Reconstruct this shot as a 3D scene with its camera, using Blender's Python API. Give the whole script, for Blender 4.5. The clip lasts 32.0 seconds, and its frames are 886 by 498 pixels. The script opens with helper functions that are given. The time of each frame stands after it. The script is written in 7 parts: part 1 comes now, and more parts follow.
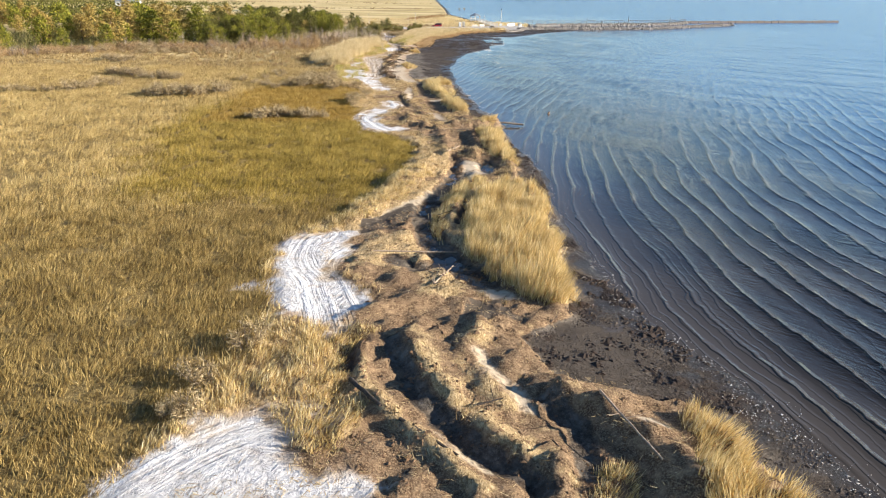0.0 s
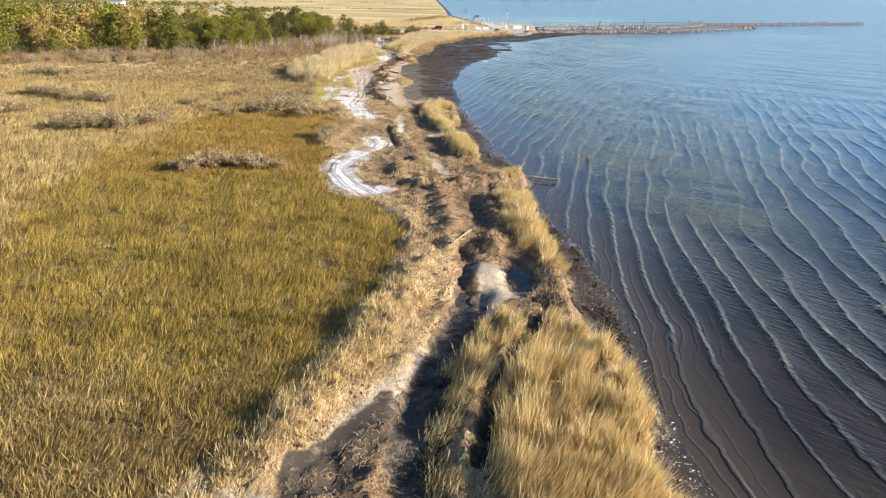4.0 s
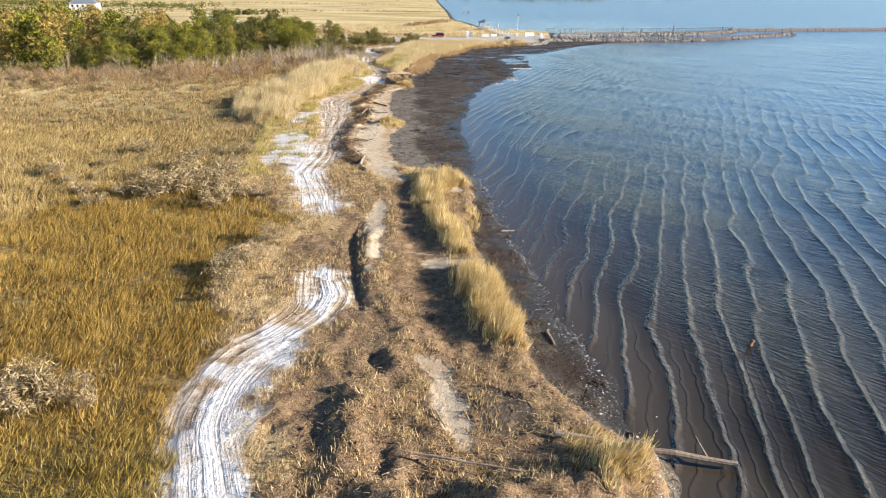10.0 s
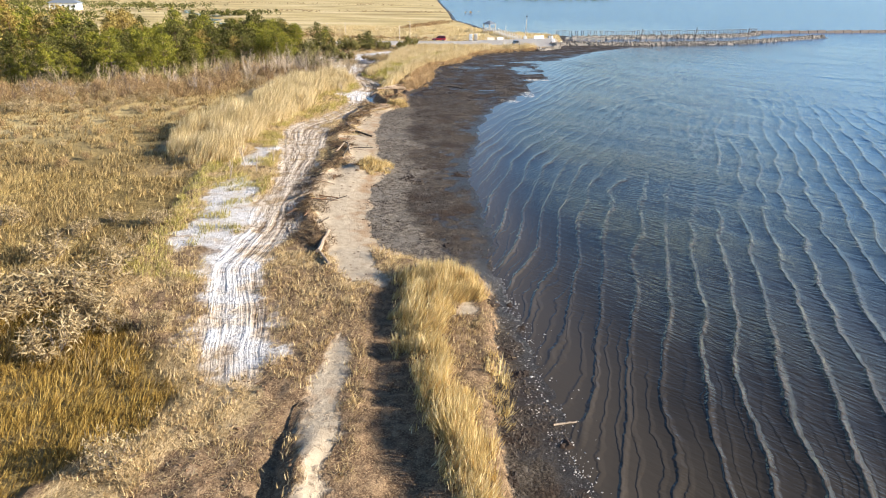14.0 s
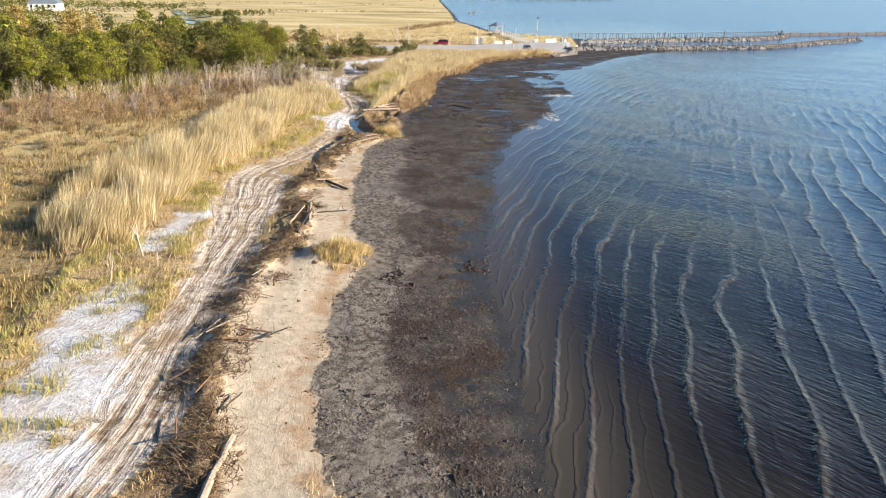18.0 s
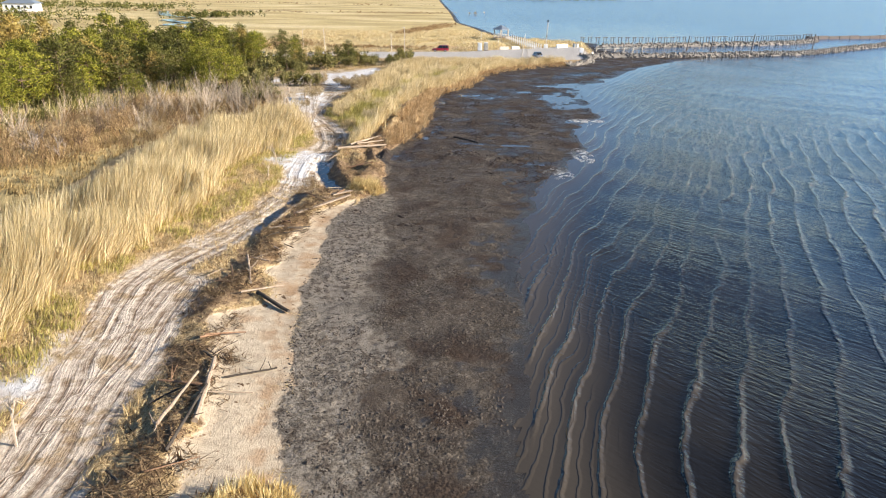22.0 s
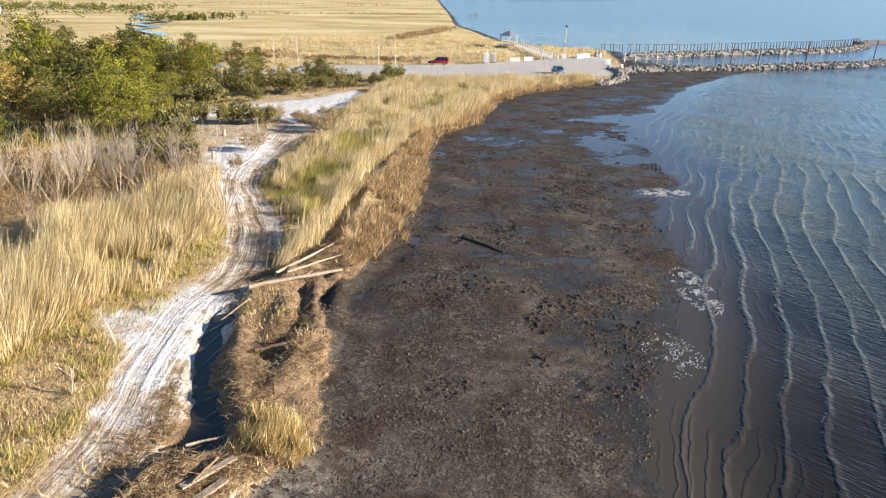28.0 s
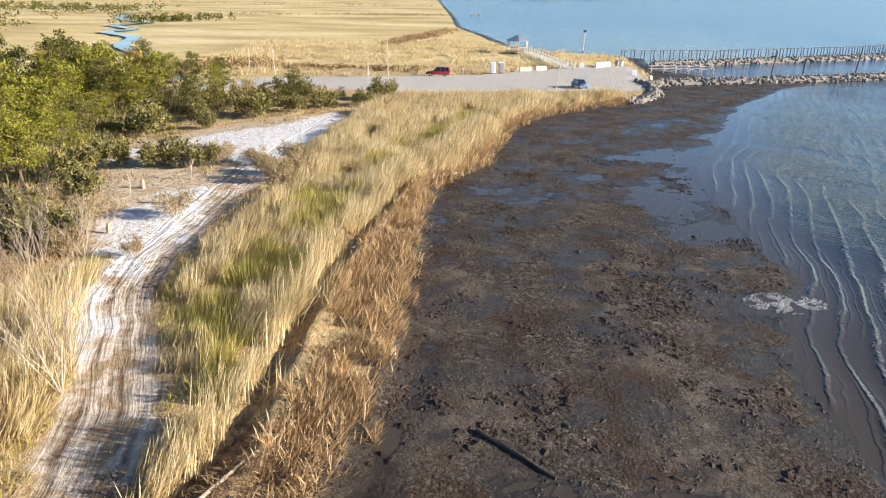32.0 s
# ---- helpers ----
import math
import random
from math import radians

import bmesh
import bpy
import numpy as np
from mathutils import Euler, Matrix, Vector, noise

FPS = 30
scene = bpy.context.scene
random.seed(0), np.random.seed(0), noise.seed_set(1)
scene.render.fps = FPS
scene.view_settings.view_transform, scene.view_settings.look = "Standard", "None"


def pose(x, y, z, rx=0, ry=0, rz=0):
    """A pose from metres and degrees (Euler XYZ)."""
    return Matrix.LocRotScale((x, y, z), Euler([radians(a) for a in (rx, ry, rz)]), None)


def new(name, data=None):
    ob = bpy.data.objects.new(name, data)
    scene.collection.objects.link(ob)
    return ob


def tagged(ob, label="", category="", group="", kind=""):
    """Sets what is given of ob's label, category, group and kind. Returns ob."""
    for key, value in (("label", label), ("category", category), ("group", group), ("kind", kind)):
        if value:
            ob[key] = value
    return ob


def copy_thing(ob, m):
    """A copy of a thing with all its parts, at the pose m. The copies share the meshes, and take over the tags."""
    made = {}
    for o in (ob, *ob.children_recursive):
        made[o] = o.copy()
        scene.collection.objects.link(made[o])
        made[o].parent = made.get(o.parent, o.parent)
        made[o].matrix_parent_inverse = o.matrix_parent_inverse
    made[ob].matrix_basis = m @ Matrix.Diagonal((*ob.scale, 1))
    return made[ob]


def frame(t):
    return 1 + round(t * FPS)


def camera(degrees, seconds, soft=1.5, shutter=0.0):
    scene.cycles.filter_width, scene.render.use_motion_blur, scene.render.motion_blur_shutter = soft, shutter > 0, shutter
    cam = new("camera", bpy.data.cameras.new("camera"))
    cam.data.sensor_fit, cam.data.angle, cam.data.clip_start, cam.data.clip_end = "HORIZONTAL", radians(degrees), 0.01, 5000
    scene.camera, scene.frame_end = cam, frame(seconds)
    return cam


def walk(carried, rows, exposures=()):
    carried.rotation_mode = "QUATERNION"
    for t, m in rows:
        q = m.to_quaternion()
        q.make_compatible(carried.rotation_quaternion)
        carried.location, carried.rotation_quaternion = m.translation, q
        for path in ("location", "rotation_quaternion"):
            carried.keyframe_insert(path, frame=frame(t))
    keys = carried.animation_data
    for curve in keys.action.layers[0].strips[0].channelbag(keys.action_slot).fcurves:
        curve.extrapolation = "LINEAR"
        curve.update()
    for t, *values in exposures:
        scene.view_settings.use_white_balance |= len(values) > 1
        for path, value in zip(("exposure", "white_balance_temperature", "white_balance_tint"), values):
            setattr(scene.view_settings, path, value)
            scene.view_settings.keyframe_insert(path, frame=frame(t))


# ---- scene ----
cam = camera(66.0, 32.0, soft=1.1)
ROWS = [
    (0.0, 0.0, 0.0, 16.0, 0.282, -20.771, -0.662),
    (0.5, -0.015, 3.245, 15.984, 0.289, -20.787, -0.653),
    (1.0, -0.044, 6.567, 15.969, 0.289, -20.795, -0.662),
    (1.5, -0.073, 9.889, 15.984, 0.297, -20.803, -0.672),
    (2.0, -0.103, 13.25, 16.0, 0.297, -20.819, -0.691),
    (2.5, -0.147, 16.63, 16.031, 0.297, -20.811, -0.7),
    (3.0, -0.176, 20.011, 16.047, 0.304, -20.811, -0.7),
    (3.5, -0.235, 23.41, 16.078, 0.304, -20.819, -0.7),
    (5.5, -0.573, 36.834, 16.202, 0.312, -20.803, -0.747),
    (6.0, -0.632, 40.156, 16.249, 0.304, -20.795, -0.729),
    (6.5, -0.676, 43.479, 16.28, 0.312, -20.779, -0.719),
    (7.0, -0.735, 46.743, 16.311, 0.32, -20.779, -0.738),
    (7.5, -0.794, 49.988, 16.342, 0.32, -20.763, -0.747),
    (8.0, -0.867, 53.213, 16.342, 0.327, -20.763, -0.776),
    (8.5, -0.926, 56.458, 16.357, 0.342, -20.755, -0.795),
    (9.0, -0.941, 59.665, 16.373, 0.358, -20.763, -0.747),
    (9.5, -0.985, 62.852, 16.373, 0.373, -20.755, -0.776),
    (10.0, -1.014, 66.0, 16.388, 0.373, -20.755, -0.804),
    (10.5, -1.029, 69.129, 16.404, 0.396, -20.763, -0.804),
    (11.0, -1.058, 72.239, 16.357, 0.388, -20.755, -0.804),
    (11.5, -1.073, 75.31, 16.311, 0.403, -20.755, -0.795),
    (12.0, -1.102, 78.343, 16.28, 0.419, -20.755, -0.785),
    (12.5, -1.161, 81.336, 16.233, 0.426, -20.747, -0.823),
    (13.0, -1.191, 84.388, 16.155, 0.434, -20.747, -0.804),
    (13.5, -1.22, 87.401, 16.124, 0.449, -20.755, -0.823),
    (14.0, -1.249, 90.415, 16.047, 0.464, -20.763, -0.814),
    (14.5, -1.279, 93.428, 15.984, 0.472, -20.763, -0.814),
    (16.5, -1.499, 105.519, 15.705, 0.594, -20.747, -0.804),
    (17.0, -1.558, 108.455, 15.705, 0.601, -20.755, -0.823),
    (17.5, -1.602, 111.372, 15.689, 0.586, -20.771, -0.795),
    (18.0, -1.646, 114.269, 15.689, 0.594, -20.779, -0.823),
    (18.5, -1.69, 117.147, 15.689, 0.594, -20.755, -0.823),
    (19.0, -1.705, 120.044, 15.72, 0.601, -20.771, -0.795),
    (19.5, -1.749, 122.922, 15.751, 0.601, -20.795, -0.852),
    (20.0, -1.778, 125.781, 15.783, 0.601, -20.803, -0.842),
    (20.5, -1.778, 128.62, 15.798, 0.609, -20.819, -0.861),
    (21.0, -1.778, 131.421, 15.798, 0.616, -20.819, -0.833),
    (21.5, -1.764, 134.241, 15.798, 0.624, -20.811, -0.804),
    (22.0, -1.778, 137.08, 15.829, 0.624, -20.819, -0.814),
    (22.5, -1.793, 139.919, 15.876, 0.632, -20.835, -0.833),
    (23.0, -1.808, 142.778, 15.938, 0.632, -20.867, -0.833),
    (23.5, -1.867, 145.637, 15.984, 0.616, -20.883, -0.833),
    (24.0, -1.911, 148.418, 16.016, 0.624, -20.875, -0.861),
    (24.5, -1.94, 151.219, 16.047, 0.616, -20.891, -0.823),
    (25.0, -1.955, 154.0, 16.093, 0.624, -20.899, -0.852),
    (25.5, -1.969, 156.82, 16.093, 0.624, -20.899, -0.861),
    (27.5, -2.249, 168.081, 16.0, 0.441, -20.875, -0.634),
    (28.0, -2.263, 170.862, 16.0, 0.441, -20.883, -0.643),
    (28.5, -2.263, 173.682, 15.953, 0.449, -20.883, -0.615),
    (29.0, -2.278, 176.483, 15.953, 0.441, -20.899, -0.634),
    (29.5, -2.293, 179.284, 15.953, 0.449, -20.907, -0.662),
    (30.0, -2.308, 181.93, 15.969, 0.457, -20.924, -0.662),
    (30.5, -2.337, 184.75, 15.953, 0.464, -20.916, -0.691),
    (31.0, -2.352, 187.57, 15.922, 0.472, -20.916, -0.691),
    (31.5, -2.366, 190.351, 15.907, 0.479, -20.916, -0.7),
    (32.0, -2.396, 193.094, 15.907, 0.495, -20.916, -0.7),
]
walk(cam, [(t, pose(x, y, z, 90 + pitch, roll, yaw)) for t, x, y, z, yaw, pitch, roll in ROWS], [(0.0, 1.42, 5950, 10), (32.0, 1.42, 5950, 10)])

# ---- world, sun, exposure ----
SUN_EL, SUN_AZ = radians(18.0), radians(98.0)      # azimuth clockwise from +y
world = bpy.data.worlds.new("world")
scene.world = world
world.use_nodes = True
wn = world.node_tree
for n in list(wn.nodes):
    wn.nodes.remove(n)
sky = wn.nodes.new("ShaderNodeTexSky")
sky.sky_type, sky.sun_disc = "NISHITA", False
sky.sun_elevation, sky.sun_rotation = SUN_EL, SUN_AZ
sky.altitude = 1200
sky.air_density, sky.dust_density, sky.ozone_density = 1.0, 0.0, 3.0
back = wn.nodes.new("ShaderNodeBackground")
back.inputs["Strength"].default_value = 0.066
wout = wn.nodes.new("ShaderNodeOutputWorld")
wn.links.new(sky.outputs[0], back.inputs[0])
wn.links.new(back.outputs[0], wout.inputs[0])
lamp = bpy.data.lights.new("sun", "SUN")
lamp.energy, lamp.angle, lamp.color = 5.0, radians(0.6), (1.0, 0.87, 0.7)
sun = new("sun", lamp)
to_sun = Vector((math.sin(SUN_AZ) * math.cos(SUN_EL), math.cos(SUN_AZ) * math.cos(SUN_EL), math.sin(SUN_EL)))
sun.rotation_euler = to_sun.to_track_quat("Z", "Y").to_euler()

# ---- noise and curves in the plan ----


def hash01(i, j, s):
    h = (i * 374761393 + j * 668265263 + s * 974634777) & 0xFFFFFFFF
    h = ((h ^ (h >> 13)) * 1274126177) & 0xFFFFFFFF
    h = ((h ^ (h >> 16)) * 2246822519) & 0xFFFFFFFF
    return ((h ^ (h >> 15)) & 0xFFFFFF) / 16777215.0


def vnoise(x, y, s=0):
    """Value noise, 0 to 1."""
    x, y = np.asarray(x, float), np.asarray(y, float)
    xi, yi = np.floor(x).astype(np.int64), np.floor(y).astype(np.int64)
    fx, fy = x - xi, y - yi
    fx, fy = fx * fx * (3 - 2 * fx), fy * fy * (3 - 2 * fy)
    a = hash01(xi, yi, s) * (1 - fx) + hash01(xi + 1, yi, s) * fx
    b = hash01(xi, yi + 1, s) * (1 - fx) + hash01(xi + 1, yi + 1, s) * fx
    return a * (1 - fy) + b * fy


def fbm(x, y, octaves=3, s=0):
    total, amp, k = 0.0, 0.5, 1.0
    for o in range(octaves):
        total = total + amp * vnoise(x * k + 17.3 * o, y * k - 9.1 * o, s + o)
        amp, k = amp * 0.5, k * 2.03
    return total / (1 - 0.5 ** octaves)


def step(a, b, x):
    q = np.clip((np.asarray(x, float) - a) / (b - a), 0, 1)
    return q * q * (3 - 2 * q)


def curve(points):
    """x as a smooth function of y, through (x, y) points in order of y."""
    pts = np.array(points, float)
    return lambda y: np.interp(y, pts[:, 1], pts[:, 0])


def soften(f, r):
    return lambda y: sum(f(np.asarray(y, float) + k * r) for k in (-1, -0.6, -0.3, 0, 0.3, 0.6, 1)) / 7


def line_dist(x, y, pts):
    """Distance to a polyline, signed distance to its right side, and way along it."""
    x, y = np.asarray(x, float), np.asarray(y, float)
    best, side, along, run = np.full(x.shape, 1e9), np.zeros(x.shape), np.zeros(x.shape), 0.0
    for (ax, ay), (bx, by) in zip(pts[:-1], pts[1:]):
        ln = math.hypot(bx - ax, by - ay)
        ux, uy = (bx - ax) / ln, (by - ay) / ln
        q = np.clip((x - ax) * ux + (y - ay) * uy, 0, ln)
        dx, dy = x - ax - q * ux, y - ay - q * uy
        d = np.hypot(dx, dy)
        near = d < best
        best = np.where(near, d, best)
        side = np.where(near, np.sign(dx * uy - dy * ux) * d, side)
        along = np.where(near, run + q, along)
        run += ln
    return best, side, along


def inside(x, y, pts):
    """Signed distance to a polygon, positive inside."""
    x, y = np.asarray(x, float), np.asarray(y, float)
    hit = np.zeros(x.shape, bool)
    ring = list(pts) + [pts[0]]
    for (ax, ay), (bx, by) in zip(ring[:-1], ring[1:]):
        if ay == by:
            continue
        cross = (y < ay) != (y < by)
        hit ^= cross & (x < ax + (y - ay) / (by - ay) * (bx - ax))
    d = line_dist(x, y, ring)[0]
    return np.where(hit, d, -d)


def smooth_line(pts, n=6):
    """A polyline rounded through its points."""
    p = [Vector((a, b, 0)) for a, b in pts]
    p = [2 * p[0] - p[1]] + p + [2 * p[-1] - p[-2]]
    out = []
    for i in range(1, len(p) - 2):
        for k in range(n):
            t = k / n
            a, b, c, d = p[i - 1], p[i], p[i + 1], p[i + 2]
            q = 0.5 * (2 * b + (c - a) * t + (2 * a - 5 * b + 4 * c - d) * t * t + (3 * b - a - 3 * c + d) * t ** 3)
            out.append((q.x, q.y))
    return out + [tuple(pts[-1])]


# ---- plan: the shore, the bank, the marsh edge ----
WATER_Z = -0.14
WATERLINE = curve([(19, -200), (17, 0), (15.4, 19), (13.1, 26.6), (11, 32.5), (9.4, 42.6), (8.7, 48.5), (9.1, 57), (9.3, 63),
                   (9, 68.4), (7.9, 75), (7.2, 82), (6.6, 92), (5.8, 98), (4.5, 107), (3.5, 115), (3.1, 122), (1.9, 129)] + [
                   (2.3, 136), (1.6, 142), (1.3, 150), (1.6, 160), (2.2, 167), (2.8, 175), (4.2, 184), (5.5, 191), (8, 198),
                   (11.5, 205), (13.4, 213), (14, 222), (18, 229), (19.5, 240), (21, 256), (31, 276), (42, 298), (55, 314),
                   (66, 326), (50, 334), (43, 345)] + [(46, 372), (40, 380), (24, 391), (16, 409), (11, 457), (3, 510), (1, 625), (-17, 1260), (-60, 4200)])
BANK = curve([(16, -200), (14, 0), (12.4, 19), (10.6, 24), (5, 26), (4.2, 30), (6.6, 32.5), (7.3, 35), (7.3, 38.6), (7.9, 43), (7.6, 47), (8.6, 52),
              (7.9, 55.5), (6.9, 60), (7.1, 65), (6.9, 70), (6.8, 75), (7.0, 80), (6.8, 86.5), (5, 90), (3.4, 95), (3.3, 98),
              (2.1, 105), (1.3, 110), (1.0, 114), (1.6, 119), (1.2, 128), (-2.5, 130.4)] + [(-5.6, 133), (-6.6, 137), (-7.6, 144), (-7.2, 150),
              (-6.8, 154), (-8, 159), (-9.4, 168), (-9.9, 175), (-9.9, 186), (-8.5, 190), (-6.9, 192), (-7.6, 198), (-9, 205), (-7, 210), (-5.4, 214),
              (-4.5, 222), (-4.1, 232), (-3.7, 243), (-3.2, 250), (1.5, 258), (3.1, 266), (5, 275)]
             + [(10.4, 285), (18.8, 293), (24.5, 297), (30, 306), (35, 318), (38, 330), (40.5, 352), (43, 372), (38, 380), (22, 391), (14, 409),
                (9, 457), (1.6, 510), (-0.5, 625), (-19, 1260), (-62, 4200)])
MARSH = curve([(-14, -200), (-12.5, 10), (-11.3, 19), (-10.6, 22), (-9.7, 25), (-8.5, 30), (-9, 34), (-10.9, 39), (-10.1, 45), (-7.7, 48), (-5.6, 54),
               (-4.7, 58), (-3.4, 63), (-2.6, 68), (-2.9, 74), (-5.8, 79), (-9.4, 82), (-10.9, 86), (-11.9, 91), (-12.4, 98), (-14.6, 104),
               (-15, 109), (-12.9, 112), (-12.2, 115), (-15, 119), (-20, 124), (-21, 133), (-23, 146), (-24, 152), (-31, 160), (-33, 172), (-33, 190),
               (-34, 205), (-34, 4200)])
ROAD_A = smooth_line([(-16.5, 172), (-14.8, 150), (-13.6, 136.5), (-13.6, 128), (-10.7, 117), (-9.2, 108), (-7.9, 101), (-8.4, 98), (-10.3, 94.3), (-10.9, 90),
                      (-9.6, 85.5), (-7.3, 81.8), (-4.4, 77), (-2.7, 72)])
ROAD_C = smooth_line([(-13.3, 136), (-14.3, 141), (-14.4, 147), (-15.6, 155), (-17.2, 163), (-18.6, 170), (-18.3, 175), (-16.2, 181), (-14.6, 188), (-14.6, 194), (-15.2, 199),
                      (-15.0, 204), (-14.3, 209), (-15.6, 216), (-18.2, 222), (-20.4, 228.5), (-20.8, 236), (-20.5, 244), (-20.4, 252), (-19.6, 262),
                      (-18, 272), (-16.5, 281)])
ROAD_D = smooth_line([(-5.6, 30.6), (-6.4, 33.3), (-7.3, 35.8), (-8.2, 38.3), (-8.9, 40.4), (-8.9, 42.4), (-8.2, 44.2)])
ROAD_E = smooth_line([(-4.8, 32.4), (-6.0, 35.5), (-6.9, 37.4), (-7.1, 39.4), (-6.3, 41.4)])
ROAD_F = smooth_line([(-13.2, 14), (-10.4, 18.4), (-8.0, 21.2), (-5.2, 23.0)])
ROADS = ((ROAD_A, 1.5), (ROAD_C, 1.75), (ROAD_D, 1.15), (ROAD_E, 0.6), (ROAD_F, 1.3))
SAND_PATCHES = []
SAND_PATCHES.append([(-14.6, 14), (-11.3, 19), (-10.2, 20.8), (-9.5, 22.5), (-8.1, 23.6), (-6.3, 23), (-5.4, 20.9), (-3.6, 19.6), (-2.6, 18.6), (-3, 14)])
SAND_PATCHES.append([(-10.9, 35.3), (-10.8, 39.1), (-10.5, 42.6), (-8.9, 44.6), (-6.2, 44.7), (-5.8, 40.2), (-6.7, 38.7), (-4.3, 33.7), (-4.8, 31.2), (-5.9, 30.7), (-9.1, 32.3)])
SAND_PATCHES.append([(-8.4, 105), (-6.8, 101), (-6.8, 97.3), (-9.6, 97.2), (-11, 94.2), (-11.7, 91), (-10.7, 85.8), (-9.2, 82.2), (-7.3, 80.2), (-5, 80.6), (-4.2, 81.8), (-6.1, 84), (-8, 86.6), (-9.1, 90.4), (-7.9, 94.4)])
SAND_PATCHES.append([(-20.2, 151), (-21.6, 146), (-19.2, 132), (-16.5, 130), (-14.6, 125), (-11.6, 115.6), (-10.2, 115.2), (-10.2, 118), (-8.6, 118.6), (-12.4, 125), (-12.6, 129.6), (-14, 134), (-15.5, 140), (-17.5, 147)])
SAND_PATCHES.append([(-19, 166), (-21.6, 160), (-21, 153), (-19.4, 154), (-18.3, 162)])
SAND_PATCHES.append([(-19.6, 202), (-18, 206), (-13.6, 205.4), (-13.4, 200), (-13, 195), (-13.4, 192.4), (-15.4, 192.6), (-16.2, 196), (-18, 199)])
SAND_PATCHES.append([(-37, 259), (-35, 262.5), (-30.8, 267), (-27.2, 273), (-23, 276), (-17.6, 286), (-15.4, 281), (-15.6, 264), (-17.2, 255), (-19, 251), (-22, 254), (-25.7, 263), (-29, 261), (-34, 256)])
SAND_PATCHES.append([(-26, 235), (-27, 241), (-25.4, 247), (-22, 249), (-20.4, 245), (-20, 236), (-20.8, 229), (-23, 228), (-26.5, 228), (-24, 222), (-19, 218), (-18.5, 223), (-24, 232)])
BEACH = []
BEACH.append([(-9.2, 189.6), (-11.6, 185.6), (-12.2, 180), (-12.2, 174), (-11.4, 170.5), (-13.4, 167.4), (-12, 164), (-11.2, 158.5), (-10.6, 155), (-12.2, 152), (-12.6, 147), (-11.2, 140), (-9.6, 134.4), (-8.9, 131), (-6.8, 126.6), (-4.6, 126.4), (-5.4, 130), (-6.1, 134), (-6.6, 138), (-7.6, 144), (-7, 150), (-7.6, 156), (-8.6, 162), (-9.6, 169), (-9.8, 176), (-9.7, 184), (-9, 189)])
BEACH.append([(-2.1, 94.3), (-0.3, 93.4), (0.1, 87.6), (-1.3, 88.6)])
BEACH.append([(1.5, 66), (3.3, 65.8), (3.5, 63.2), (4.3, 61.4), (3.2, 60.4), (2.4, 58.4), (0.8, 55.2), (0.4, 56.2), (1.2, 60.3), (1.4, 63)])
BEACH.append([(-1.2, 22.7), (0.5, 21.5), (2.1, 20.1), (1.6, 19.6), (0.2, 20.6)])
BEACH.append([(1.0, 28.6), (2.1, 28.2), (4.3, 22.8), (3.5, 22.4), (2.2, 25.0)])
BEACH.append([(7.4, 22.6), (9, 22.2), (8.8, 21.3), (7.4, 21.6)])
BEACH.append([(0.6, 58.6), (0.9, 57.2), (-1.0, 53.2), (-3.0, 49.2), (-5.2, 45.6), (-5.8, 46.6), (-3.9, 50.4), (-1.8, 54.6)])
BEACH.append([(1.4, 35.5), (3, 36), (4.2, 34), (2.4, 33.2)])
BEACH.append([(-6.5, 122.5), (-5.6, 119), (-5.3, 113), (-4.9, 107.5), (-5.2, 104), (-5.9, 104), (-6.2, 108), (-6.7, 114), (-6.9, 118)])
BEACH.append([(-2.6, 107), (0.6, 107.4), (0.4, 106), (-2.4, 105.4)])
BEACH.append([(-0.6, 124.6), (0.6, 124.8), (0.5, 122.8), (-0.7, 122.4)])
# raised ridges and dug channels: line, half width, height
RIDGES = []
RIDGES.append(([(-1.4, 29.4), (-0.6, 25.6), (0.8, 23.1), (2.4, 21.2), (4.5, 19.4)], 0.9, 0.42))
RIDGES.append(([(-3.9, 28.3), (-3.4, 25.4), (-1.7, 22.4), (0.2, 20.2), (1.5, 18.6)], 0.4, 0.35))
RIDGES.append(([(5.2, 24.4), (6.8, 23.2), (8.2, 21.2), (8.8, 18)], 1.0, 0.75))
RIDGES.append(([(2, 31.5), (1, 27), (2.6, 24)], 0.7, 0.35))
RIDGES.append(([(-4.6, 31.6), (-3.2, 32.6), (-1.6, 33.6), (0.2, 34.5)], 0.7, 0.4))
RIDGES.append(([(-2.4, 69), (-3.0, 62.5), (-4.2, 56.5), (-5.4, 51.5), (-6.6, 47.5)], 1.2, 0.22))
RIDGES.append(([(-1.0, 66), (-2.2, 61.5), (-3.2, 57.8)], 0.8, 0.35))
RIDGES.append(([(0.2, 45), (1.0, 50), (2.6, 54.5), (4.2, 58.8)], 0.35, 0.35))
RIDGES.append(([(6.3, 64.5), (6.3, 58.5), (7.4, 54)], 0.7, 0.3))
RIDGES.append(([(3.0, 69), (3.4, 75), (3.0, 80)], 0.7, 0.45))
RIDGES.append(([(0.6, 84.2), (2.8, 84.6), (5.0, 85.2), (6.4, 86.6)], 0.9, 0.65))
RIDGES.append(([(-0.8, 83), (-0.4, 78), (0.2, 73), (0.6, 69)], 0.8, 0.35))
RIDGES.append(([(-3.5, 90), (-3.0, 96.8), (-4.5, 102), (-6, 107), (-6, 112)], 0.5, 0.18))
RIDGES.append(([(-4.6, 91), (-4.4, 86), (-2.4, 84)], 0.7, 0.4))
RIDGES.append(([(-5.3, 100), (-5.9, 105), (-6.2, 111)], 0.45, 0.12))
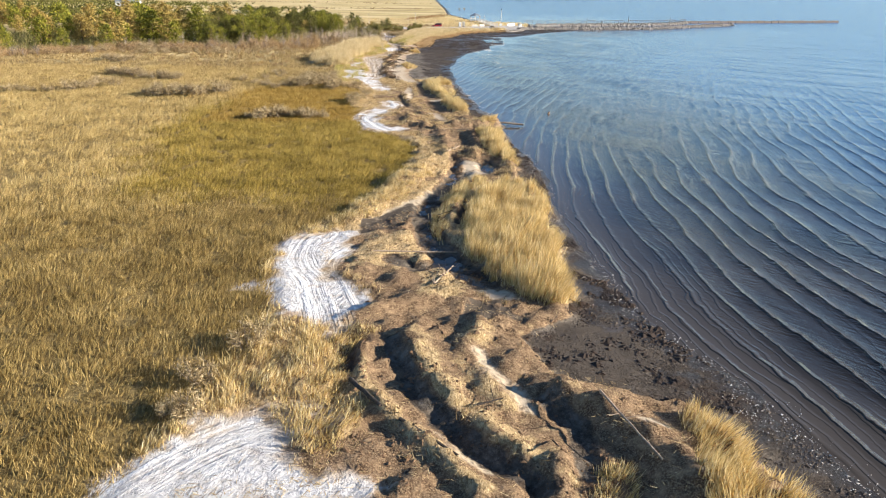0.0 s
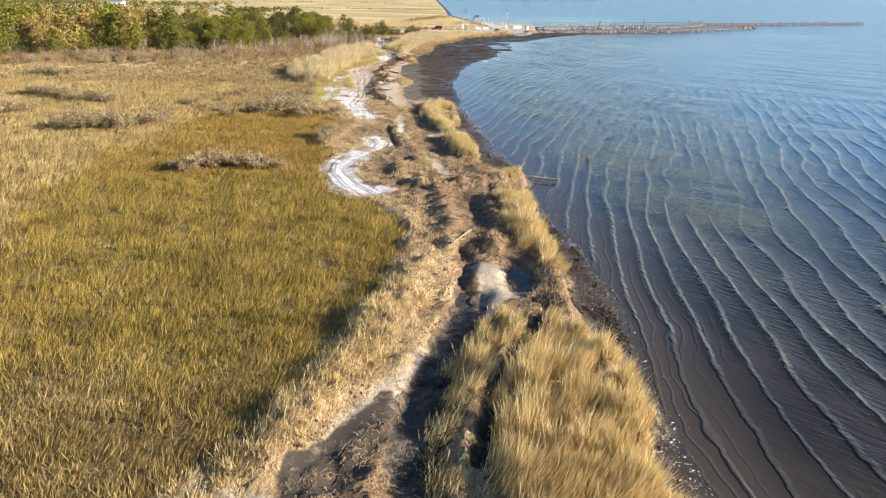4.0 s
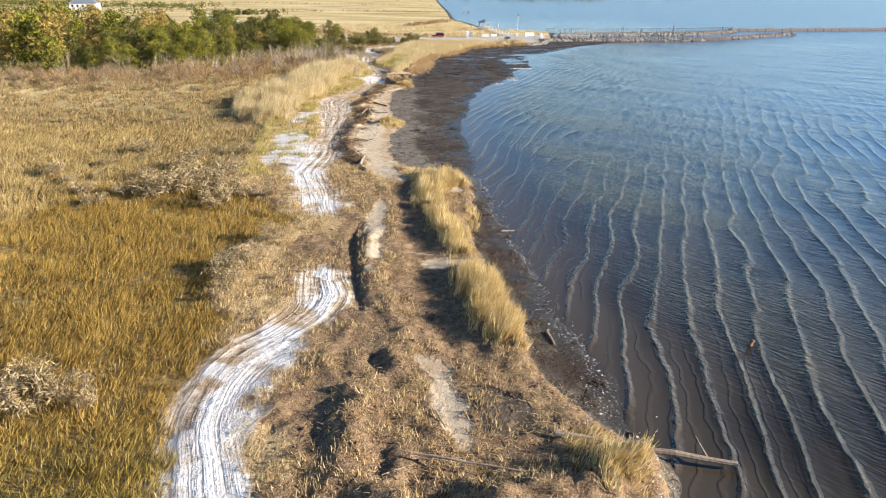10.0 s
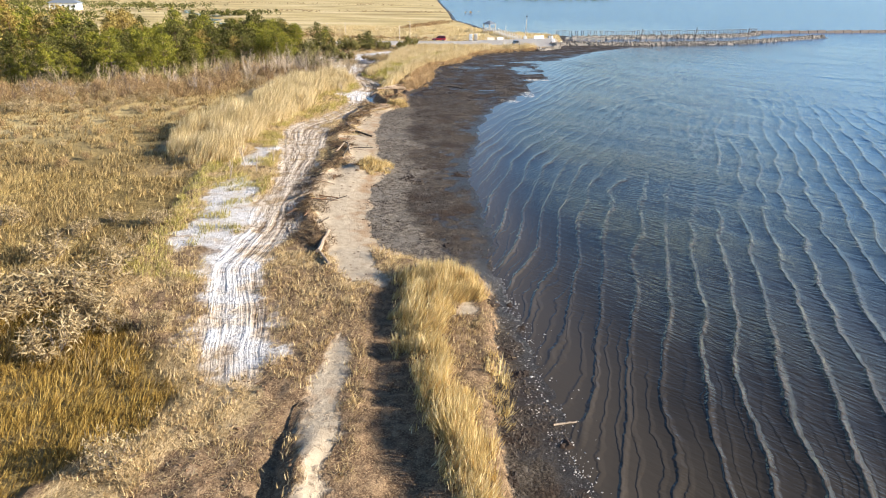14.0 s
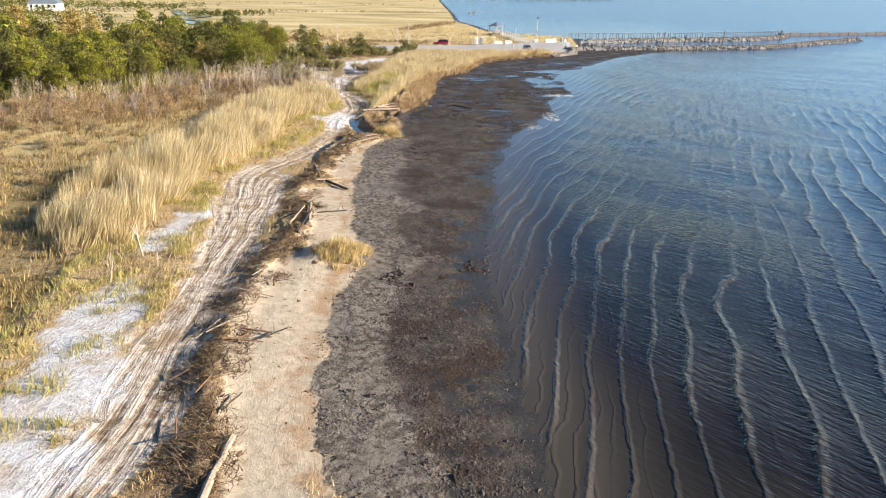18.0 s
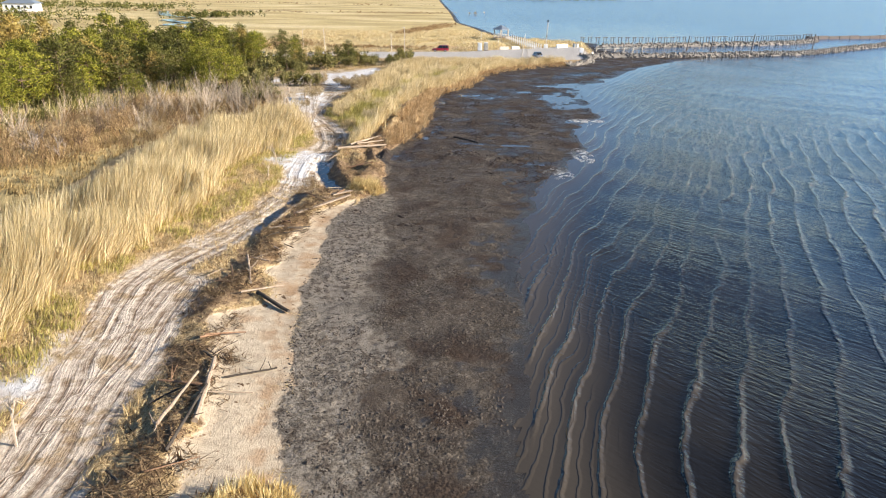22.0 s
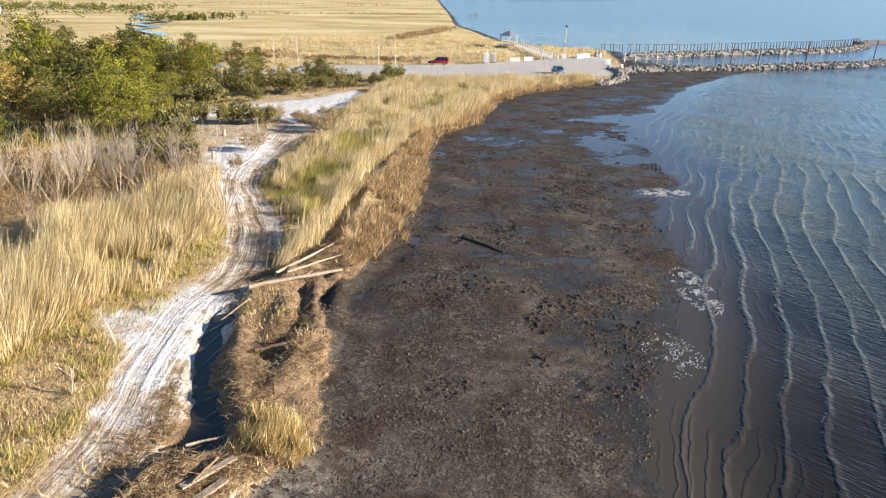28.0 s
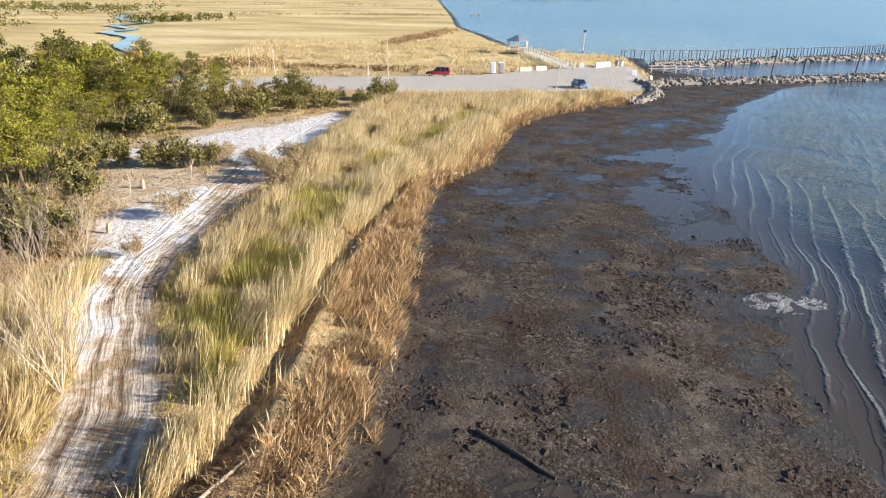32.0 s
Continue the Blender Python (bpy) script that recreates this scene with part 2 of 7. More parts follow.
RIDGES.append(([(-11.2, 191), (-12.7, 182), (-13.2, 175), (-13.6, 168), (-11.7, 160), (-12.2, 153), (-12.4, 146), (-11.5, 139), (-9.7, 133)], 0.7, 0.26))
RIDGES.append(([(-14.6, 179), (-13.5, 186), (-12.2, 190)], 0.5, 0.35))
RIDGES.append(([(-12.7, 201.6), (-11.6, 197), (-10.2, 194)], 0.5, 0.42))
RIDGES.append(([(-8.2, 207), (-8.3, 200.4), (-9.2, 195.6)], 0.5, 0.35))
RIDGES.append(([(-12.6, 204.6), (-10.6, 208), (-9, 213), (-8.7, 222), (-8.4, 230), (-6.6, 241), (-5, 250)], 0.7, 0.3))
RIDGES.append(([(-9.6, 153.2), (-8.4, 154.0), (-7.4, 153.8)], 0.95, 0.6))
CHANNELS = []
CHANNELS.append(([(-2.4, 29.0), (-1.3, 25), (0, 22.5), (1.4, 20.7), (3.6, 18.6)], 0.55, 0.18))
CHANNELS.append(([(4.4, 24), (5.4, 22.2), (5.2, 19.6)], 0.6, 0.2))
CHANNELS.append(([(-4.4, 29.5), (-4.1, 26.5)], 0.4, 0.3))
CHANNELS.append(([(2.6, 36.5), (0.6, 39.6), (-0.6, 43), (-1.4, 47), (-0.9, 51.5), (0.4, 57), (1.4, 61.5)], 1.1, 0.35))
CHANNELS.append(([(-3.2, 40), (-1.6, 38.6), (0.2, 39.5)], 0.7, 0.3))
CHANNELS.append(([(1.1, 47), (1.8, 51.4), (3.4, 55.5), (4.6, 58.4)], 0.35, 0.4))
CHANNELS.append(([(0.5, 58.8), (0.7, 62), (1.2, 66), (0.9, 69)], 0.45, 0.35))
CHANNELS.append(([(4.4, 67.2), (4.2, 63)], 1.0, 0.4))
CHANNELS.append(([(3.6, 71), (2.6, 75), (2.4, 79)], 0.8, 0.3))
CHANNELS.append(([(-4.2, 126), (-4.0, 121), (-3.1, 114), (-2.2, 107.3), (-1.7, 102.5), (-1.0, 98.6), (0.2, 95.4)], 1.15, 0.2))
CHANNELS.append(([(-7.4, 114), (-7.2, 109), (-6.3, 104), (-5.4, 99.5)], 0.3, 0.22))
CHANNELS.append(([(-4.2, 94), (-2.9, 92)], 0.5, 0.2))
CHANNELS.append(([(-13.7, 202.4), (-13.2, 199.6), (-12.5, 196.6), (-11.6, 194), (-11.2, 192.4)], 1.05, 0.5))
CHANNELS.append(([(-14.6, 178.5), (-14.4, 184), (-13.6, 188.4), (-12.0, 192)], 0.4, 0.35))
CHANNELS.append(([(-10.2, 205.8), (-9.4, 202), (-10.4, 198)], 0.4, 0.35))
CHANNELS.append(([(-11.4, 209), (-10.2, 213), (-9.6, 222), (-9.2, 229), (-7.4, 240), (-5.6, 249)], 0.5, 0.35))
CHANNELS.append(([(-5.4, 211), (-4.6, 214), (-3.6, 218), (-3.2, 222)], 0.6, 0.09))
CHANNELS.append(([(-7.6, 204), (-6.4, 208), (-5.2, 211)], 0.5, 0.07))
CHANNELS.append(([(-0.6, 212.4), (3, 211.6), (6.6, 211.4)], 0.6, 0.07))
RIDGES.append(([(-11.4, 207.5), (-10.7, 203.5), (-10.3, 199.5), (-10.4, 196.0)], 0.33, 0.22))
RIDGES.append(([(-9.9, 208.5), (-9.2, 204), (-8.9, 200), (-9.4, 196.5)], 0.3, 0.2))
RIDGES.append(([(-8.6, 208), (-7.9, 203.5), (-7.7, 199), (-8.6, 196.2)], 0.28, 0.18))
REEDS_SHORE = []
REEDS_SHORE.append(([(5.3, 58.6), (7.6, 54.6), (8.3, 51.6), (7.3, 47), (7.6, 42.6), (7, 38.6), (7.2, 34.8), (6.5, 33.4), (4.8, 33.9), (3.3, 36.8), (1.8, 39.8), (1.2, 42.3), (1.7, 49.4), (3.1, 55)], 1.25, 70))
REEDS_SHORE.append(([(2.6, 60), (1.1, 56.6), (-0.1, 53.2), (-0.9, 49.6), (-1.1, 46.4), (-0.5, 44.5), (0, 43), (0.1, 45.9), (0.9, 50.1), (2.3, 53.6), (3.8, 57.2), (3.6, 59.2)], 0.9, 45))
REEDS_SHORE.append(([(9.6, 23.2), (10.9, 22.8), (11.1, 21), (11.8, 19.4), (12.6, 17), (8.6, 17), (9, 21)], 1.0, 60))
REEDS_SHORE.append(([(5.4, 19.8), (6.7, 19.9), (6.5, 17.6), (5.1, 17.6)], 0.8, 55))
REEDS_SHORE.append(([(3.5, 81.5), (5.5, 80.8), (6.6, 79.8), (6.6, 74.4), (7.0, 70), (6.8, 65.2), (5.8, 65.2), (4.8, 68.9), (4.1, 74.1), (4.2, 78)], 1.15, 70))
REEDS_SHORE.append(([(3, 89), (4.9, 88.6), (6.6, 86.4), (6, 84.6), (4.8, 84.6), (4, 87)], 0.8, 40))
REEDS_SHORE.append(([(-4.1, 127.6), (-1.5, 129), (1.0, 127.2), (0.8, 124.4), (-0.9, 123.6), (-1.5, 120.6), (-0.7, 116), (-0.2, 114), (0.7, 111.2), (0.5, 108.2), (-0.6, 107.8), (-1.7, 112), (-2.7, 116), (-3.6, 121.4)], 1.2, 75))
REEDS_SHORE.append(([(-0.6, 106), (1.7, 105), (3.1, 97.6), (2.7, 95.6), (1.1, 95.4), (0.6, 98), (-0.4, 102)], 1.3, 75))
REEDS_SHORE.append(([(0.6, 118.4), (1.6, 118), (1.6, 113), (0.7, 113)], 0.6, 22))
REEDS_SHORE.append(([(-9.6, 153), (-8.6, 155.6), (-7, 155.8), (-6.4, 154.2), (-6.6, 152.4), (-8, 151.6)], 0.8, 55))
REEDS_SHORE.append(([(-10.2, 191.8), (-10.2, 194), (-8.8, 193.8), (-7, 192), (-7.2, 190.8), (-8.7, 190.8)], 0.9, 65))
REEDS_TALL = []
REEDS_TALL.append(([(-31.5, 164), (-32.6, 172), (-31, 181), (-30, 192), (-30, 201), (-31, 208), (-30, 215), (-26.5, 222), (-25, 229), (-22, 228), (-19.6, 222), (-18.2, 216), (-18.6, 211), (-18.5, 206), (-20.8, 203.4), (-21.8, 196), (-20.6, 190), (-20.8, 184), (-21.4, 178), (-22.4, 172), (-22.6, 162), (-22, 155), (-25.6, 153.6), (-29, 157)], 2.3, 20))
REEDS_TALL.append(([(-17, 262), (-15.6, 252), (-17.4, 240.5), (-17.6, 233), (-16.6, 226), (-14.4, 220), (-12.8, 213.5), (-12.7, 207.5), (-11.2, 210.5), (-9.8, 215), (-9.5, 221), (-8.9, 227), (-9, 232), (-7.2, 241), (-5.8, 249), (-1.4, 254.8), (0, 261), (3, 268), (4, 276), (9, 286), (17, 295), (24, 300), (26, 305), (12, 304), (0, 302), (-9, 301), (-14, 295), (-15, 280)], 2.0, 22))
SILT = []
SILT.append([(4.6, 29.2), (6.2, 31.8), (9.2, 31.6), (10.2, 28), (8.4, 25.8), (5.6, 26.4)])
SILT.append([(0.8, 34.0), (3.5, 34.2), (3.8, 31.6), (2.2, 30.8), (0.8, 32)])
SILT.append([(-2.6, 51.5), (-1.8, 50), (-3.4, 46), (-5.6, 44.6), (-6, 46.4)])
SILT.append([(0.2, 92), (2.6, 90.6), (3.0, 88.4), (1.0, 88.6)])
FRINGE = [(-8.4, 208.5), (-6.4, 211.5), (-5.2, 216), (-4.6, 223), (-4.3, 232), (-3.9, 243), (-3.6, 248.6), (-5.3, 249), (-6.4, 241), (-8.2, 231), (-8.2, 222), (-8.8, 214)]
LOT = [(-46, 312), (-35, 322), (-12.2, 325.5), (2.7, 329), (9.8, 335), (22.3, 343.5), (30, 350), (38, 351), (36.5, 336), (34.5, 321), (31, 311), (25, 307.8), (15, 307), (0, 305), (-11, 304), (-17, 306.5), (-30, 308.5), (-50, 300)]
CLEARING = [(-28.5, 236), (-37.5, 256), (-38.5, 267), (-33, 270), (-25, 280), (-18, 285), (-14.6, 268), (-16.6, 254), (-19, 244), (-18.6, 230), (-21, 222)]

soft_water, soft_bank = soften(WATERLINE, 3.0), soften(BANK, 6.0)


def near_poly(pts, x, y, margin):
    a = np.array(pts)
    return (x > a[:, 0].min() - margin) & (x < a[:, 0].max() + margin) & (y > a[:, 1].min() - margin) & (y < a[:, 1].max() + margin)


def poly_mask(x, y, polys, edge=0.5, seed=3):
    m = np.zeros(x.shape)
    for pts in polys:
        k = near_poly(pts, x, y, 2.0)
        if k.any():
            wob = (fbm(x[k] * 0.7, y[k] * 0.7, 4, seed) - 0.5) * 3.4 * edge
            m[k] = np.maximum(m[k], step(-edge, edge, inside(x[k], y[k], pts) + wob))
    return m


def road_mask(x, y):
    m, lat, run = np.zeros(x.shape), np.zeros(x.shape), np.zeros(x.shape)
    for pts, half in ROADS:
        k = near_poly(pts, x, y, 4)
        if k.any():
            d, side, way = line_dist(x[k], y[k], pts)
            here = step(half + 0.5, half - 0.4, d + (vnoise(x[k] * 0.8, y[k] * 0.8, 5) - 0.5) * 0.8)
            if pts is ROAD_A:
                here = here * (1 - 0.8 * step(103.5, 106, y[k]) * step(117.5, 114.5, y[k])) * (1 - 0.75 * step(82, 79, y[k]))
            if pts is ROAD_C:
                here = here * (1 - 0.25 * step(172, 177, y[k] + 5 * (vnoise(x[k] * 0.7, y[k] * 0.25, 6) - 0.5)) * step(194.5, 191.5, y[k]))
            lat[k] = np.where(here > m[k], side, lat[k])
            run[k] = np.where(here > m[k], way, run[k])
            m[k] = np.maximum(m[k], here)
    return m, lat, run


def height(x, y):
    """The ground's height at arrays x, y."""
    x, y = np.asarray(x, float), np.asarray(y, float)
    dw = WATERLINE(y) - x
    wob = (fbm(x * 0.5, y * 0.5, 3, 21) - 0.5)
    de = BANK(y) - x + wob * 1.4
    mud = WATER_Z + np.where(dw > 0, 0.1 * (1 - np.exp(-dw / 5.0)), 0.045 * dw)
    pools = step(192, 205, y) * step(300, 270, y)
    mud = np.maximum(mud, -2.2) + (fbm(x * 0.2, y * 0.26, 3, 7) - 0.5) * (0.06 + 0.15 * pools) - (0.005 + 0.055 * step(222, 245, y)) * pools + (fbm(x * 1.6, y * 1.6, 3, 8) - 0.5) * 0.12 * (0.25 + 0.75 * step(0.5, 4, dw))
    inland = MARSH(y) - x
    strip = step(0.5, -0.5, inland + wob) * step(340, 300, y)
    land = 0.02 + 0.2 * strip + (fbm(x * 0.12, y * 0.12, 2, 9) - 0.5) * 0.12 * step(360, 300, y) * step(-100, -60, x)
    churn = strip * step(135, 122, y)
    lumps = np.abs(fbm(x * 0.8, y * 0.6, 3, 10) - 0.5) * 1.3 + (fbm(x * 1.7, y * 1.4, 2, 12) - 0.5) * 0.6
    quiet = np.maximum(poly_mask(x, y, SAND_PATCHES, 0.6), poly_mask(x, y, BEACH, 0.5))
    rd = road_mask(x, y)[0]
    quiet = np.maximum(quiet, rd)
    land = land + (lumps * (0.66 - 0.3 * step(84, 100, y)) - 0.05) * churn * (1 - 0.9 * quiet) + lumps * 0.28 * strip * (1 - churn) * (1 - 0.9 * quiet)
    land = land - 0.06 * rd
    dune = step(0, 1, inside(x, y, [(-40, 352), (-5, 336), (8, 340), (20, 348), (34, 358), (36, 372), (22, 385), (12, 400), (4, 440), (-8, 470), (-20, 400)]) / 14.0)
    land = land + dune * 0.8
    lot = step(-2, 2, inside(x, y, LOT))
    land = land * (1 - lot) + 0.35 * lot
    shelve = step(129, 133, y) * step(190, 186, y)
    up = step(-0.25, 1, de / (0.55 + 4.5 * shelve))
    z = mud * (1 - up) + np.maximum(land, mud + 0.03) * up
    for pts, half, h in RIDGES:
        k = near_poly(pts, x, y, 3)
        if k.any():
            d, _, along = line_dist(x[k], y[k], pts)
            rough = 0.45 + 1.1 * fbm(x[k] * 0.9, y[k] * 0.9, 2, 14)
            z[k] += h * rough * np.exp(-(d / half) ** 2)
    for pts, half, h in CHANNELS:
        k = near_poly(pts, x, y, 3)
        if k.any():
            d, _, along = line_dist(x[k], y[k], pts)
            z[k] -= h * np.exp(-(d / half) ** 4) * (0.7 + 0.6 * vnoise(x[k] * 0.5, y[k] * 0.5, 15))
    return z

# ---- materials ----


class Mat:
    """A node material with short ways to add nodes."""

    def __init__(self, name, rough=0.8, spec=0.3, metal=0.0):
        self.m = bpy.data.materials.new(name)
        self.m.use_nodes = True
        self.t = self.m.node_tree
        self.b = self.t.nodes["Principled BSDF"]
        self.b.inputs["Roughness"].default_value = rough
        self.b.inputs["Specular IOR Level"].default_value = spec
        self.b.inputs["Metallic"].default_value = metal
        self.co = None

    def put(self, socket, value):
        if isinstance(value, bpy.types.NodeSocket):
            self.t.links.new(value, socket)
        elif isinstance(value, tuple):
            socket.default_value = (*value, 1.0)[:4]
        else:
            socket.default_value = value

    def coords(self, local=False):
        n = self.t.nodes.new("ShaderNodeTexCoord" if local else "ShaderNodeNewGeometry")
        return n.outputs["Object" if local else "Position"]

    def scaled(self, v, x, y, z):
        n = self.t.nodes.new("ShaderNodeMapping")
        self.put(n.inputs["Vector"], v)
        n.inputs["Scale"].default_value = (x, y, z)
        return n.outputs[0]

    def noise(self, scale, detail=3, v=None, rough=0.55, warp=0.0):
        n = self.t.nodes.new("ShaderNodeTexNoise")
        n.inputs["Scale"].default_value, n.inputs["Detail"].default_value = scale, detail
        n.inputs["Roughness"].default_value, n.inputs["Distortion"].default_value = rough, warp
        self.put(n.inputs["Vector"], v if v is not None else self.coords())
        return n.outputs[0]

    def voronoi(self, scale, v=None, feature="F1"):
        n = self.t.nodes.new("ShaderNodeTexVoronoi")
        n.feature = feature
        n.inputs["Scale"].default_value = scale
        self.put(n.inputs["Vector"], v if v is not None else self.coords())
        return n.outputs["Distance"]

    def math(self, op, a, b=0.0, clamp=False):
        n = self.t.nodes.new("ShaderNodeMath")
        n.operation, n.use_clamp = op, clamp
        self.put(n.inputs[0], a)
        self.put(n.inputs[1], b)
        return n.outputs[0]

    def ramp(self, a, lo, hi, out0=0.0, out1=1.0):
        n = self.t.nodes.new("ShaderNodeMapRange")
        n.interpolation_type = "SMOOTHSTEP"
        self.put(n.inputs[0], a)
        for i, q in enumerate((lo, hi, out0, out1)):
            n.inputs[i + 1].default_value = q
        return n.outputs[0]

    def mix(self, f, a, b):
        n = self.t.nodes.new("ShaderNodeMix")
        n.data_type = "RGBA"
        self.put(n.inputs[0], f)
        self.put(n.inputs[6], a)
        self.put(n.inputs[7], b)
        return n.outputs[2]

    def colours(self, f, stops):
        n = self.t.nodes.new("ShaderNodeValToRGB")
        self.put(n.inputs[0], f)
        e = n.color_ramp.elements
        while len(e) < len(stops):
            e.new(0.5)
        for k, (p, c) in zip(e, stops):
            k.position, k.color = p, (*c, 1)
        return n.outputs[0]

    def attr(self, name):
        n = self.t.nodes.new("ShaderNodeAttribute")
        n.attribute_name = name
        return n

    def split(self, c):
        n = self.t.nodes.new("ShaderNodeSeparateColor")
        self.put(n.inputs[0], c)
        return n.outputs

    def island(self):
        return self.t.nodes.new("ShaderNodeNewGeometry").outputs["Random Per Island"]

    def each(self):
        return self.t.nodes.new("ShaderNodeObjectInfo").outputs["Random"]

    def bump(self, h, strength=0.5, dist=0.1, normal=None):
        n = self.t.nodes.new("ShaderNodeBump")
        n.inputs["Strength"].default_value, n.inputs["Distance"].default_value = strength, dist
        self.put(n.inputs["Height"], h)
        if normal is not None:
            self.put(n.inputs["Normal"], normal)
        self.put(self.b.inputs["Normal"], n.outputs[0])
        return n.outputs[0]

    def colour(self, c):
        self.put(self.b.inputs["Base Color"], c)
        return self


def plain(name, c, rough=0.7, spec=0.3, metal=0.0, var=0.18, scale=6.0, bump=0.15, dist=0.02, local=True):
    """A surface of one colour with stains, grain and fine relief."""
    k = Mat(name, rough, spec, metal)
    v = k.coords(local)
    big, fine = k.noise(scale * 0.35, 4, v), k.noise(scale * 5, 3, v)
    f = k.math("ADD", k.math("MULTIPLY", big, 0.7), k.math("MULTIPLY", fine, 0.3))
    k.colour(k.colours(f, [(0.3, tuple(q * (1 - var) for q in c)), (0.7, tuple(min(1, q * (1 + var)) for q in c))]))
    k.put(k.b.inputs["Roughness"], k.ramp(big, 0.2, 0.8, max(0.02, rough - 0.1), min(1, rough + 0.1)))
    k.bump(fine, bump, dist)
    return k.m


def streaks(self, v, angle, length, width):
    """Coordinates in which noise of scale 1 draws streaks of that length and width along an angle."""
    n = self.t.nodes.new("ShaderNodeMapping")
    n.vector_type = "TEXTURE"
    self.put(n.inputs["Vector"], v)
    n.inputs["Rotation"].default_value = (0, 0, angle)
    n.inputs["Scale"].default_value = (length, width, 1)
    return n.outputs[0]


def mixed(self, v, by):
    """Coordinates shaken by noise."""
    n = self.t.nodes.new("ShaderNodeTexNoise")
    n.inputs["Scale"].default_value = 2.6
    self.put(n.inputs["Vector"], v)
    a, b = self.t.nodes.new("ShaderNodeVectorMath"), self.t.nodes.new("ShaderNodeVectorMath")
    a.operation, b.operation = "MULTIPLY", "ADD"
    self.put(a.inputs[0], n.outputs["Color"])
    a.inputs[1].default_value = (by * 4, by * 4, 0)
    self.put(b.inputs[0], v)
    self.put(b.inputs[1], a.outputs[0])
    return b.outputs[0]


Mat.streaks = streaks
Mat.mixed = mixed


def ground_material():
    k = Mat("shore_ground", 0.9, 0.2)
    p = k.coords()
    za, zb = k.attr("zone_a").outputs["Color"], k.attr("zone_b").outputs["Color"]
    sand, beach, mud = k.split(za)[0:3]
    silt = k.attr("silt").outputs["Fac"]
    straw, lot, marsh = k.split(zb)[0:3]
    lane = k.attr("lane").outputs["Fac"]
    rd = k.attr("road").outputs["Fac"]
    n_big, n_mid, n_fine = k.noise(0.35, 3, p), k.noise(2.2, 4, p), k.noise(14, 4, p, 0.65)
    n_grit = k.noise(45, 2, p, 0.7)

    def edge(m, seed, lo=0.42, hi=0.58):
        q = k.noise(seed, 5, p, 0.62)
        return k.ramp(k.math("ADD", m, k.math("MULTIPLY", k.math("SUBTRACT", q, 0.5), 0.9)), lo, hi)

    soil = k.colours(n_mid, [(0.25, (0.055, 0.032, 0.019)), (0.5, (0.16, 0.098, 0.055)), (0.75, (0.37, 0.25, 0.14))])
    soil = k.mix(k.ramp(n_fine, 0.42, 0.72), soil, (0.42, 0.295, 0.165))
    # flattened straw, combed in streaks
    fib = k.noise(9, 4, k.scaled(p, 1.0, 0.28, 1.0), 0.7, 1.4)
    straw_c = k.colours(fib, [(0.3, (0.09, 0.058, 0.026)), (0.46, (0.38, 0.265, 0.125)), (0.66, (0.7, 0.525, 0.285))])
    col = k.mix(k.math("MULTIPLY", edge(straw, 1.3), 0.92), soil, straw_c)
    marsh_c = k.colours(n_mid, [(0.25, (0.13, 0.088, 0.034)), (0.55, (0.26, 0.185, 0.07)), (0.8, (0.4, 0.29, 0.115))])
    far_c = k.colours(k.noise(0.03, 4, k.scaled(p, 0.5, 1.0, 1.0), 0.55), [(0.3, (0.36, 0.26, 0.11)), (0.5, (0.6, 0.46, 0.21)), (0.7, (0.76, 0.62, 0.35))])
    ditch = k.noise(0.02, 5, k.scaled(p, 0.35, 1.0, 1.0), 0.6, 1.0)
    far_c = k.mix(k.math("MULTIPLY", k.ramp(k.noise(0.3, 5, p, 0.7), 0.4, 0.7), 0.3), far_c, (0.2, 0.15, 0.06))
    far_c = k.mix(k.math("MULTIPLY", k.ramp(ditch, 0.65, 0.68), 0.5), far_c, (0.16, 0.11, 0.06))
    sep = k.t.nodes.new("ShaderNodeSeparateXYZ")
    k.put(sep.inputs[0], p)
    far = k.ramp(k.math("ADD", sep.outputs[1], k.math("MULTIPLY", sep.outputs[0], -0.5)), 160, 225)
    marsh_c = k.mix(far, marsh_c, far_c)
    col = k.mix(marsh, col, marsh_c)
    beach_c = k.colours(n_mid, [(0.2, (0.38, 0.296, 0.2)), (0.5, (0.49, 0.395, 0.275)), (0.8, (0.6, 0.495, 0.35))])
    beach_c = k.mix(k.math("MULTIPLY", k.ramp(k.noise(0.45, 4, p), 0.56, 0.7), 0.6), beach_c, (0.42, 0.27, 0.15))
    rim = k.attr("rim").outputs["Fac"]
    beach_c = k.mix(k.math("MULTIPLY", rim, k.ramp(k.noise(0.8, 4, p, 0.6), 0.42, 0.62, 0.1, 0.75)), beach_c, (0.36, 0.215, 0.105))
    beach_c = k.mix(k.math("MULTIPLY", k.ramp(k.noise(1.6, 5, p, 0.72), 0.6, 0.68), 0.7), beach_c, (0.2, 0.145, 0.09))
    bm = edge(beach, 2.4, 0.3, 0.72)
    col = k.mix(bm, col, beach_c)
    sand_c = k.colours(n_mid, [(0.25, (0.5, 0.46, 0.42)), (0.5, (0.66, 0.63, 0.6)), (0.8, (0.8, 0.77, 0.74))])
    sand_c = k.mix(k.ramp(k.math("ADD", sand, k.math("MULTIPLY", k.math("SUBTRACT", k.noise(0.7, 4, p), 0.5), 1.3)), 0.45, 0.95), (0.56, 0.465, 0.36), sand_c)
    sm = edge(sand, 1.9, 0.25, 0.8)
    sm = k.math("MULTIPLY", sm, k.ramp(k.math("ADD", k.noise(0.8, 5, p, 0.65), k.math("MULTIPLY", sand, 0.22)), 0.5, 0.66, 0.3, 1.0))
    col = k.mix(sm, col, sand_c)
    # wheel ruts across the lanes
    lane_v = k.t.nodes.new("ShaderNodeCombineXYZ")
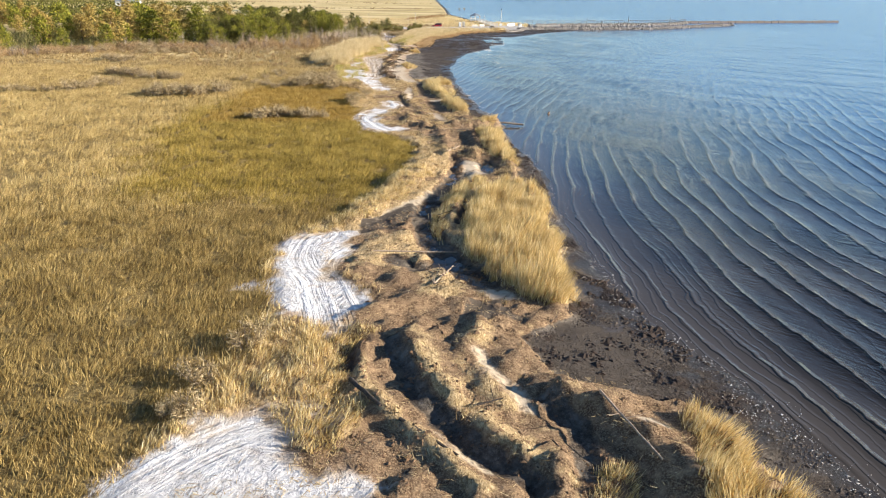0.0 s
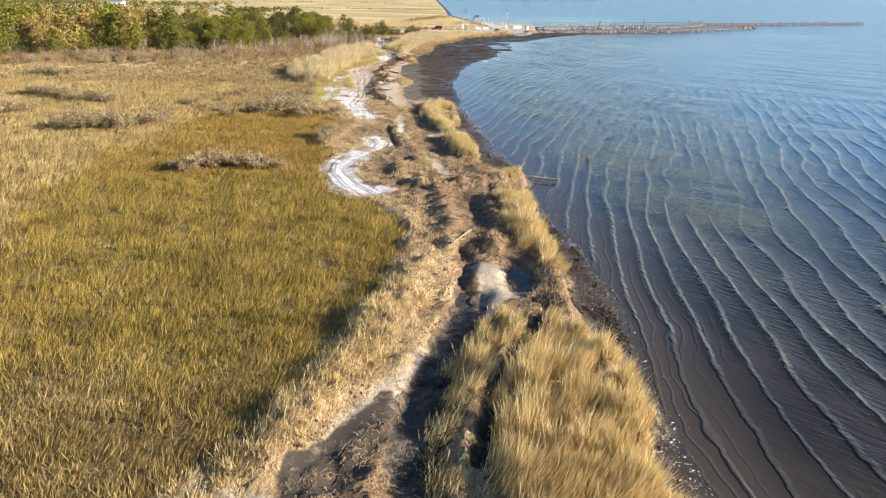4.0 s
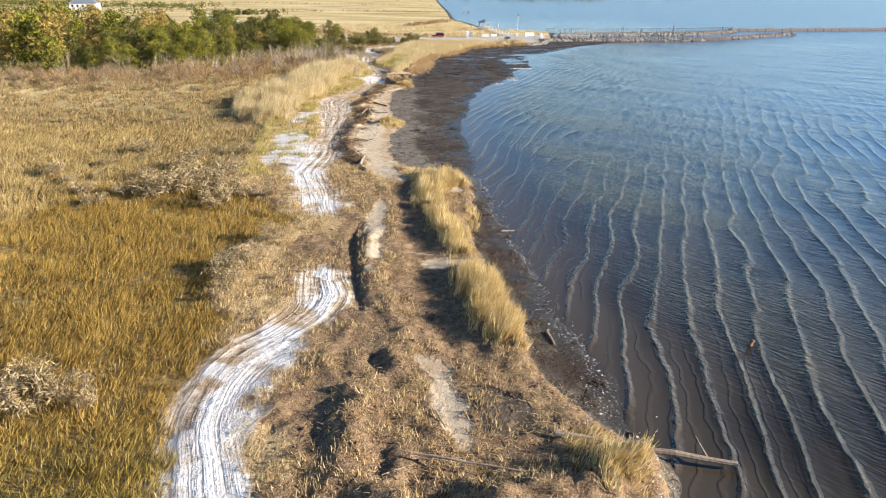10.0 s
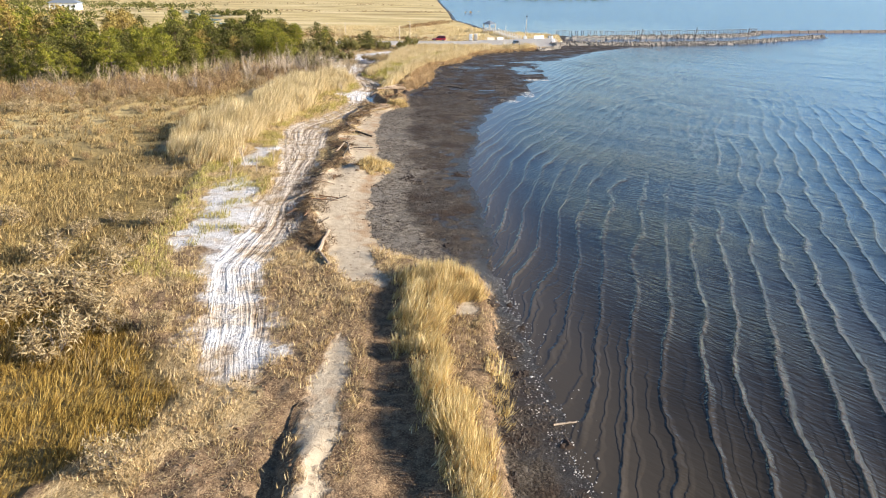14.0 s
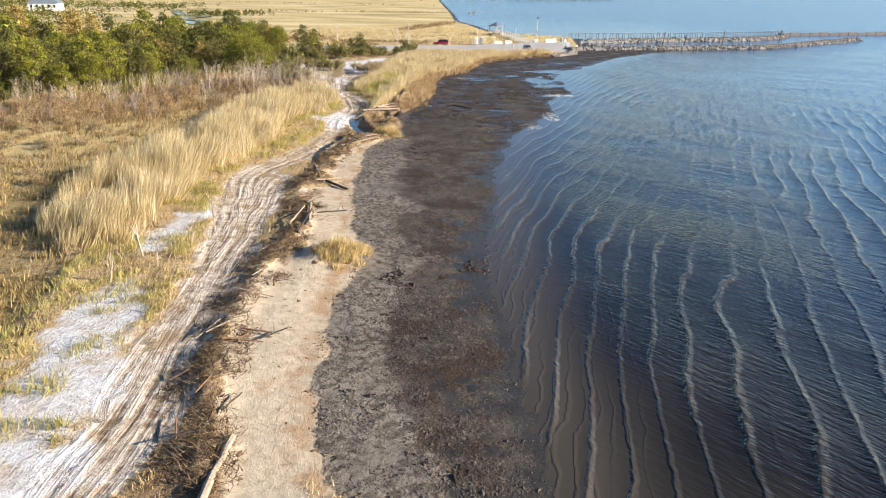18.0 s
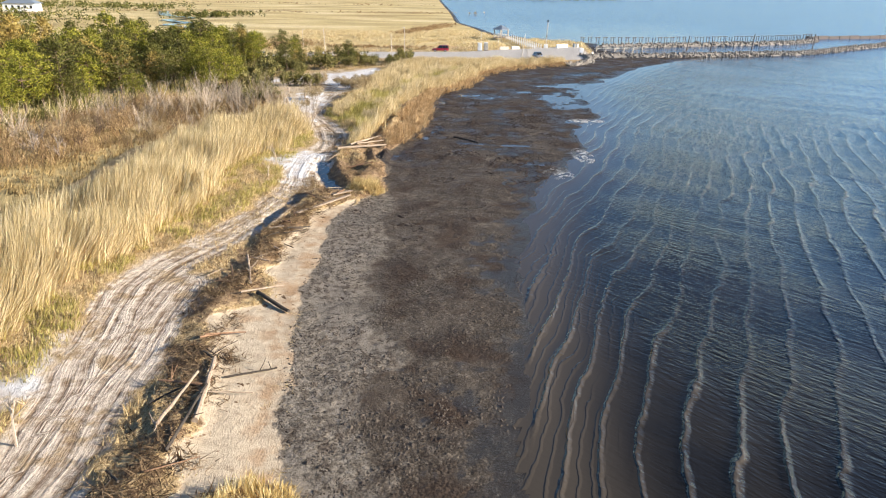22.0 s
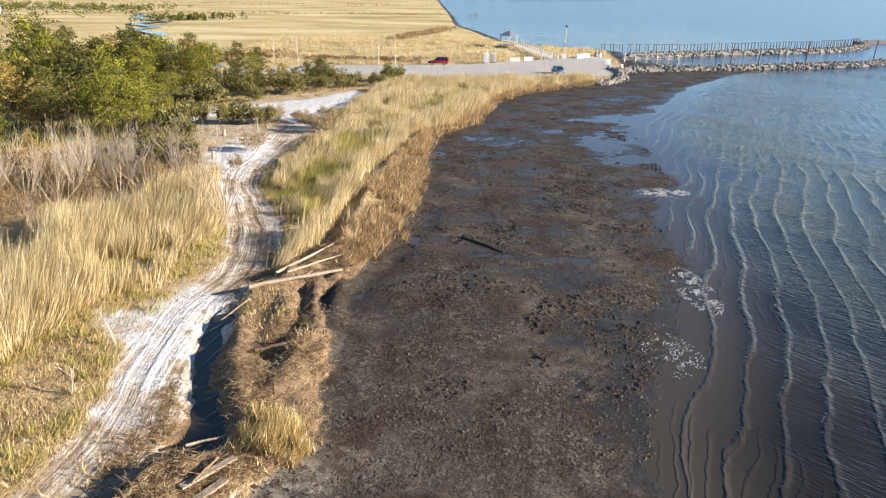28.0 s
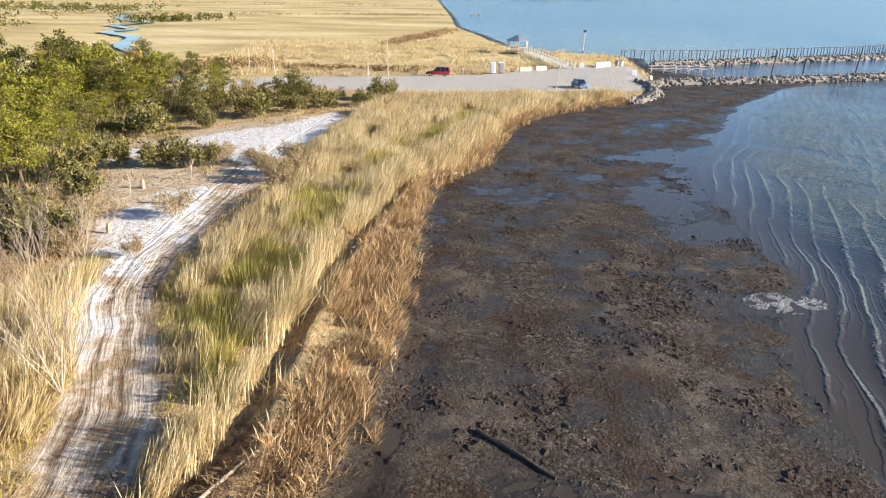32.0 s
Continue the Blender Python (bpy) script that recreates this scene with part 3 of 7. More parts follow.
    k.put(lane_v.inputs[0], k.math("ADD", lane, k.math("MULTIPLY", k.noise(0.2, 1, p), 0.9)))
    k.put(lane_v.inputs[1], k.math("MULTIPLY", k.attr("lane_run").outputs["Fac"], 0.045))
    ruts = k.math("MULTIPLY", k.math("SUBTRACT", k.noise(2.0, 4, lane_v.outputs[0], 0.6), 0.5), 3.4)
    rd_m = edge(rd, 1.1, 0.2, 0.85)
    # sunlight on the raised rut crests painted in as near white
    sand_c = k.mix(k.math("MULTIPLY", k.ramp(ruts, 0.05, 0.5), rd_m), sand_c, (0.88, 0.87, 0.85))
    rd_c = k.mix(k.ramp(k.math("ADD", ruts, k.math("MULTIPLY", k.math("SUBTRACT", n_mid, 0.5), 1.6)), -0.7, 0.4), (0.2, 0.128, 0.072), (0.68, 0.575, 0.45))
    rd_c = k.mix(k.ramp(k.noise(0.5, 5, p, 0.65), 0.5, 0.62), rd_c, k.mix(n_mid, (0.26, 0.18, 0.1), (0.5, 0.375, 0.23)))
    col = k.mix(rd_m, col, k.mix(sm, rd_c, sand_c))
    mud_n = k.noise(1.1, 5, p, 0.6)
    ash = k.attr("ash").outputs["Fac"]
    patchy = k.noise(0.2, 4, p, 0.6)
    broken = k.noise(3.4, 5, p, 0.72, 0.3)
    lumps = k.math("MULTIPLY", k.ramp(broken, 0.47, 0.56), k.ramp(k.math("ADD", patchy, k.math("MULTIPLY", k.math("SUBTRACT", mud_n, 0.5), 0.7)), 0.4, 0.56, 0.12, 1.0))
    mud_c = k.colours(mud_n, [(0.3, (0.028, 0.02, 0.013)), (0.5, (0.084, 0.066, 0.048)), (0.7, (0.165, 0.133, 0.098))])
    mud_c = k.mix(k.math("MULTIPLY", k.ramp(k.noise(9, 5, p, 0.75), 0.5, 0.62), 0.6), mud_c, (0.23, 0.19, 0.145))
    mud_c = k.mix(k.math("MULTIPLY", lumps, k.ramp(sep.outputs[1], 185, 205, 0.5, 0.9)), mud_c, k.mix(k.ramp(n_fine, 0.4, 0.62), (0.014, 0.009, 0.006), (0.075, 0.052, 0.034)))
    mud_c = k.mix(k.math("MULTIPLY", k.ramp(k.noise(0.3, 4, p), 0.46, 0.62), 0.75), mud_c, (0.05, 0.03, 0.018))
    ash_m = k.math("MULTIPLY", edge(ash, 0.9, 0.35, 0.75), k.ramp(k.noise(2.2, 4, p, 0.65), 0.62, 0.42, 0.25, 1.0))
    prints = k.ramp(k.voronoi(1.9, k.streaks(k.mixed(p, 0.25), 1.1, 1.0, 0.6)), 0.12, 0.24)
    # shade inside the prints painted by leaving out the pale ash there
    ash_m = k.math("MULTIPLY", ash_m, prints)
    mud_c = k.mix(k.math("MULTIPLY", ash_m, 0.75), mud_c, (0.3, 0.255, 0.197))
    mm = edge(mud, 1.7, 0.28, 0.72)
    slick = k.ramp(k.math("ADD", k.noise(0.28, 5, p, 0.6), k.math("MULTIPLY", n_mid, 0.15)), 0.5, 0.72)
    slick = k.math("MULTIPLY", slick, k.ramp(sep.outputs[1], 190, 215, 0.2, 0.85))
    slick = k.math("MAXIMUM", slick, k.ramp(k.math("ADD", sep.outputs[2], k.math("MULTIPLY", k.math("SUBTRACT", k.noise(1.2, 5, p, 0.65), 0.5), 0.05)), -0.1, -0.135))
    mud_c = k.mix(k.math("MULTIPLY", slick, 0.8), mud_c, k.mix(n_big, (0.018, 0.014, 0.01), (0.036, 0.029, 0.022)))
    col = k.mix(mm, col, mud_c)
    si = k.math("MULTIPLY", edge(silt, 1.3, 0.3, 0.7), k.ramp(k.noise(1.4, 4, p, 0.6), 0.3, 0.5, 0.35, 1.0))
    col = k.mix(si, col, k.mix(k.noise(2.0, 4, p, 0.6), (0.05, 0.039, 0.028), (0.12, 0.096, 0.072)))
    lot_c = k.colours(n_fine, [(0.3, (0.4, 0.355, 0.3)), (0.7, (0.52, 0.48, 0.43))])
    col = k.mix(lot, col, lot_c)
    k.colour(col)
    wet = k.ramp(slick, 0, 1, 0.75, 0.3)
    rough = k.t.nodes.new("ShaderNodeMix")
    k.put(rough.inputs[0], mm)
    rough.inputs[2].default_value = 0.92
    k.put(rough.inputs[3], wet)
    k.put(k.b.inputs["Roughness"], rough.outputs[0])
    k.put(k.b.inputs["Specular IOR Level"], k.math("ADD", 0.12, k.math("MULTIPLY", k.math("MULTIPLY", mm, slick), 0.12)))
    # relief
    clods = k.math("SUBTRACT", 1.0, k.voronoi(6.5, k.scaled(p, 1, 1, 0.3)))
    mud_h = k.math("ADD", k.math("MULTIPLY", lumps, 0.5), k.math("ADD", k.math("MULTIPLY", clods, k.ramp(patchy, 0.42, 0.6, 0.1, 0.4)), k.math("MULTIPLY", n_fine, 0.28)))
    mud_h = k.math("ADD", mud_h, k.math("MULTIPLY", prints, k.math("MULTIPLY", ash, 0.6)))
    mud_h = k.math("SUBTRACT", mud_h, 0.5)
    mud_h = k.math("MULTIPLY", mud_h, k.ramp(slick, 0, 1, 1.25, 0.3))
    dry_h = k.math("ADD", k.math("MULTIPLY", n_mid, 1.5), k.math("MULTIPLY", n_fine, 0.6))
    dry_h = k.math("ADD", dry_h, k.math("MULTIPLY", fib, k.math("MULTIPLY", straw, 1.0)))
    quiet = k.math("MAXIMUM", sm, bm)
    dry_h = k.math("MULTIPLY", dry_h, k.math("SUBTRACT", 1.0, k.math("MULTIPLY", bm, 0.7)))
    dry_h = k.math("ADD", dry_h, k.math("MULTIPLY", k.noise(2.3, 3, k.streaks(p, 0.9, 1.0, 0.6), 0.5, 0.4), k.math("MULTIPLY", sm, 1.3)))
    rut_h = k.math("MULTIPLY", ruts, k.math("MULTIPLY", rd_m, 1.25))
    hh = k.math("ADD", dry_h, rut_h)
    mixh = k.t.nodes.new("ShaderNodeMix")
    k.put(mixh.inputs[0], mm)
    k.put(mixh.inputs[2], hh)
    k.put(mixh.inputs[3], mud_h)
    total = k.math("MULTIPLY", k.math("ADD", mixh.outputs[0], k.math("MULTIPLY", n_grit, 0.1)), k.math("SUBTRACT", 1.0, k.math("MULTIPLY", si, 0.75)))
    k.bump(total, 1.0, 0.13)
    return k.m


def water_material():
    k = Mat("bay_water", 0.1, 0.5)
    k.b.inputs["IOR"].default_value = 1.33
    p = k.coords()
    shore = k.attr("offshore").outputs["Fac"]
    silt = k.noise(0.12, 4, p)
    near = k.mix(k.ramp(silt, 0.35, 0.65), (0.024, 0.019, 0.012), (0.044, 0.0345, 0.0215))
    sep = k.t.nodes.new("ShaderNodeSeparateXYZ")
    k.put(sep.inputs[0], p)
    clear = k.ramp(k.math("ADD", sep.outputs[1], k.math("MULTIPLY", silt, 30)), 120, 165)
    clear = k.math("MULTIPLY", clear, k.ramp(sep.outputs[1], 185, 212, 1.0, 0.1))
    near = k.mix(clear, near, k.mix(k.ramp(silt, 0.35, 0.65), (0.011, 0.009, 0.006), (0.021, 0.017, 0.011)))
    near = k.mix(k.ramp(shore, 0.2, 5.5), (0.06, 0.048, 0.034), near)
    # far out, the blue of the reflected sky is painted into the base colour
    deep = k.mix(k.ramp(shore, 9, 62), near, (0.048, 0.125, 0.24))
    k.put(k.b.inputs["Roughness"], k.ramp(shore, 10, 140, 0.07, 0.2))
    # wind ripples run aslant to the wavelets; gusts gather them in patches far out
    wind = radians(-46)
    gust = k.ramp(k.noise(1.0, 3, k.streaks(p, wind, 26, 7), 0.6), 0.35, 0.65, 0.55, 1.3)
    r1 = k.noise(1.0, 3, k.streaks(p, wind, 1.1, 0.26), 0.6)
    r2 = k.noise(1.0, 2, k.streaks(p, wind + 0.3, 0.34, 0.12), 0.5)
    r3 = k.noise(1.0, 3, k.streaks(p, wind + 0.12, 3.6, 0.85), 0.6)
    r4 = k.noise(1.0, 3, k.streaks(p, wind + 0.2, 11, 3.0), 0.6)
    h = k.math("ADD", k.math("MULTIPLY", r1, 0.085), k.math("MULTIPLY", r2, 0.02))
    h = k.math("MULTIPLY", h, k.ramp(shore, 1, 11, 0.08, 1.1))
    h = k.math("ADD", h, k.math("MULTIPLY", r3, k.ramp(shore, 6, 40, 0.0, 0.19)))
    h = k.math("ADD", h, k.math("MULTIPLY", r4, k.ramp(shore, 24, 90, 0.0, 0.55)))
    h = k.math("MULTIPLY", h, gust)
    # crisp crests of the wavelets
    lag = k.math("ADD", k.attr("lag").outputs["Fac"], k.math("MULTIPLY", k.math("SUBTRACT", k.noise(0.9, 3, p, 0.6), 0.5), 0.26))
    saw = k.math("FRACT", lag)
    crest = k.math("MULTIPLY", k.ramp(saw, 0.43, 0.5), k.ramp(saw, 0.5, 0.66, 1.0, 0.0))
    crest = k.math("MULTIPLY", crest, k.attr("surge").outputs["Fac"])
    h = k.math("ADD", h, k.math("MULTIPLY", crest, 0.15))
    # sunlit tan of the silty crests, painted into the colour
    lit_crest = k.math("MULTIPLY", crest, k.ramp(k.noise(0.5, 4, p, 0.65), 0.38, 0.62, 0.08, 0.45))
    k.colour(k.mix(lit_crest, deep, (0.17, 0.14, 0.105)))
    lag2 = k.math("ADD", k.math("MULTIPLY", lag, 2.4), k.math("MULTIPLY", k.noise(0.16, 2, p), 2.6))
    saw2 = k.math("FRACT", lag2)
    thin = k.math("MULTIPLY", k.ramp(saw2, 0.34, 0.44), k.ramp(saw2, 0.44, 0.7, 1.0, 0.0))
    thin = k.math("MULTIPLY", thin, k.ramp(k.noise(0.16, 3, k.scaled(p, 1.0, 0.3, 1.0)), 0.42, 0.55))
    h = k.math("ADD", h, k.math("MULTIPLY", thin, k.ramp(shore, 14, 5, 0.007, 0.016)))
    k.bump(h, 0.9, 1.0)
    # a sheen at grazing sight
    lw = k.t.nodes.new("ShaderNodeLayerWeight")
    lw.inputs["Blend"].default_value = 0.5
    k.put(k.b.inputs["Coat Weight"], k.ramp(lw.outputs["Facing"], 0.7, 0.92, 0.0, 0.25))
    k.b.inputs["Coat Roughness"].default_value = 0.12
    k.b.inputs["Coat IOR"].default_value = 1.33
    return k.m


def blade_material(name, stops, patch=0.25, rough=0.75, through_light=0.25, each_by=0.85, drift_by=0.75):
    """Grass and reeds: each blade takes its colour at random, in drifts over the ground."""
    k = Mat(name, rough, 0.1)
    drift = k.noise(patch, 3, k.coords(), 0.55)
    f = k.math("ADD", k.math("MULTIPLY", k.island(), each_by), k.math("MULTIPLY", k.math("SUBTRACT", drift, 0.34), drift_by), True)
    c = k.colours(f, stops)
    k.colour(c)
    tr = k.t.nodes.new("ShaderNodeBsdfTranslucent")
    k.put(tr.inputs[0], c)
    mixer = k.t.nodes.new("ShaderNodeMixShader")
    mixer.inputs[0].default_value = through_light
    k.t.links.new(k.b.outputs[0], mixer.inputs[1])
    k.t.links.new(tr.outputs[0], mixer.inputs[2])
    k.t.links.new(mixer.outputs[0], k.t.nodes["Material Output"].inputs[0])
    return k.m


def bark_material(name, dark, light, scale=14):
    k = Mat(name, 0.85, 0.2)
    v = k.coords(True)
    n = k.noise(scale, 4, k.scaled(v, 1, 1, 0.2), 0.6)
    k.colour(k.mix(k.math("MULTIPLY", k.each(), 0.35), k.colours(n, [(0.3, dark), (0.7, light)]), dark))
    k.bump(n, 0.5, 0.03)
    return k.m


GROUND, WATER = ground_material(), water_material()
MARSH_GOLD = blade_material("golden_marsh_grass", [(0.1, (0.13, 0.087, 0.029)), (0.45, (0.335, 0.237, 0.078)), (0.75, (0.5, 0.367, 0.142)), (1, (0.6, 0.467, 0.225))], 0.25, 0.75, 0.25, 0.6, 0.9)
# the golden grass again, brightened to stand for sunlit tips seen from afar
MARSH_LIT = blade_material("lit_marsh_grass", [(0.1, (0.2, 0.138, 0.05)), (0.45, (0.5, 0.365, 0.138)), (0.75, (0.68, 0.515, 0.23)), (1, (0.78, 0.635, 0.34))], 0.25, 0.75, 0.25, 0.6, 0.9)
MARSH_OLIVE = blade_material("olive_marsh_grass", [(0.1, (0.14, 0.1, 0.024)), (0.45, (0.345, 0.252, 0.054)), (0.75, (0.52, 0.376, 0.1)), (1, (0.62, 0.462, 0.175))], 0.25, 0.75, 0.25, 0.6, 0.9)
MARSH_RUST = blade_material("rusty_marsh_grass", [(0.1, (0.14, 0.082, 0.018)), (0.5, (0.37, 0.237, 0.05)), (1, (0.53, 0.375, 0.115))])
MARSH_BROWN = blade_material("brown_tussock_grass", [(0.1, (0.095, 0.063, 0.026)), (0.5, (0.325, 0.227, 0.091)), (1, (0.58, 0.435, 0.2))], 0.4)
REED_SHORT = blade_material("shore_cordgrass", [(0.05, (0.27, 0.175, 0.06)), (0.4, (0.58, 0.425, 0.165)), (0.75, (0.78, 0.615, 0.3)), (1, (0.84, 0.72, 0.45))], 0.5, 0.65, 0.3)
REED_TALL = blade_material("tall_reed", [(0.05, (0.26, 0.18, 0.075)), (0.4, (0.54, 0.415, 0.2)), (0.75, (0.72, 0.585, 0.33)), (1, (0.82, 0.71, 0.48))], 0.3, 0.65, 0.3)
REED_GREEN = blade_material("green_reed", [(0.1, (0.16, 0.15, 0.03)), (0.45, (0.42, 0.365, 0.09)), (1, (0.66, 0.53, 0.22))], 0.5)
REED_BENT = blade_material("trampled_reed", [(0.1, (0.17, 0.1, 0.048)), (0.5, (0.46, 0.305, 0.145)), (1, (0.76, 0.56, 0.31))], 0.6)
STRAW = blade_material("straw_wrack", [(0.1, (0.19, 0.125, 0.054)), (0.5, (0.56, 0.405, 0.19)), (1, (0.78, 0.615, 0.34))], 0.6)
WRACK_DARK = blade_material("dark_wrack", [(0.1, (0.04, 0.025, 0.015)), (0.5, (0.125, 0.079, 0.043)), (1, (0.36, 0.25, 0.14))], 1.2)
WRACK_BROWN = blade_material("brown_wrack", [(0.1, (0.075, 0.045, 0.024)), (0.5, (0.26, 0.165, 0.08)), (1, (0.52, 0.37, 0.19))], 1.2)
NEEDLES = blade_material("pine_needles", [(0.1, (0.05, 0.058, 0.01)), (0.5, (0.26, 0.245, 0.03)), (1, (0.56, 0.475, 0.065))], 0.6, 0.6, 0.12, 0.5)
NEEDLES_OLIVE = blade_material("juniper_leaves", [(0.1, (0.045, 0.048, 0.014)), (0.5, (0.175, 0.162, 0.036)), (1, (0.38, 0.32, 0.085))], 0.6, 0.6, 0.12, 0.35)
LEAF_MYRTLE = blade_material("evergreen_leaves", [(0.1, (0.055, 0.053, 0.017)), (0.5, (0.18, 0.165, 0.05)), (1, (0.37, 0.31, 0.115))], 0.6, 0.6, 0.25)
LEAF_DRY = blade_material("dry_seed_heads", [(0.1, (0.15, 0.105, 0.05)), (0.5, (0.37, 0.275, 0.14)), (1, (0.6, 0.48, 0.28))], 0.6, 0.8, 0.3)
LEAF_DRY_BROWN = blade_material("brown_twigs", [(0.1, (0.12, 0.07, 0.034)), (0.5, (0.33, 0.215, 0.1)), (1, (0.58, 0.42, 0.22))], 0.4, 0.8, 0.2)
LEAF_RUST = blade_material("rusty_leaves", [(0.1, (0.15, 0.095, 0.025)), (0.5, (0.36, 0.255, 0.07)), (1, (0.54, 0.42, 0.13))], 0.6, 0.7, 0.3)
BARK_GREY = bark_material("grey_bark", (0.16, 0.125, 0.1), (0.36, 0.3, 0.24))
BARK_PALE = bark_material("bleached_bark", (0.34, 0.265, 0.195), (0.58, 0.485, 0.37))
BARK_TAN = bark_material("tan_bark", (0.28, 0.21, 0.14), (0.52, 0.42, 0.3))
BARK_BROWN = bark_material("brown_bark", (0.1, 0.066, 0.045), (0.24, 0.165, 0.11))
DRIFTWOOD = bark_material("driftwood", (0.22, 0.16, 0.11), (0.5, 0.4, 0.29), 9)
WETWOOD = bark_material("wet_dark_wood", (0.03, 0.024, 0.02), (0.1, 0.08, 0.06), 9)
REDWOOD = bark_material("reddish_timber", (0.16, 0.09, 0.05), (0.36, 0.22, 0.13), 9)

# ---- mesh helpers ----


def mesh_from(name, verts, faces, mat, parent=None, smooth=False, label="", kind="", category=""):
    """One mesh object from arrays: verts (n, 3); faces (m, 3) or (m, 4)."""
    verts, faces = np.asarray(verts, np.float32), np.asarray(faces, np.int32)
    me = bpy.data.meshes.new(name)
    k = faces.shape[1]
    me.vertices.add(len(verts))
    me.vertices.foreach_set("co", verts.ravel())
    me.loops.add(faces.size)
    me.loops.foreach_set("vertex_index", faces.ravel())
    me.polygons.add(len(faces))
    me.polygons.foreach_set("loop_start", np.arange(0, faces.size, k, dtype=np.int32))
    me.polygons.foreach_set("loop_total", np.full(len(faces), k, np.int32))
    me.polygons.foreach_set("use_smooth", np.full(len(faces), smooth))
    me.update(calc_edges=True)
    me.materials.append(mat)
    ob = new(name, me)
    ob.parent = parent
    return tagged(ob, label, category, "", kind)


def part(name, bm, mat, parent, label="", smooth=False):
    """A bmesh as one mesh object under a thing or a part."""
    me = bpy.data.meshes.new(name)
    if smooth:
        for f in bm.faces:
            f.smooth = True
    bm.to_mesh(me)
    bm.free()
    me.materials.append(mat)
    ob = new(name, me)
    ob.parent = parent
    return tagged(ob, label)


def box(bm, x0, y0, z0, x1, y1, z1, bevel=0.0, m=None):
    r = bmesh.ops.create_cube(bm, size=1.0, matrix=Matrix.LocRotScale(((x0 + x1) / 2, (y0 + y1) / 2, (z0 + z1) / 2), None, (x1 - x0, y1 - y0, z1 - z0)))
    vs = r["verts"]
    if bevel:
        es = list({e for q in vs for e in q.link_edges})
        g = bmesh.ops.bevel(bm, geom=es, offset=bevel, segments=1, affect="EDGES")
        vs = g["verts"]
    if m is not None:
        bmesh.ops.transform(bm, matrix=m, verts=vs)
    return vs


def rod(bm, a, b, r0, r1=None, sides=7, rings=1, wob=0.0, rng=None):
    """A tapered round bar from a to b, with ends closed."""
    a, b = Vector(a), Vector(b)
    r1 = r0 if r1 is None else r1
    ax = (b - a).normalized()
    u = ax.orthogonal().normalized()
    w = ax.cross(u)
    rows = []
    for i in range(rings + 1):
        t = i / rings
        c = a.lerp(b, t)
        if wob and rng and 0 < i < rings:
            c = c + u * rng.uniform(-wob, wob) + w * rng.uniform(-wob, wob)
        r = r0 + (r1 - r0) * t
        rr = [r * (1 + (rng.uniform(-0.12, 0.12) if rng else 0)) for _ in range(sides)]
        rows.append([bm.verts.new(c + rr[k] * (math.cos(2 * math.pi * k / sides) * u + math.sin(2 * math.pi * k / sides) * w)) for k in range(sides)])
    for p, q in zip(rows[:-1], rows[1:]):
        for k in range(sides):
            bm.faces.new((p[k], p[(k + 1) % sides], q[(k + 1) % sides], q[k]))
    bm.faces.new(rows[0][::-1])
    bm.faces.new(rows[-1])


# ---- ground: one sheet to the horizon ----
def grown(start, first, ratio, stop):
    out, q, d = [], start, first
    while q < stop:
        d *= ratio
        q += d
        out.append(q)
    return out


CELL = 0.32
y_fine = list(np.arange(14, 258, CELL))
ys = [-q for q in grown(-14, 1.0, 1.5, 400)][::-1] + y_fine + list(np.arange(258, 400, 0.9)) + grown(400, 1.2, 1.12, 4200)
u_fine = list(np.arange(-24, 15, CELL)) + list(np.arange(15, 27, 0.62))
us = [-q for q in grown(24, 0.4, 1.1, 4000)][::-1] + u_fine + grown(27, 0.7, 1.14, 4000)
ys, us = np.array(ys), np.array(us)
YY, UU = np.meshgrid(ys, us, indexing="ij")
lean = np.where(np.abs(ys) < 1e9, soft_bank(ys), 0)
XX = UU + lean[:, None] * np.exp(-(np.maximum(np.abs(UU) - 24, 0) / 400.0))
gx, gy = XX.ravel(), YY.ravel()
CREEK = smooth_line([(-190, 610), (-163, 545), (-136, 512), (-141, 488), (-121, 462), (-124, 446), (-103, 420), (-93, 389), (-74, 360), (-60, 335), (-50, 316)])
gz = height(gx, gy)
cd = line_dist(gx, gy, CREEK)[0]
gz = np.where(cd < 12, np.minimum(gz, gz * step(3, 7, cd) - 0.6 * step(6.0, 2.5, cd)), gz)
nr, nc = len(ys), len(us)
idx = np.arange(nr * nc).reshape(nr, nc)
quads = np.stack([idx[:-1, :-1], idx[:-1, 1:], idx[1:, 1:], idx[1:, :-1]], -1).reshape(-1, 4)
ground = mesh_from("ground", np.stack([gx, gy, gz], -1), quads, GROUND, None, True,
                   "churned sandy shore and golden salt marsh reaching the horizon", "structure", "ground")
road_m, lane, lane_run = road_mask(gx, gy)
sand_m = np.maximum(poly_mask(gx, gy, SAND_PATCHES[:3], 1.15), 0.86 * poly_mask(gx, gy, SAND_PATCHES[3:6], 1.4))
sand_m = np.maximum(sand_m, 0.95 * poly_mask(gx, gy, SAND_PATCHES[6:8], 1.2))
beach_m = np.maximum(np.maximum(poly_mask(gx, gy, BEACH[:1], 0.45), 0.74 * poly_mask(gx, gy, BEACH[1:], 0.5)), 0.62 * poly_mask(gx, gy, [CLEARING], 1.3))
wob = fbm(gx * 0.5, gy * 0.5, 3, 21) - 0.5
bank_d = BANK(gy) - gx + wob * 1.4
# past y 205 mud colour climbs the bank, painting shade below the reed edge
mud_m = np.maximum(step(0.35, -0.25, bank_d), 0.8 * step(1.4, 0.6, bank_d) * step(205, 216, gy))
beach_m = np.maximum(beach_m, step(-0.5, 0.1, bank_d) * step(2.2, 1.2, bank_d) * step(130, 133, gy) * step(189, 186, gy))
lot_m = poly_mask(gx, gy, [LOT], 0.4)
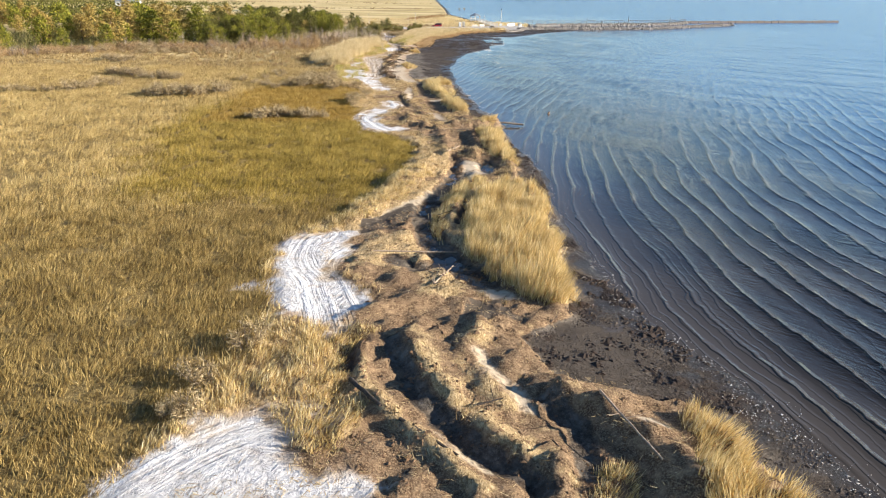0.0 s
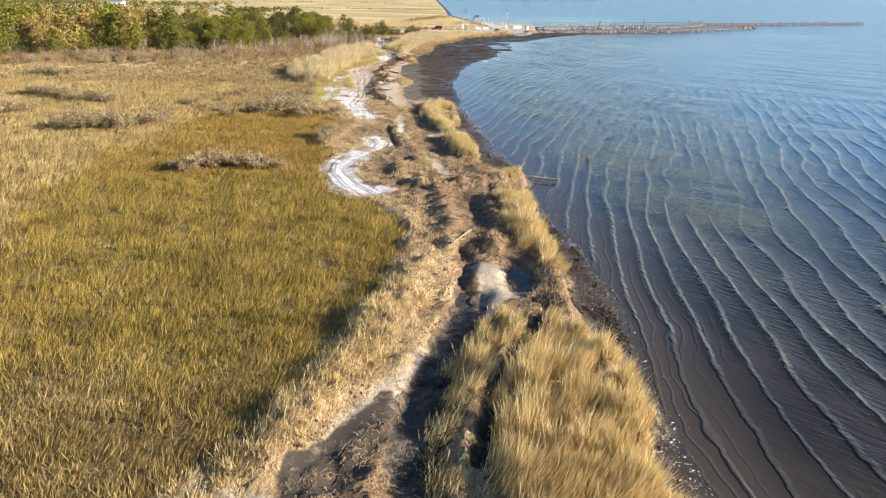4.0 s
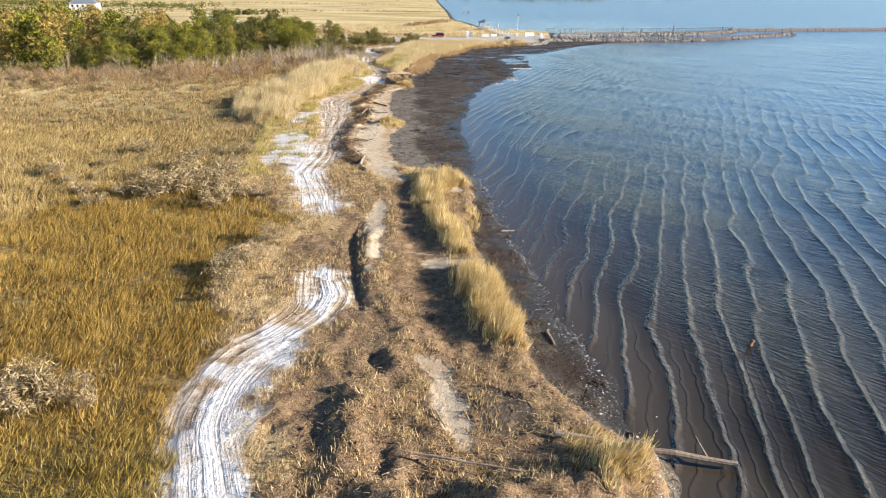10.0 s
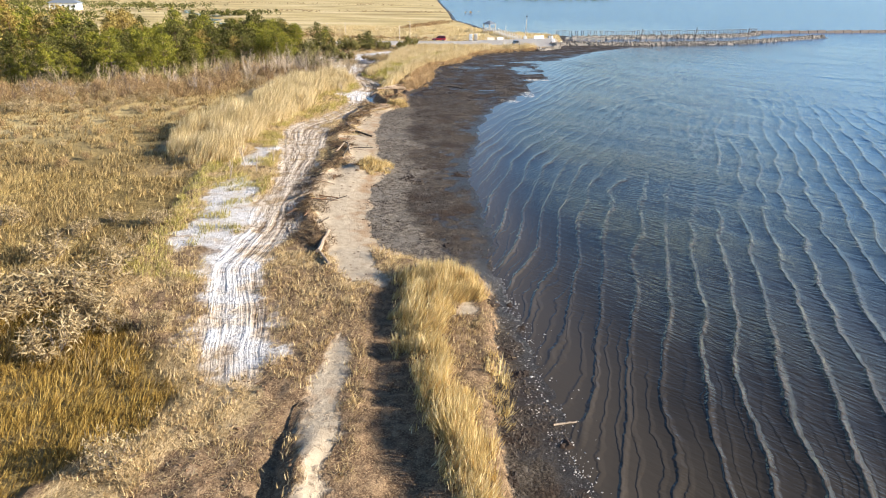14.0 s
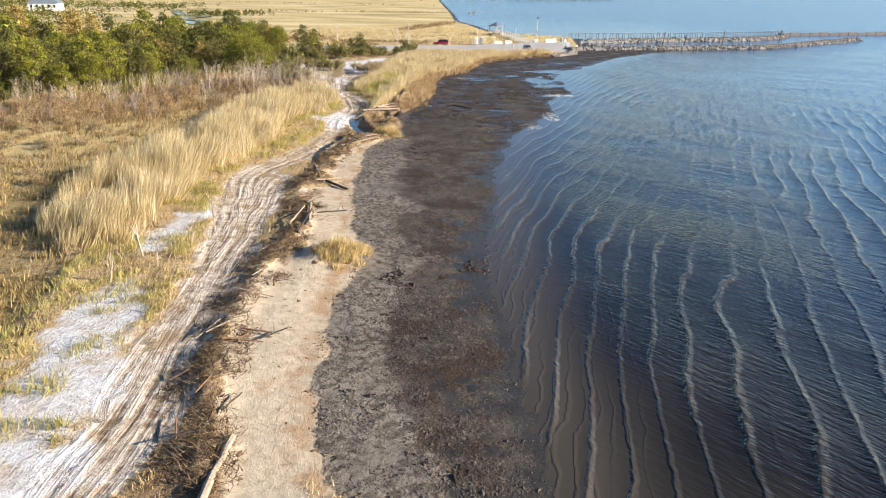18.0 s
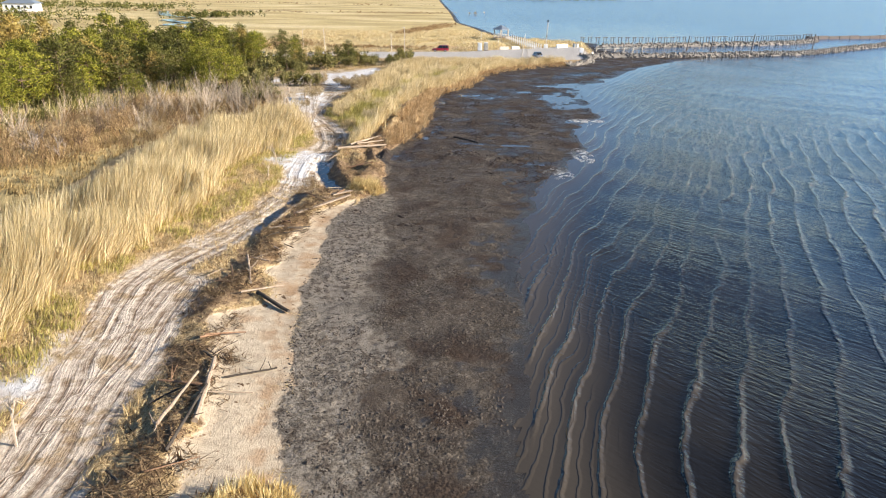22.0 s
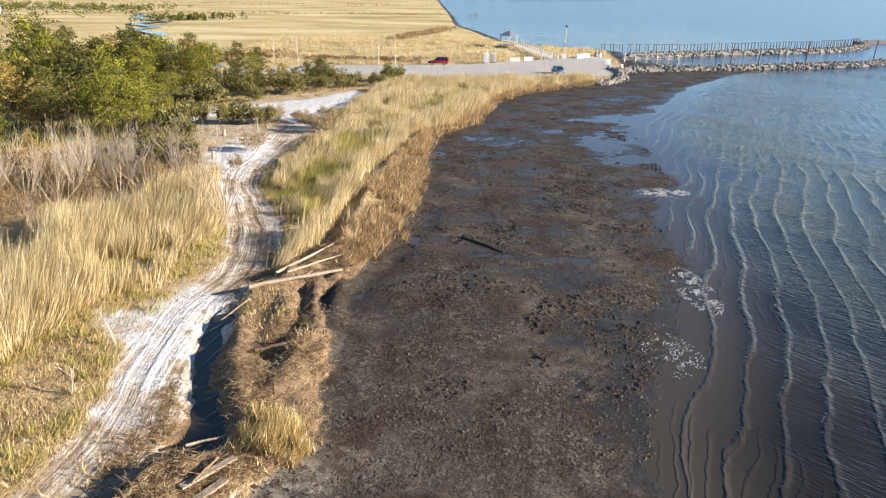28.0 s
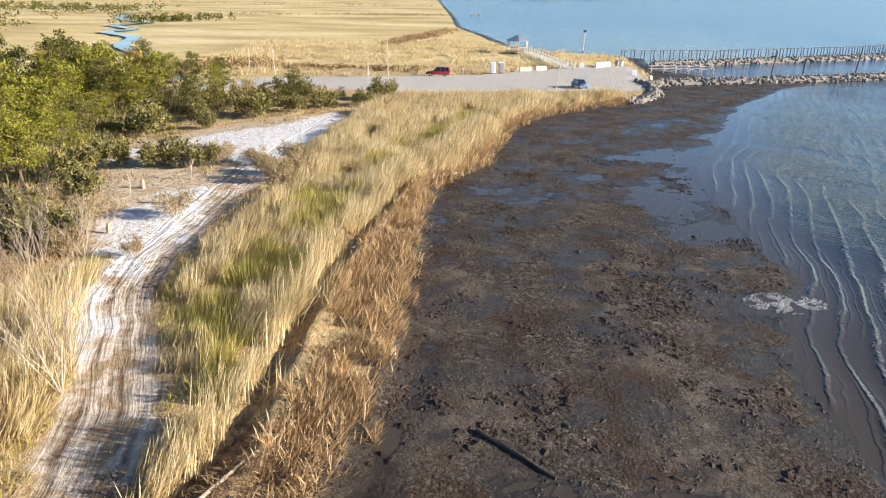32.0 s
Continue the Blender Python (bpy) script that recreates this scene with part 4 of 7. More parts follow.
marsh_in = MARSH(gy) - gx + wob * 2.0
marsh_m = np.maximum(step(-0.6, 0.6, marsh_in) * step(345, 340, np.minimum(gy, 345)), step(300, 345, gy)) * step(0.2, 1.0, bank_d)
marsh_m = np.where((gy > 150) & (gy < 345) & (gx > -45), marsh_m * step(-20, -34, gx), marsh_m)
straw_m = np.clip(0.38 + (fbm(gx * 0.3, gy * 0.3, 3, 31) - 0.42) * 2.6, 0, 1)
low = np.zeros(gx.shape)
for pts, half, h in CHANNELS:
    k = near_poly(pts, gx, gy, 3)
    if k.any():
        low[k] = np.maximum(low[k], step(half * 1.3, half * 0.7, line_dist(gx[k], gy[k], pts)[0]))
high = np.zeros(gx.shape)
for pts, half, h in RIDGES:
    k = near_poly(pts, gx, gy, 3)
    if k.any():
        high[k] = np.maximum(high[k], step(half * 1.6, half * 0.5, line_dist(gx[k], gy[k], pts)[0]))
mulch = inside(gx, gy, [(-12.8, 190), (-7, 191), (-6.4, 204), (-5, 212), (-9.5, 215), (-12.6, 206)])
straw_m = straw_m * (1 - 0.85 * step(-0.8, 0.6, mulch)) * (1 - 0.55 * step(38, 32, gy) * step(-5, -2.5, gx))
straw_m = np.clip(straw_m * (1 - low) + 0.25 * high + 0.5 * step(135, 150, gy) * (1 - step(-0.8, 0.6, mulch)), 0, 1)
torn = step(2.2, 4.6, gx - MARSH(gy) + (fbm(gx * 0.6, gy * 0.4, 2, 32) - 0.5) * 3) * step(136, 122, gy)
straw_m = straw_m * (1 - 0.6 * torn * (0.25 + 0.75 * step(50, 70, gy)))
wrack_d = line_dist(gx, gy, RIDGES[15][0])[0]
straw_m = straw_m * (1 - 0.5 * step(2.0, 0.9, wrack_d + (fbm(gx, gy, 2, 33) - 0.5) * 1.8))
# dark mud colour on channel floors: wet mud, and their shade painted with it
mud_m = np.maximum(mud_m, (0.72 - 0.4 * step(56, 70, gy)) * low * step(205, 190, gy))


def point_attr(me, name, kind, data):
    a = me.attributes.new(name, kind, "POINT")
    a.data.foreach_set("color" if kind == "FLOAT_COLOR" else "value", np.ascontiguousarray(data, np.float32).ravel())


point_attr(ground.data, "zone_a", "FLOAT_COLOR", np.stack([sand_m, beach_m, mud_m, mud_m], -1))
point_attr(ground.data, "silt", "FLOAT", poly_mask(gx, gy, SILT, 0.5))
ashen = step(6.0, 0.8, -bank_d + (fbm(gx * 0.3, gy * 0.2, 3, 39) - 0.5) * 5) * step(122, 130, gy) * step(196, 188, gy) + 0.5 * step(2.4, 0.6, -bank_d) * step(100, 92, gy)
point_attr(ground.data, "zone_b", "FLOAT_COLOR", np.stack([straw_m, lot_m, marsh_m, marsh_m], -1))
point_attr(ground.data, "ash", "FLOAT", ashen)
point_attr(ground.data, "rim", "FLOAT", np.exp(-((bank_d - 0.6) / 0.8) ** 2) * step(128, 134, gy) * step(190, 186, gy))
point_attr(ground.data, "lane", "FLOAT", lane)
point_attr(ground.data, "road", "FLOAT", road_m)
point_attr(ground.data, "lane_run", "FLOAT", lane_run)

# ---- water: one sheet to the horizon, and the wavelets that bend along the shore on it ----
def grid_quads(rows_n, cols_n):
    idx = np.arange(rows_n * cols_n).reshape(rows_n, cols_n)
    return np.stack([idx[:-1, :-1], idx[:-1, 1:], idx[1:, 1:], idx[1:, :-1]], -1).reshape(-1, 4)


wy = np.array([-q for q in grown(-14, 1.0, 1.5, 400)][::-1] + list(np.arange(14, 420, 1.5)) + grown(420, 2, 1.15, 4300))
wu = np.array(list(np.arange(-40, 48, 2.0)) + grown(48, 2, 1.12, 4200))
WYY, WUU = np.meshgrid(wy, wu, indexing="ij")
wx = (WUU + soft_water(wy)[:, None]).ravel()
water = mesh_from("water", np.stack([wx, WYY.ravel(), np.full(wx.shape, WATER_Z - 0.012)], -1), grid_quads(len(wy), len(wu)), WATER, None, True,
                  "shallow brown bay water with blue sky reflection painted in far out", "structure", "water")
SWELL = curve([(-0.18, -400), (-0.18, 20), (0.0, 45), (0.2, 72), (0.33, 100), (0.36, 150), (0.4, 190), (0.46, 230), (0.48, 300), (0.48, 4300)])
sy_ = np.arange(12, 330, 0.9)
turn = np.cumsum(SWELL(sy_)) * 0.9
COL = 0.22
g0 = int((soft_water(sy_) - turn).min() / COL) - 8
g1 = int((soft_water(sy_) + 76 - turn).max() / COL) + 8
GY, GG = np.meshgrid(sy_, np.arange(g0, g1), indexing="ij")
wx = GG * COL + turn[:, None]
off = wx - soft_water(sy_)[:, None]
keep_v = (off > -0.8) & (off < 76)
bend = (fbm(wx * 0.1, GY * 0.04, 3, 41) - 0.5) * 3.4 + (fbm(wx * 0.4, GY * 0.12, 2, 43) - 0.5) * 1.5
lag = (wx - turn[:, None] + bend) / 2.0 - 1.0 * np.exp(-np.maximum(off, 0) / 6.0)
saw = lag % 1.0
crest = np.exp(-((saw - 0.5) / np.where(saw < 0.5, 0.1, 0.26)) ** 2)
along = step(0.28, 0.55, fbm(wx * 0.14, GY * 0.06, 2, 47))
surge = (0.35 + 0.65 * along) * step(-0.2, 0.8, off) * (0.6 + 0.4 * step(1, 8, off)) * (1 - 0.3 * step(215, 250, GY)) * (1 - 0.55 * step(34, 74, off))
wave = 0.09 * crest * surge + fbm(wx * 0.7, GY * 0.4, 2, 49) * 0.04 * step(3, 14, off) * step(76, 60, off)
quads = grid_quads(*wx.shape)
ok = keep_v.ravel()[quads].all(1)
quads = quads[ok]
used, back_ix = np.unique(quads, return_inverse=True)
co = np.stack([wx, GY, WATER_Z + wave], -1).reshape(-1, 3)[used]
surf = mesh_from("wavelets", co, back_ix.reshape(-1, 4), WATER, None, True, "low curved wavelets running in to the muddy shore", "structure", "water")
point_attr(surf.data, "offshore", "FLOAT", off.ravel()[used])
point_attr(surf.data, "lag", "FLOAT", lag.ravel()[used])
point_attr(surf.data, "surge", "FLOAT", surge.ravel()[used])
# distance up the shore counts as offshore too, so it takes the painted sky blue
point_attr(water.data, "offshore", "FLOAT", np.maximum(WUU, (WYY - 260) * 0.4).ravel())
wx2, wy2 = WUU + soft_water(wy)[:, None], WYY
turn2 = np.interp(wy2, sy_, turn) + 0.48 * np.maximum(wy2 - 330, 0)
bend2 = (fbm(wx2 * 0.1, wy2 * 0.04, 3, 41) - 0.5) * 3.4
point_attr(water.data, "lag", "FLOAT", ((wx2 - turn2 + bend2) / 2.0).ravel())
point_attr(water.data, "surge", "FLOAT", ((0.35 + 0.65 * step(0.28, 0.55, fbm(wx2 * 0.14, wy2 * 0.06, 2, 47))) * 0.45 * step(40, 74, WUU) * step(220, 90, WUU) * (1 - 0.45 * step(205, 260, wy2))).ravel())
cl = np.array(CREEK)
cn = np.stack([np.gradient(cl[:, 1]), -np.gradient(cl[:, 0])], -1)
cn /= np.linalg.norm(cn, axis=1)[:, None]
cw = np.linspace(3.0, 1.8, len(cl))[:, None]
cv = np.concatenate([np.c_[cl - cn * cw, np.full(len(cl), 0.14)], np.c_[cl + cn * cw, np.full(len(cl), 0.14)]])
n = len(cl)
creek = mesh_from("creek_water", cv, [(i, i + 1, n + i + 1, n + i) for i in range(n - 1)], WATER, None, True, "pale winding tidal creek in the marsh", "structure", "water")
point_attr(creek.data, "offshore", "FLOAT", np.full(2 * n, 3.0))

# ---- grass and reeds ----
RNG = np.random.default_rng(11)


def spread(x0, x1, y0, y1, per_m2):
    n = int((x1 - x0) * (y1 - y0) * per_m2)
    return RNG.uniform(x0, x1, n), RNG.uniform(y0, y1, n)


def blades(name, x, y, tall, wide, lean, each, mat, label, category="grass", jitter=0.12, bend=(0.25, 0.12), segs=1, sink=0.03, parent=None, plume=0.0, lying=0.0, sway=0.8):
    """Tufts of blades at x, y: each blade a thin tapered sliver, with a bend where segs is 2."""
    n = len(x)
    if n == 0:
        return None
    z = height(x, y)
    tall = np.broadcast_to(tall, n)
    X, Y, Z, H = (np.repeat(a, each) for a in (x, y, z, tall))
    m = len(X)
    X, Y = X + RNG.normal(0, jitter, m), Y + RNG.normal(0, jitter, m)
    H = H * RNG.uniform(0.5, 1.2, m)
    W = wide * RNG.uniform(0.6, 1.4, m)
    a = RNG.uniform(0, 2 * math.pi, m)
    out = RNG.normal(0, lean, m)
    ex, ey = np.cos(a) * W / 2, np.sin(a) * W / 2
    tx, ty = -np.sin(a) * out + bend[0] + RNG.normal(0, lean * 0.4, m), np.cos(a) * out + bend[1] + RNG.normal(0, lean * 0.4, m)
    tx, ty = tx + sway * (vnoise(X * 0.9, Y * 0.9, 201) - 0.5), ty + sway * (vnoise(X * 0.9, Y * 0.9, 202) - 0.5)
    tz = 1 / np.sqrt(1 + tx * tx + ty * ty)
    tx, ty = tx * tz, ty * tz
    if lying:
        turn_a = RNG.uniform(0, 2 * math.pi, m)
        tx, ty, tz = np.cos(turn_a), np.sin(turn_a), RNG.uniform(0.0, lying, m)
        ex, ey = -ty * W / 2, tx * W / 2
    base = np.stack([X, Y, Z - sink], -1)
    side = np.stack([ex, ey, np.zeros(m)], -1)
    way = np.stack([tx, ty, tz], -1) * H[:, None]
    if segs == 1:
        v = np.stack([base - side, base + side, base + way], 1).reshape(-1, 3)
        f = np.arange(3 * m).reshape(m, 3)
    else:
        mid = base + way * 0.55 + np.array([0, 0, 0.06]) * H[:, None]
        tip = base + way * 1.05 - np.array([0, 0, 0.05]) * H[:, None]
        fat = side * (0.8 + plume)
        v = np.stack([base - side, base + side, mid - fat, mid + fat, tip], 1).reshape(-1, 3)
        o = 5 * np.arange(m)[:, None]
        f = np.concatenate([o + np.array([[0, 1, 3]]), o + np.array([[0, 3, 2]]), o + np.array([[2, 3, 4]])])
    return mesh_from(name, v, f, mat, parent, False, label, "stuff" if parent is None else "", category)


# marsh: golden near the start, olive further on, rusty by the shrubs
def marsh_points(per_near, per_far):
    xa, ya = spread(-40, -2, 12, 132, per_near)
    ka = RNG.uniform(0, 1, len(xa)) < step(-40, -22, xa)
    xb, yb = spread(-95, -22, 25, 150, per_far)
    kb = RNG.uniform(0, 1, len(xb)) > step(-40, -22, xb)
    xa, ya, xb, yb = xa[ka], ya[ka], xb[kb], yb[kb]
    x, y = np.r_[xa, xb], np.r_[ya, yb]
    wobble = (fbm(x * 0.5, y * 0.5, 2, 21) - 0.5) * 2.2
    ok = (MARSH(y) - x + wobble > 0.3) & (x > -24 - y * 0.75) & (y < 152)
    ok &= (vnoise(x * 1.25 + y * 0.3, y * 1.0, 62) > 0.2)
    return x[ok], y[ok]


mx, my = marsh_points(23, 8)
tone = fbm(mx * 0.05, my * 0.06, 3, 63) + (vnoise(mx * 0.35, my * 0.35, 64) - 0.5) * 0.25
olive_k = step(38, 58, my + mx * 0.25) * step(104, 84, my + mx * 0.2) * step(-42, -24, mx)
rust_k = step(84, 94, my - mx * 0.1) * step(128, 120, my) * step(-36, -28, mx + 6 * (vnoise(mx * 0.1, my * 0.1, 68) - 0.5))
rust = (rust_k > RNG.uniform(0.25, 0.75, len(mx))) & (my < 124)
olive = ~rust & (olive_k + (tone - 0.5) * 1.2 > RNG.uniform(0.3, 0.7, len(mx)))
# gold grass farther off takes the lighter colour with painted sunlight
pale = ~rust & ~olive & (my - mx * 0.6 + 14 * (vnoise(mx * 0.08, my * 0.08, 69) - 0.5) > RNG.uniform(56, 74, len(mx)))
gold = ~rust & ~olive & ~pale
far_scale = 1.35 - 0.35 * step(-40, -22, mx)
for pick, mat_g, nm, lb in ((gold, MARSH_GOLD, "golden_marsh_grass", "wind-combed golden brown salt marsh grass"),
                            (pale, MARSH_LIT, "lit_marsh_grass", "golden salt marsh grass painted lighter far off for its sunlit tips"),
                            (olive, MARSH_OLIVE, "olive_marsh_grass", "olive green salt marsh grass turning yellow"),
                            (rust, MARSH_RUST, "rusty_marsh_grass", "rust orange short marsh grass")):
    blades(nm, mx[pick], my[pick], (0.5 - 0.1 * step(50, 30, my[pick])) * far_scale[pick] * (0.6 + 0.8 * vnoise(mx[pick] * 0.8, my[pick] * 0.8, 65)), 0.036, 0.6, 7, mat_g, lb, bend=(0.42, 0.3), jitter=0.2)

# brown tussocks between the marsh and the wood
tx_, ty_ = spread(-110, -14, 112, 215, 2.6)
ok = (MARSH(ty_) - tx_ > 0.2) & (ty_ > 116 + (fbm(tx_ * 0.2, ty_ * 0.2, 2, 66) - 0.5) * 8) & (vnoise(tx_ * 0.5, ty_ * 0.5, 67) > 0.3)
blades("brown_tussock_grass", tx_[ok], ty_[ok], 0.65, 0.07, 0.5, 7, MARSH_BROWN, "brown dry tussock grass beside the thicket", jitter=0.2)

# dry grass on the churned strip, and straw thrown over it
sx, sy = spread(-22, 9, 12, 205, 9)
zone = (MARSH(sy) - sx < 0.6) & (BANK(sy) - sx > 0.5)
bare = np.maximum(poly_mask(sx, sy, SAND_PATCHES, 0.6), np.maximum(poly_mask(sx, sy, BEACH, 0.4), road_mask(sx, sy)[0]))
deep = np.zeros(sx.shape)
for pts, half, h in CHANNELS:
    deep = np.maximum(deep, step(half * 1.4, half * 0.8, line_dist(sx, sy, pts)[0]))
veg = fbm(sx * 0.35, sy * 0.35, 3, 71) - 0.3 * deep - 0.2 * step(56, 46, sy) * step(-5, -2.5, sx) - 0.3 * step(-0.6, 0.4, inside(sx, sy, [(-12.8, 190), (-7, 191), (-6.4, 204), (-5, 212), (-9.5, 215), (-12.6, 206)])) - 0.25 * step(1.5, 4, sx - MARSH(sy)) * step(130, 110, sy)
ok = zone & (bare < RNG.uniform(0.2, 0.95, len(sx))) & (deep < 0.5) & (line_dist(sx, sy, RIDGES[15][0])[0] > 1.5) & (veg > 0.33 - 0.1 * step(84, 96, sy))
blades("dry_shore_grass", sx[ok], sy[ok], 0.36, 0.034, 0.7, 9, STRAW, "flattened straw-coloured grass on the churned shore", bend=(0.3, 0.1), jitter=0.16)
wx_, wy_ = spread(-16, 9, 12, 215, 12)
ok = (MARSH(wy_) - wx_ < -0.5) & (BANK(wy_) - wx_ > -0.1) & (vnoise(wx_ * 0.6, wy_ * 0.6, 73) > 0.42) & (vnoise(wx_ * 1.7, wy_ * 1.7, 74) > 0.35 + 0.25 * step(56, 46, wy_)) & (poly_mask(wx_, wy_, BEACH, 0.4) < 0.3) & (road_mask(wx_, wy_)[0] < 0.3)
for pts, half, h in CHANNELS:
    ok &= line_dist(wx_, wy_, pts)[0] > half * 1.1
blades("straw_wrack", wx_[ok], wy_[ok], 0.36, 0.026, 2.2, 4, STRAW, "loose broken reed and straw washed up on the shore", "wrack", bend=(0, 0), jitter=0.25, sink=-0.015, lying=0.22)

# golden tussocks between the marsh and the churned strip
gx_, gy_ = spread(-11, -1, 14, 62, 20)
gold_in = np.maximum(inside(gx_, gy_, [(-10, 24), (-9.4, 33), (-8, 31), (-4.6, 30.4), (-3, 31), (-4.6, 26.8), (-3.4, 22), (-5, 19), (-7, 23.6)]),
                     1.3 - np.abs(gx_ - MARSH(gy_) - 0.9) + 0.4 * step(44, 50, gy_))
ok = (gold_in + (fbm(gx_ * 0.9, gy_ * 0.9, 3, 101) - 0.5) * 2.4 > 0.1) & (poly_mask(gx_, gy_, SAND_PATCHES[:2], 0.8) < 0.5) & (vnoise(gx_ * 1.4, gy_ * 1.4, 102) > 0.3)
blades("golden_tussock_grass", gx_[ok], gy_[ok], 0.5 * (0.6 + 0.8 * vnoise(gx_[ok] * 0.8, gy_[ok] * 0.8, 103)), 0.034, 0.55, 9, REED_SHORT, "golden dry tussock grass beside the churned strip", bend=(0.4, 0.1), jitter=0.13)

# reeds on the banks
for i, (pts, tall, dens) in enumerate(REEDS_SHORE):
    a = np.array(pts)
    x, y = spread(a[:, 0].min(), a[:, 0].max(), a[:, 1].min(), a[:, 1].max(), dens)
    d = inside(x, y, pts) + (fbm(x * 1.1, y * 1.1, 3, 81) - 0.5) * 1.7
    ok = (d > 0) & (vnoise(x * 0.9, y * 0.9, 82 + i) > 0.22) & (vnoise(x * 2.1, y * 2.1, 86 + i) > 0.24)
    x, y, d = x[ok], y[ok], d[ok]
    blades("cordgrass_clump", x, y, tall * (0.6 + 0.4 * step(0, 0.7, d)) * (0.45 + 0.5 * vnoise(x * 0.7, y * 0.7, 90) + 0.5 * vnoise(x * 2.3, y * 2.3, 93)), 0.04, 0.36, 5, REED_SHORT,
           "sunlit golden cordgrass clump on the muddy bank", "reeds", bend=(0.3, -0.06), jitter=0.1)
for i, (pts, tall, dens) in enumerate(REEDS_TALL):
    a = np.array(pts)
    x, y = spread(a[:, 0].min() - 1, a[:, 0].max() + 1, a[:, 1].min() - 1, a[:, 1].max() + 1, dens)
    d = inside(x, y, pts) + (fbm(x * 0.7, y * 0.7, 2, 83) - 0.5) * 1.6
    ok = (d > 0) & (vnoise(x * 0.45, y * 0.45, 84 + i) > 0.27) & (road_mask(x, y)[0] < 0.2)
    ok &= line_dist(x, y, CHANNELS[15][0])[0] > 0.45
    x, y, d = x[ok], y[ok], d[ok]
    tl = tall * (0.65 + 0.35 * step(0, 1.5, d)) * (0.7 + 0.6 * vnoise(x * 0.3, y * 0.3, 91))
    if i == 1:
        g = (np.abs(x - (soft_bank(y) - 8.6)) < 2.4) & (fbm(x * 0.35, y * 0.35, 2, 92) > 0.42) & (y > 214) & (y < 285)
        tl = np.where(x < soft_bank(y) - 6.3, tl * 0.7, tl)
        blades("green_reed_bed", x[g], y[g], tl[g] * 0.85, 0.036, 0.3, 6, REED_GREEN, "yellow-green living reeds behind the dry ones", "reeds", bend=(0.25, 0.0), jitter=0.2)
        x, y, tl = x[~g], y[~g], tl[~g]
    blades("tall_reed_bed", x, y, tl, 0.048, 0.22, 5, REED_TALL, "tall pale golden dry reeds leaning with the wind", "reeds", bend=(0.3, 0.06), jitter=0.2)
x, y = spread(-10, 0, 206, 252, 60)
ok = (inside(x, y, FRINGE) + (fbm(x, y, 2, 85) - 0.5) * 1.6 > 0) & (line_dist(x, y, CHANNELS[15][0])[0] > 0.5) & (vnoise(x * 0.8, y * 0.8, 88) > 0.2)
blades("trampled_reed_fringe", x[ok], y[ok], 0.85, 0.035, 0.8, 2, REED_BENT, "reddish brown trampled reeds hanging over the mud", "reeds", bend=(0.5, -0.1), segs=2)
x, y = spread(-5, 27, 248, 300, 16)
d = BANK(y) - x + (fbm(x * 0.9, y * 0.9, 2, 85) - 0.5) * 1.2
ok = (d > -0.3) & (d < 2.2) & (vnoise(x * 0.8, y * 0.8, 88) > 0.15)
blades("trampled_reed_fringe", x[ok], y[ok], 0.95, 0.05, 0.7, 3, REED_BENT, "brown bent reeds hanging over the edge of the mudflat", "reeds", bend=(0.45, -0.2), segs=2)
x, y = spread(-24, -13, 126, 232, 10)
ok = (fbm(x * 0.5, y * 0.5, 3, 86) > 0.47) & ((poly_mask(x, y, SAND_PATCHES[:5], 0.5) < 0.85) | (vnoise(x * 0.9, y * 0.9, 105) > 0.55)) & (road_mask(x, y)[0] < 0.15) & (MARSH(y) - x < 0) & ((x < -15.5) | (y > 205))
blades("green_shore_grass", x[ok], y[ok], 0.5, 0.034, 0.5, 8, REED_GREEN, "patchy green and yellow grass beside the sand track", bend=(0.25, 0.05), jitter=0.2)
x, y = spread(-125, -22, 150, 242, 1.5)
ok = (inside(x, y, [(-125, 150), (-104, 168), (-90, 180), (-56, 190), (-40, 197), (-33, 206), (-32, 216), (-27, 224), (-25, 233), (-30, 241), (-42, 240), (-50, 226), (-64, 209), (-90, 196), (-125, 170)]) > 0) & (vnoise(x * 0.4, y * 0.4, 87) > 0.25)
blades("thicket_twigs", x[ok], y[ok], 1.5 * (0.5 + vnoise(x[ok] * 0.3, y[ok] * 0.3, 104)), 0.05, 0.9, 12, LEAF_DRY_BROWN, "dense brown leafless brush before the wood", "brush", jitter=0.35)
x, y = spread(-150, -36, 165, 312, 0.45)
ok = inside(x, y, [(-66, 207), (-54, 213), (-46, 227), (-43, 240), (-36, 247), (-37, 262), (-42, 270), (-36, 284), (-36, 301), (-60, 313), (-150, 320), (-150, 165), (-115, 175), (-88, 196)]) > 0
blades("wood_undergrowth", x[ok], y[ok], 2.0, 0.14, 0.5, 6, LEAF_MYRTLE, "dark evergreen undergrowth of the shore wood", "undergrowth", jitter=0.6)
x, y = spread(-48, -14, 226, 303, 3.2)
sand_here = np.maximum(poly_mask(x, y, SAND_PATCHES[6:], 0.8), road_mask(x, y)[0])
ok = (sand_here < 0.3) & (vnoise(x * 0.5, y * 0.5, 89) > 0.35 + 0.25 * step(-2, 2, inside(x, y, CLEARING))) & (inside(x, y, LOT) < -0.5)
blades("clearing_grass", x[ok], y[ok], 0.5, 0.05, 0.5, 6, MARSH_BROWN, "dry brown grass round the sandy clearing", jitter=0.3)
x, y = spread(-60, 42, 326, 420, 1.6)
ok = (inside(x, y, LOT) < -0.6) & (BANK(y) - x > 1.0) & (vnoise(x * 0.25, y * 0.25, 99) > 0.4) & (line_dist(x, y, [(17.2, 367.6), (23.6, 342.2)])[0] > 1.7) & (line_dist(x, y, CREEK)[0] > 6)
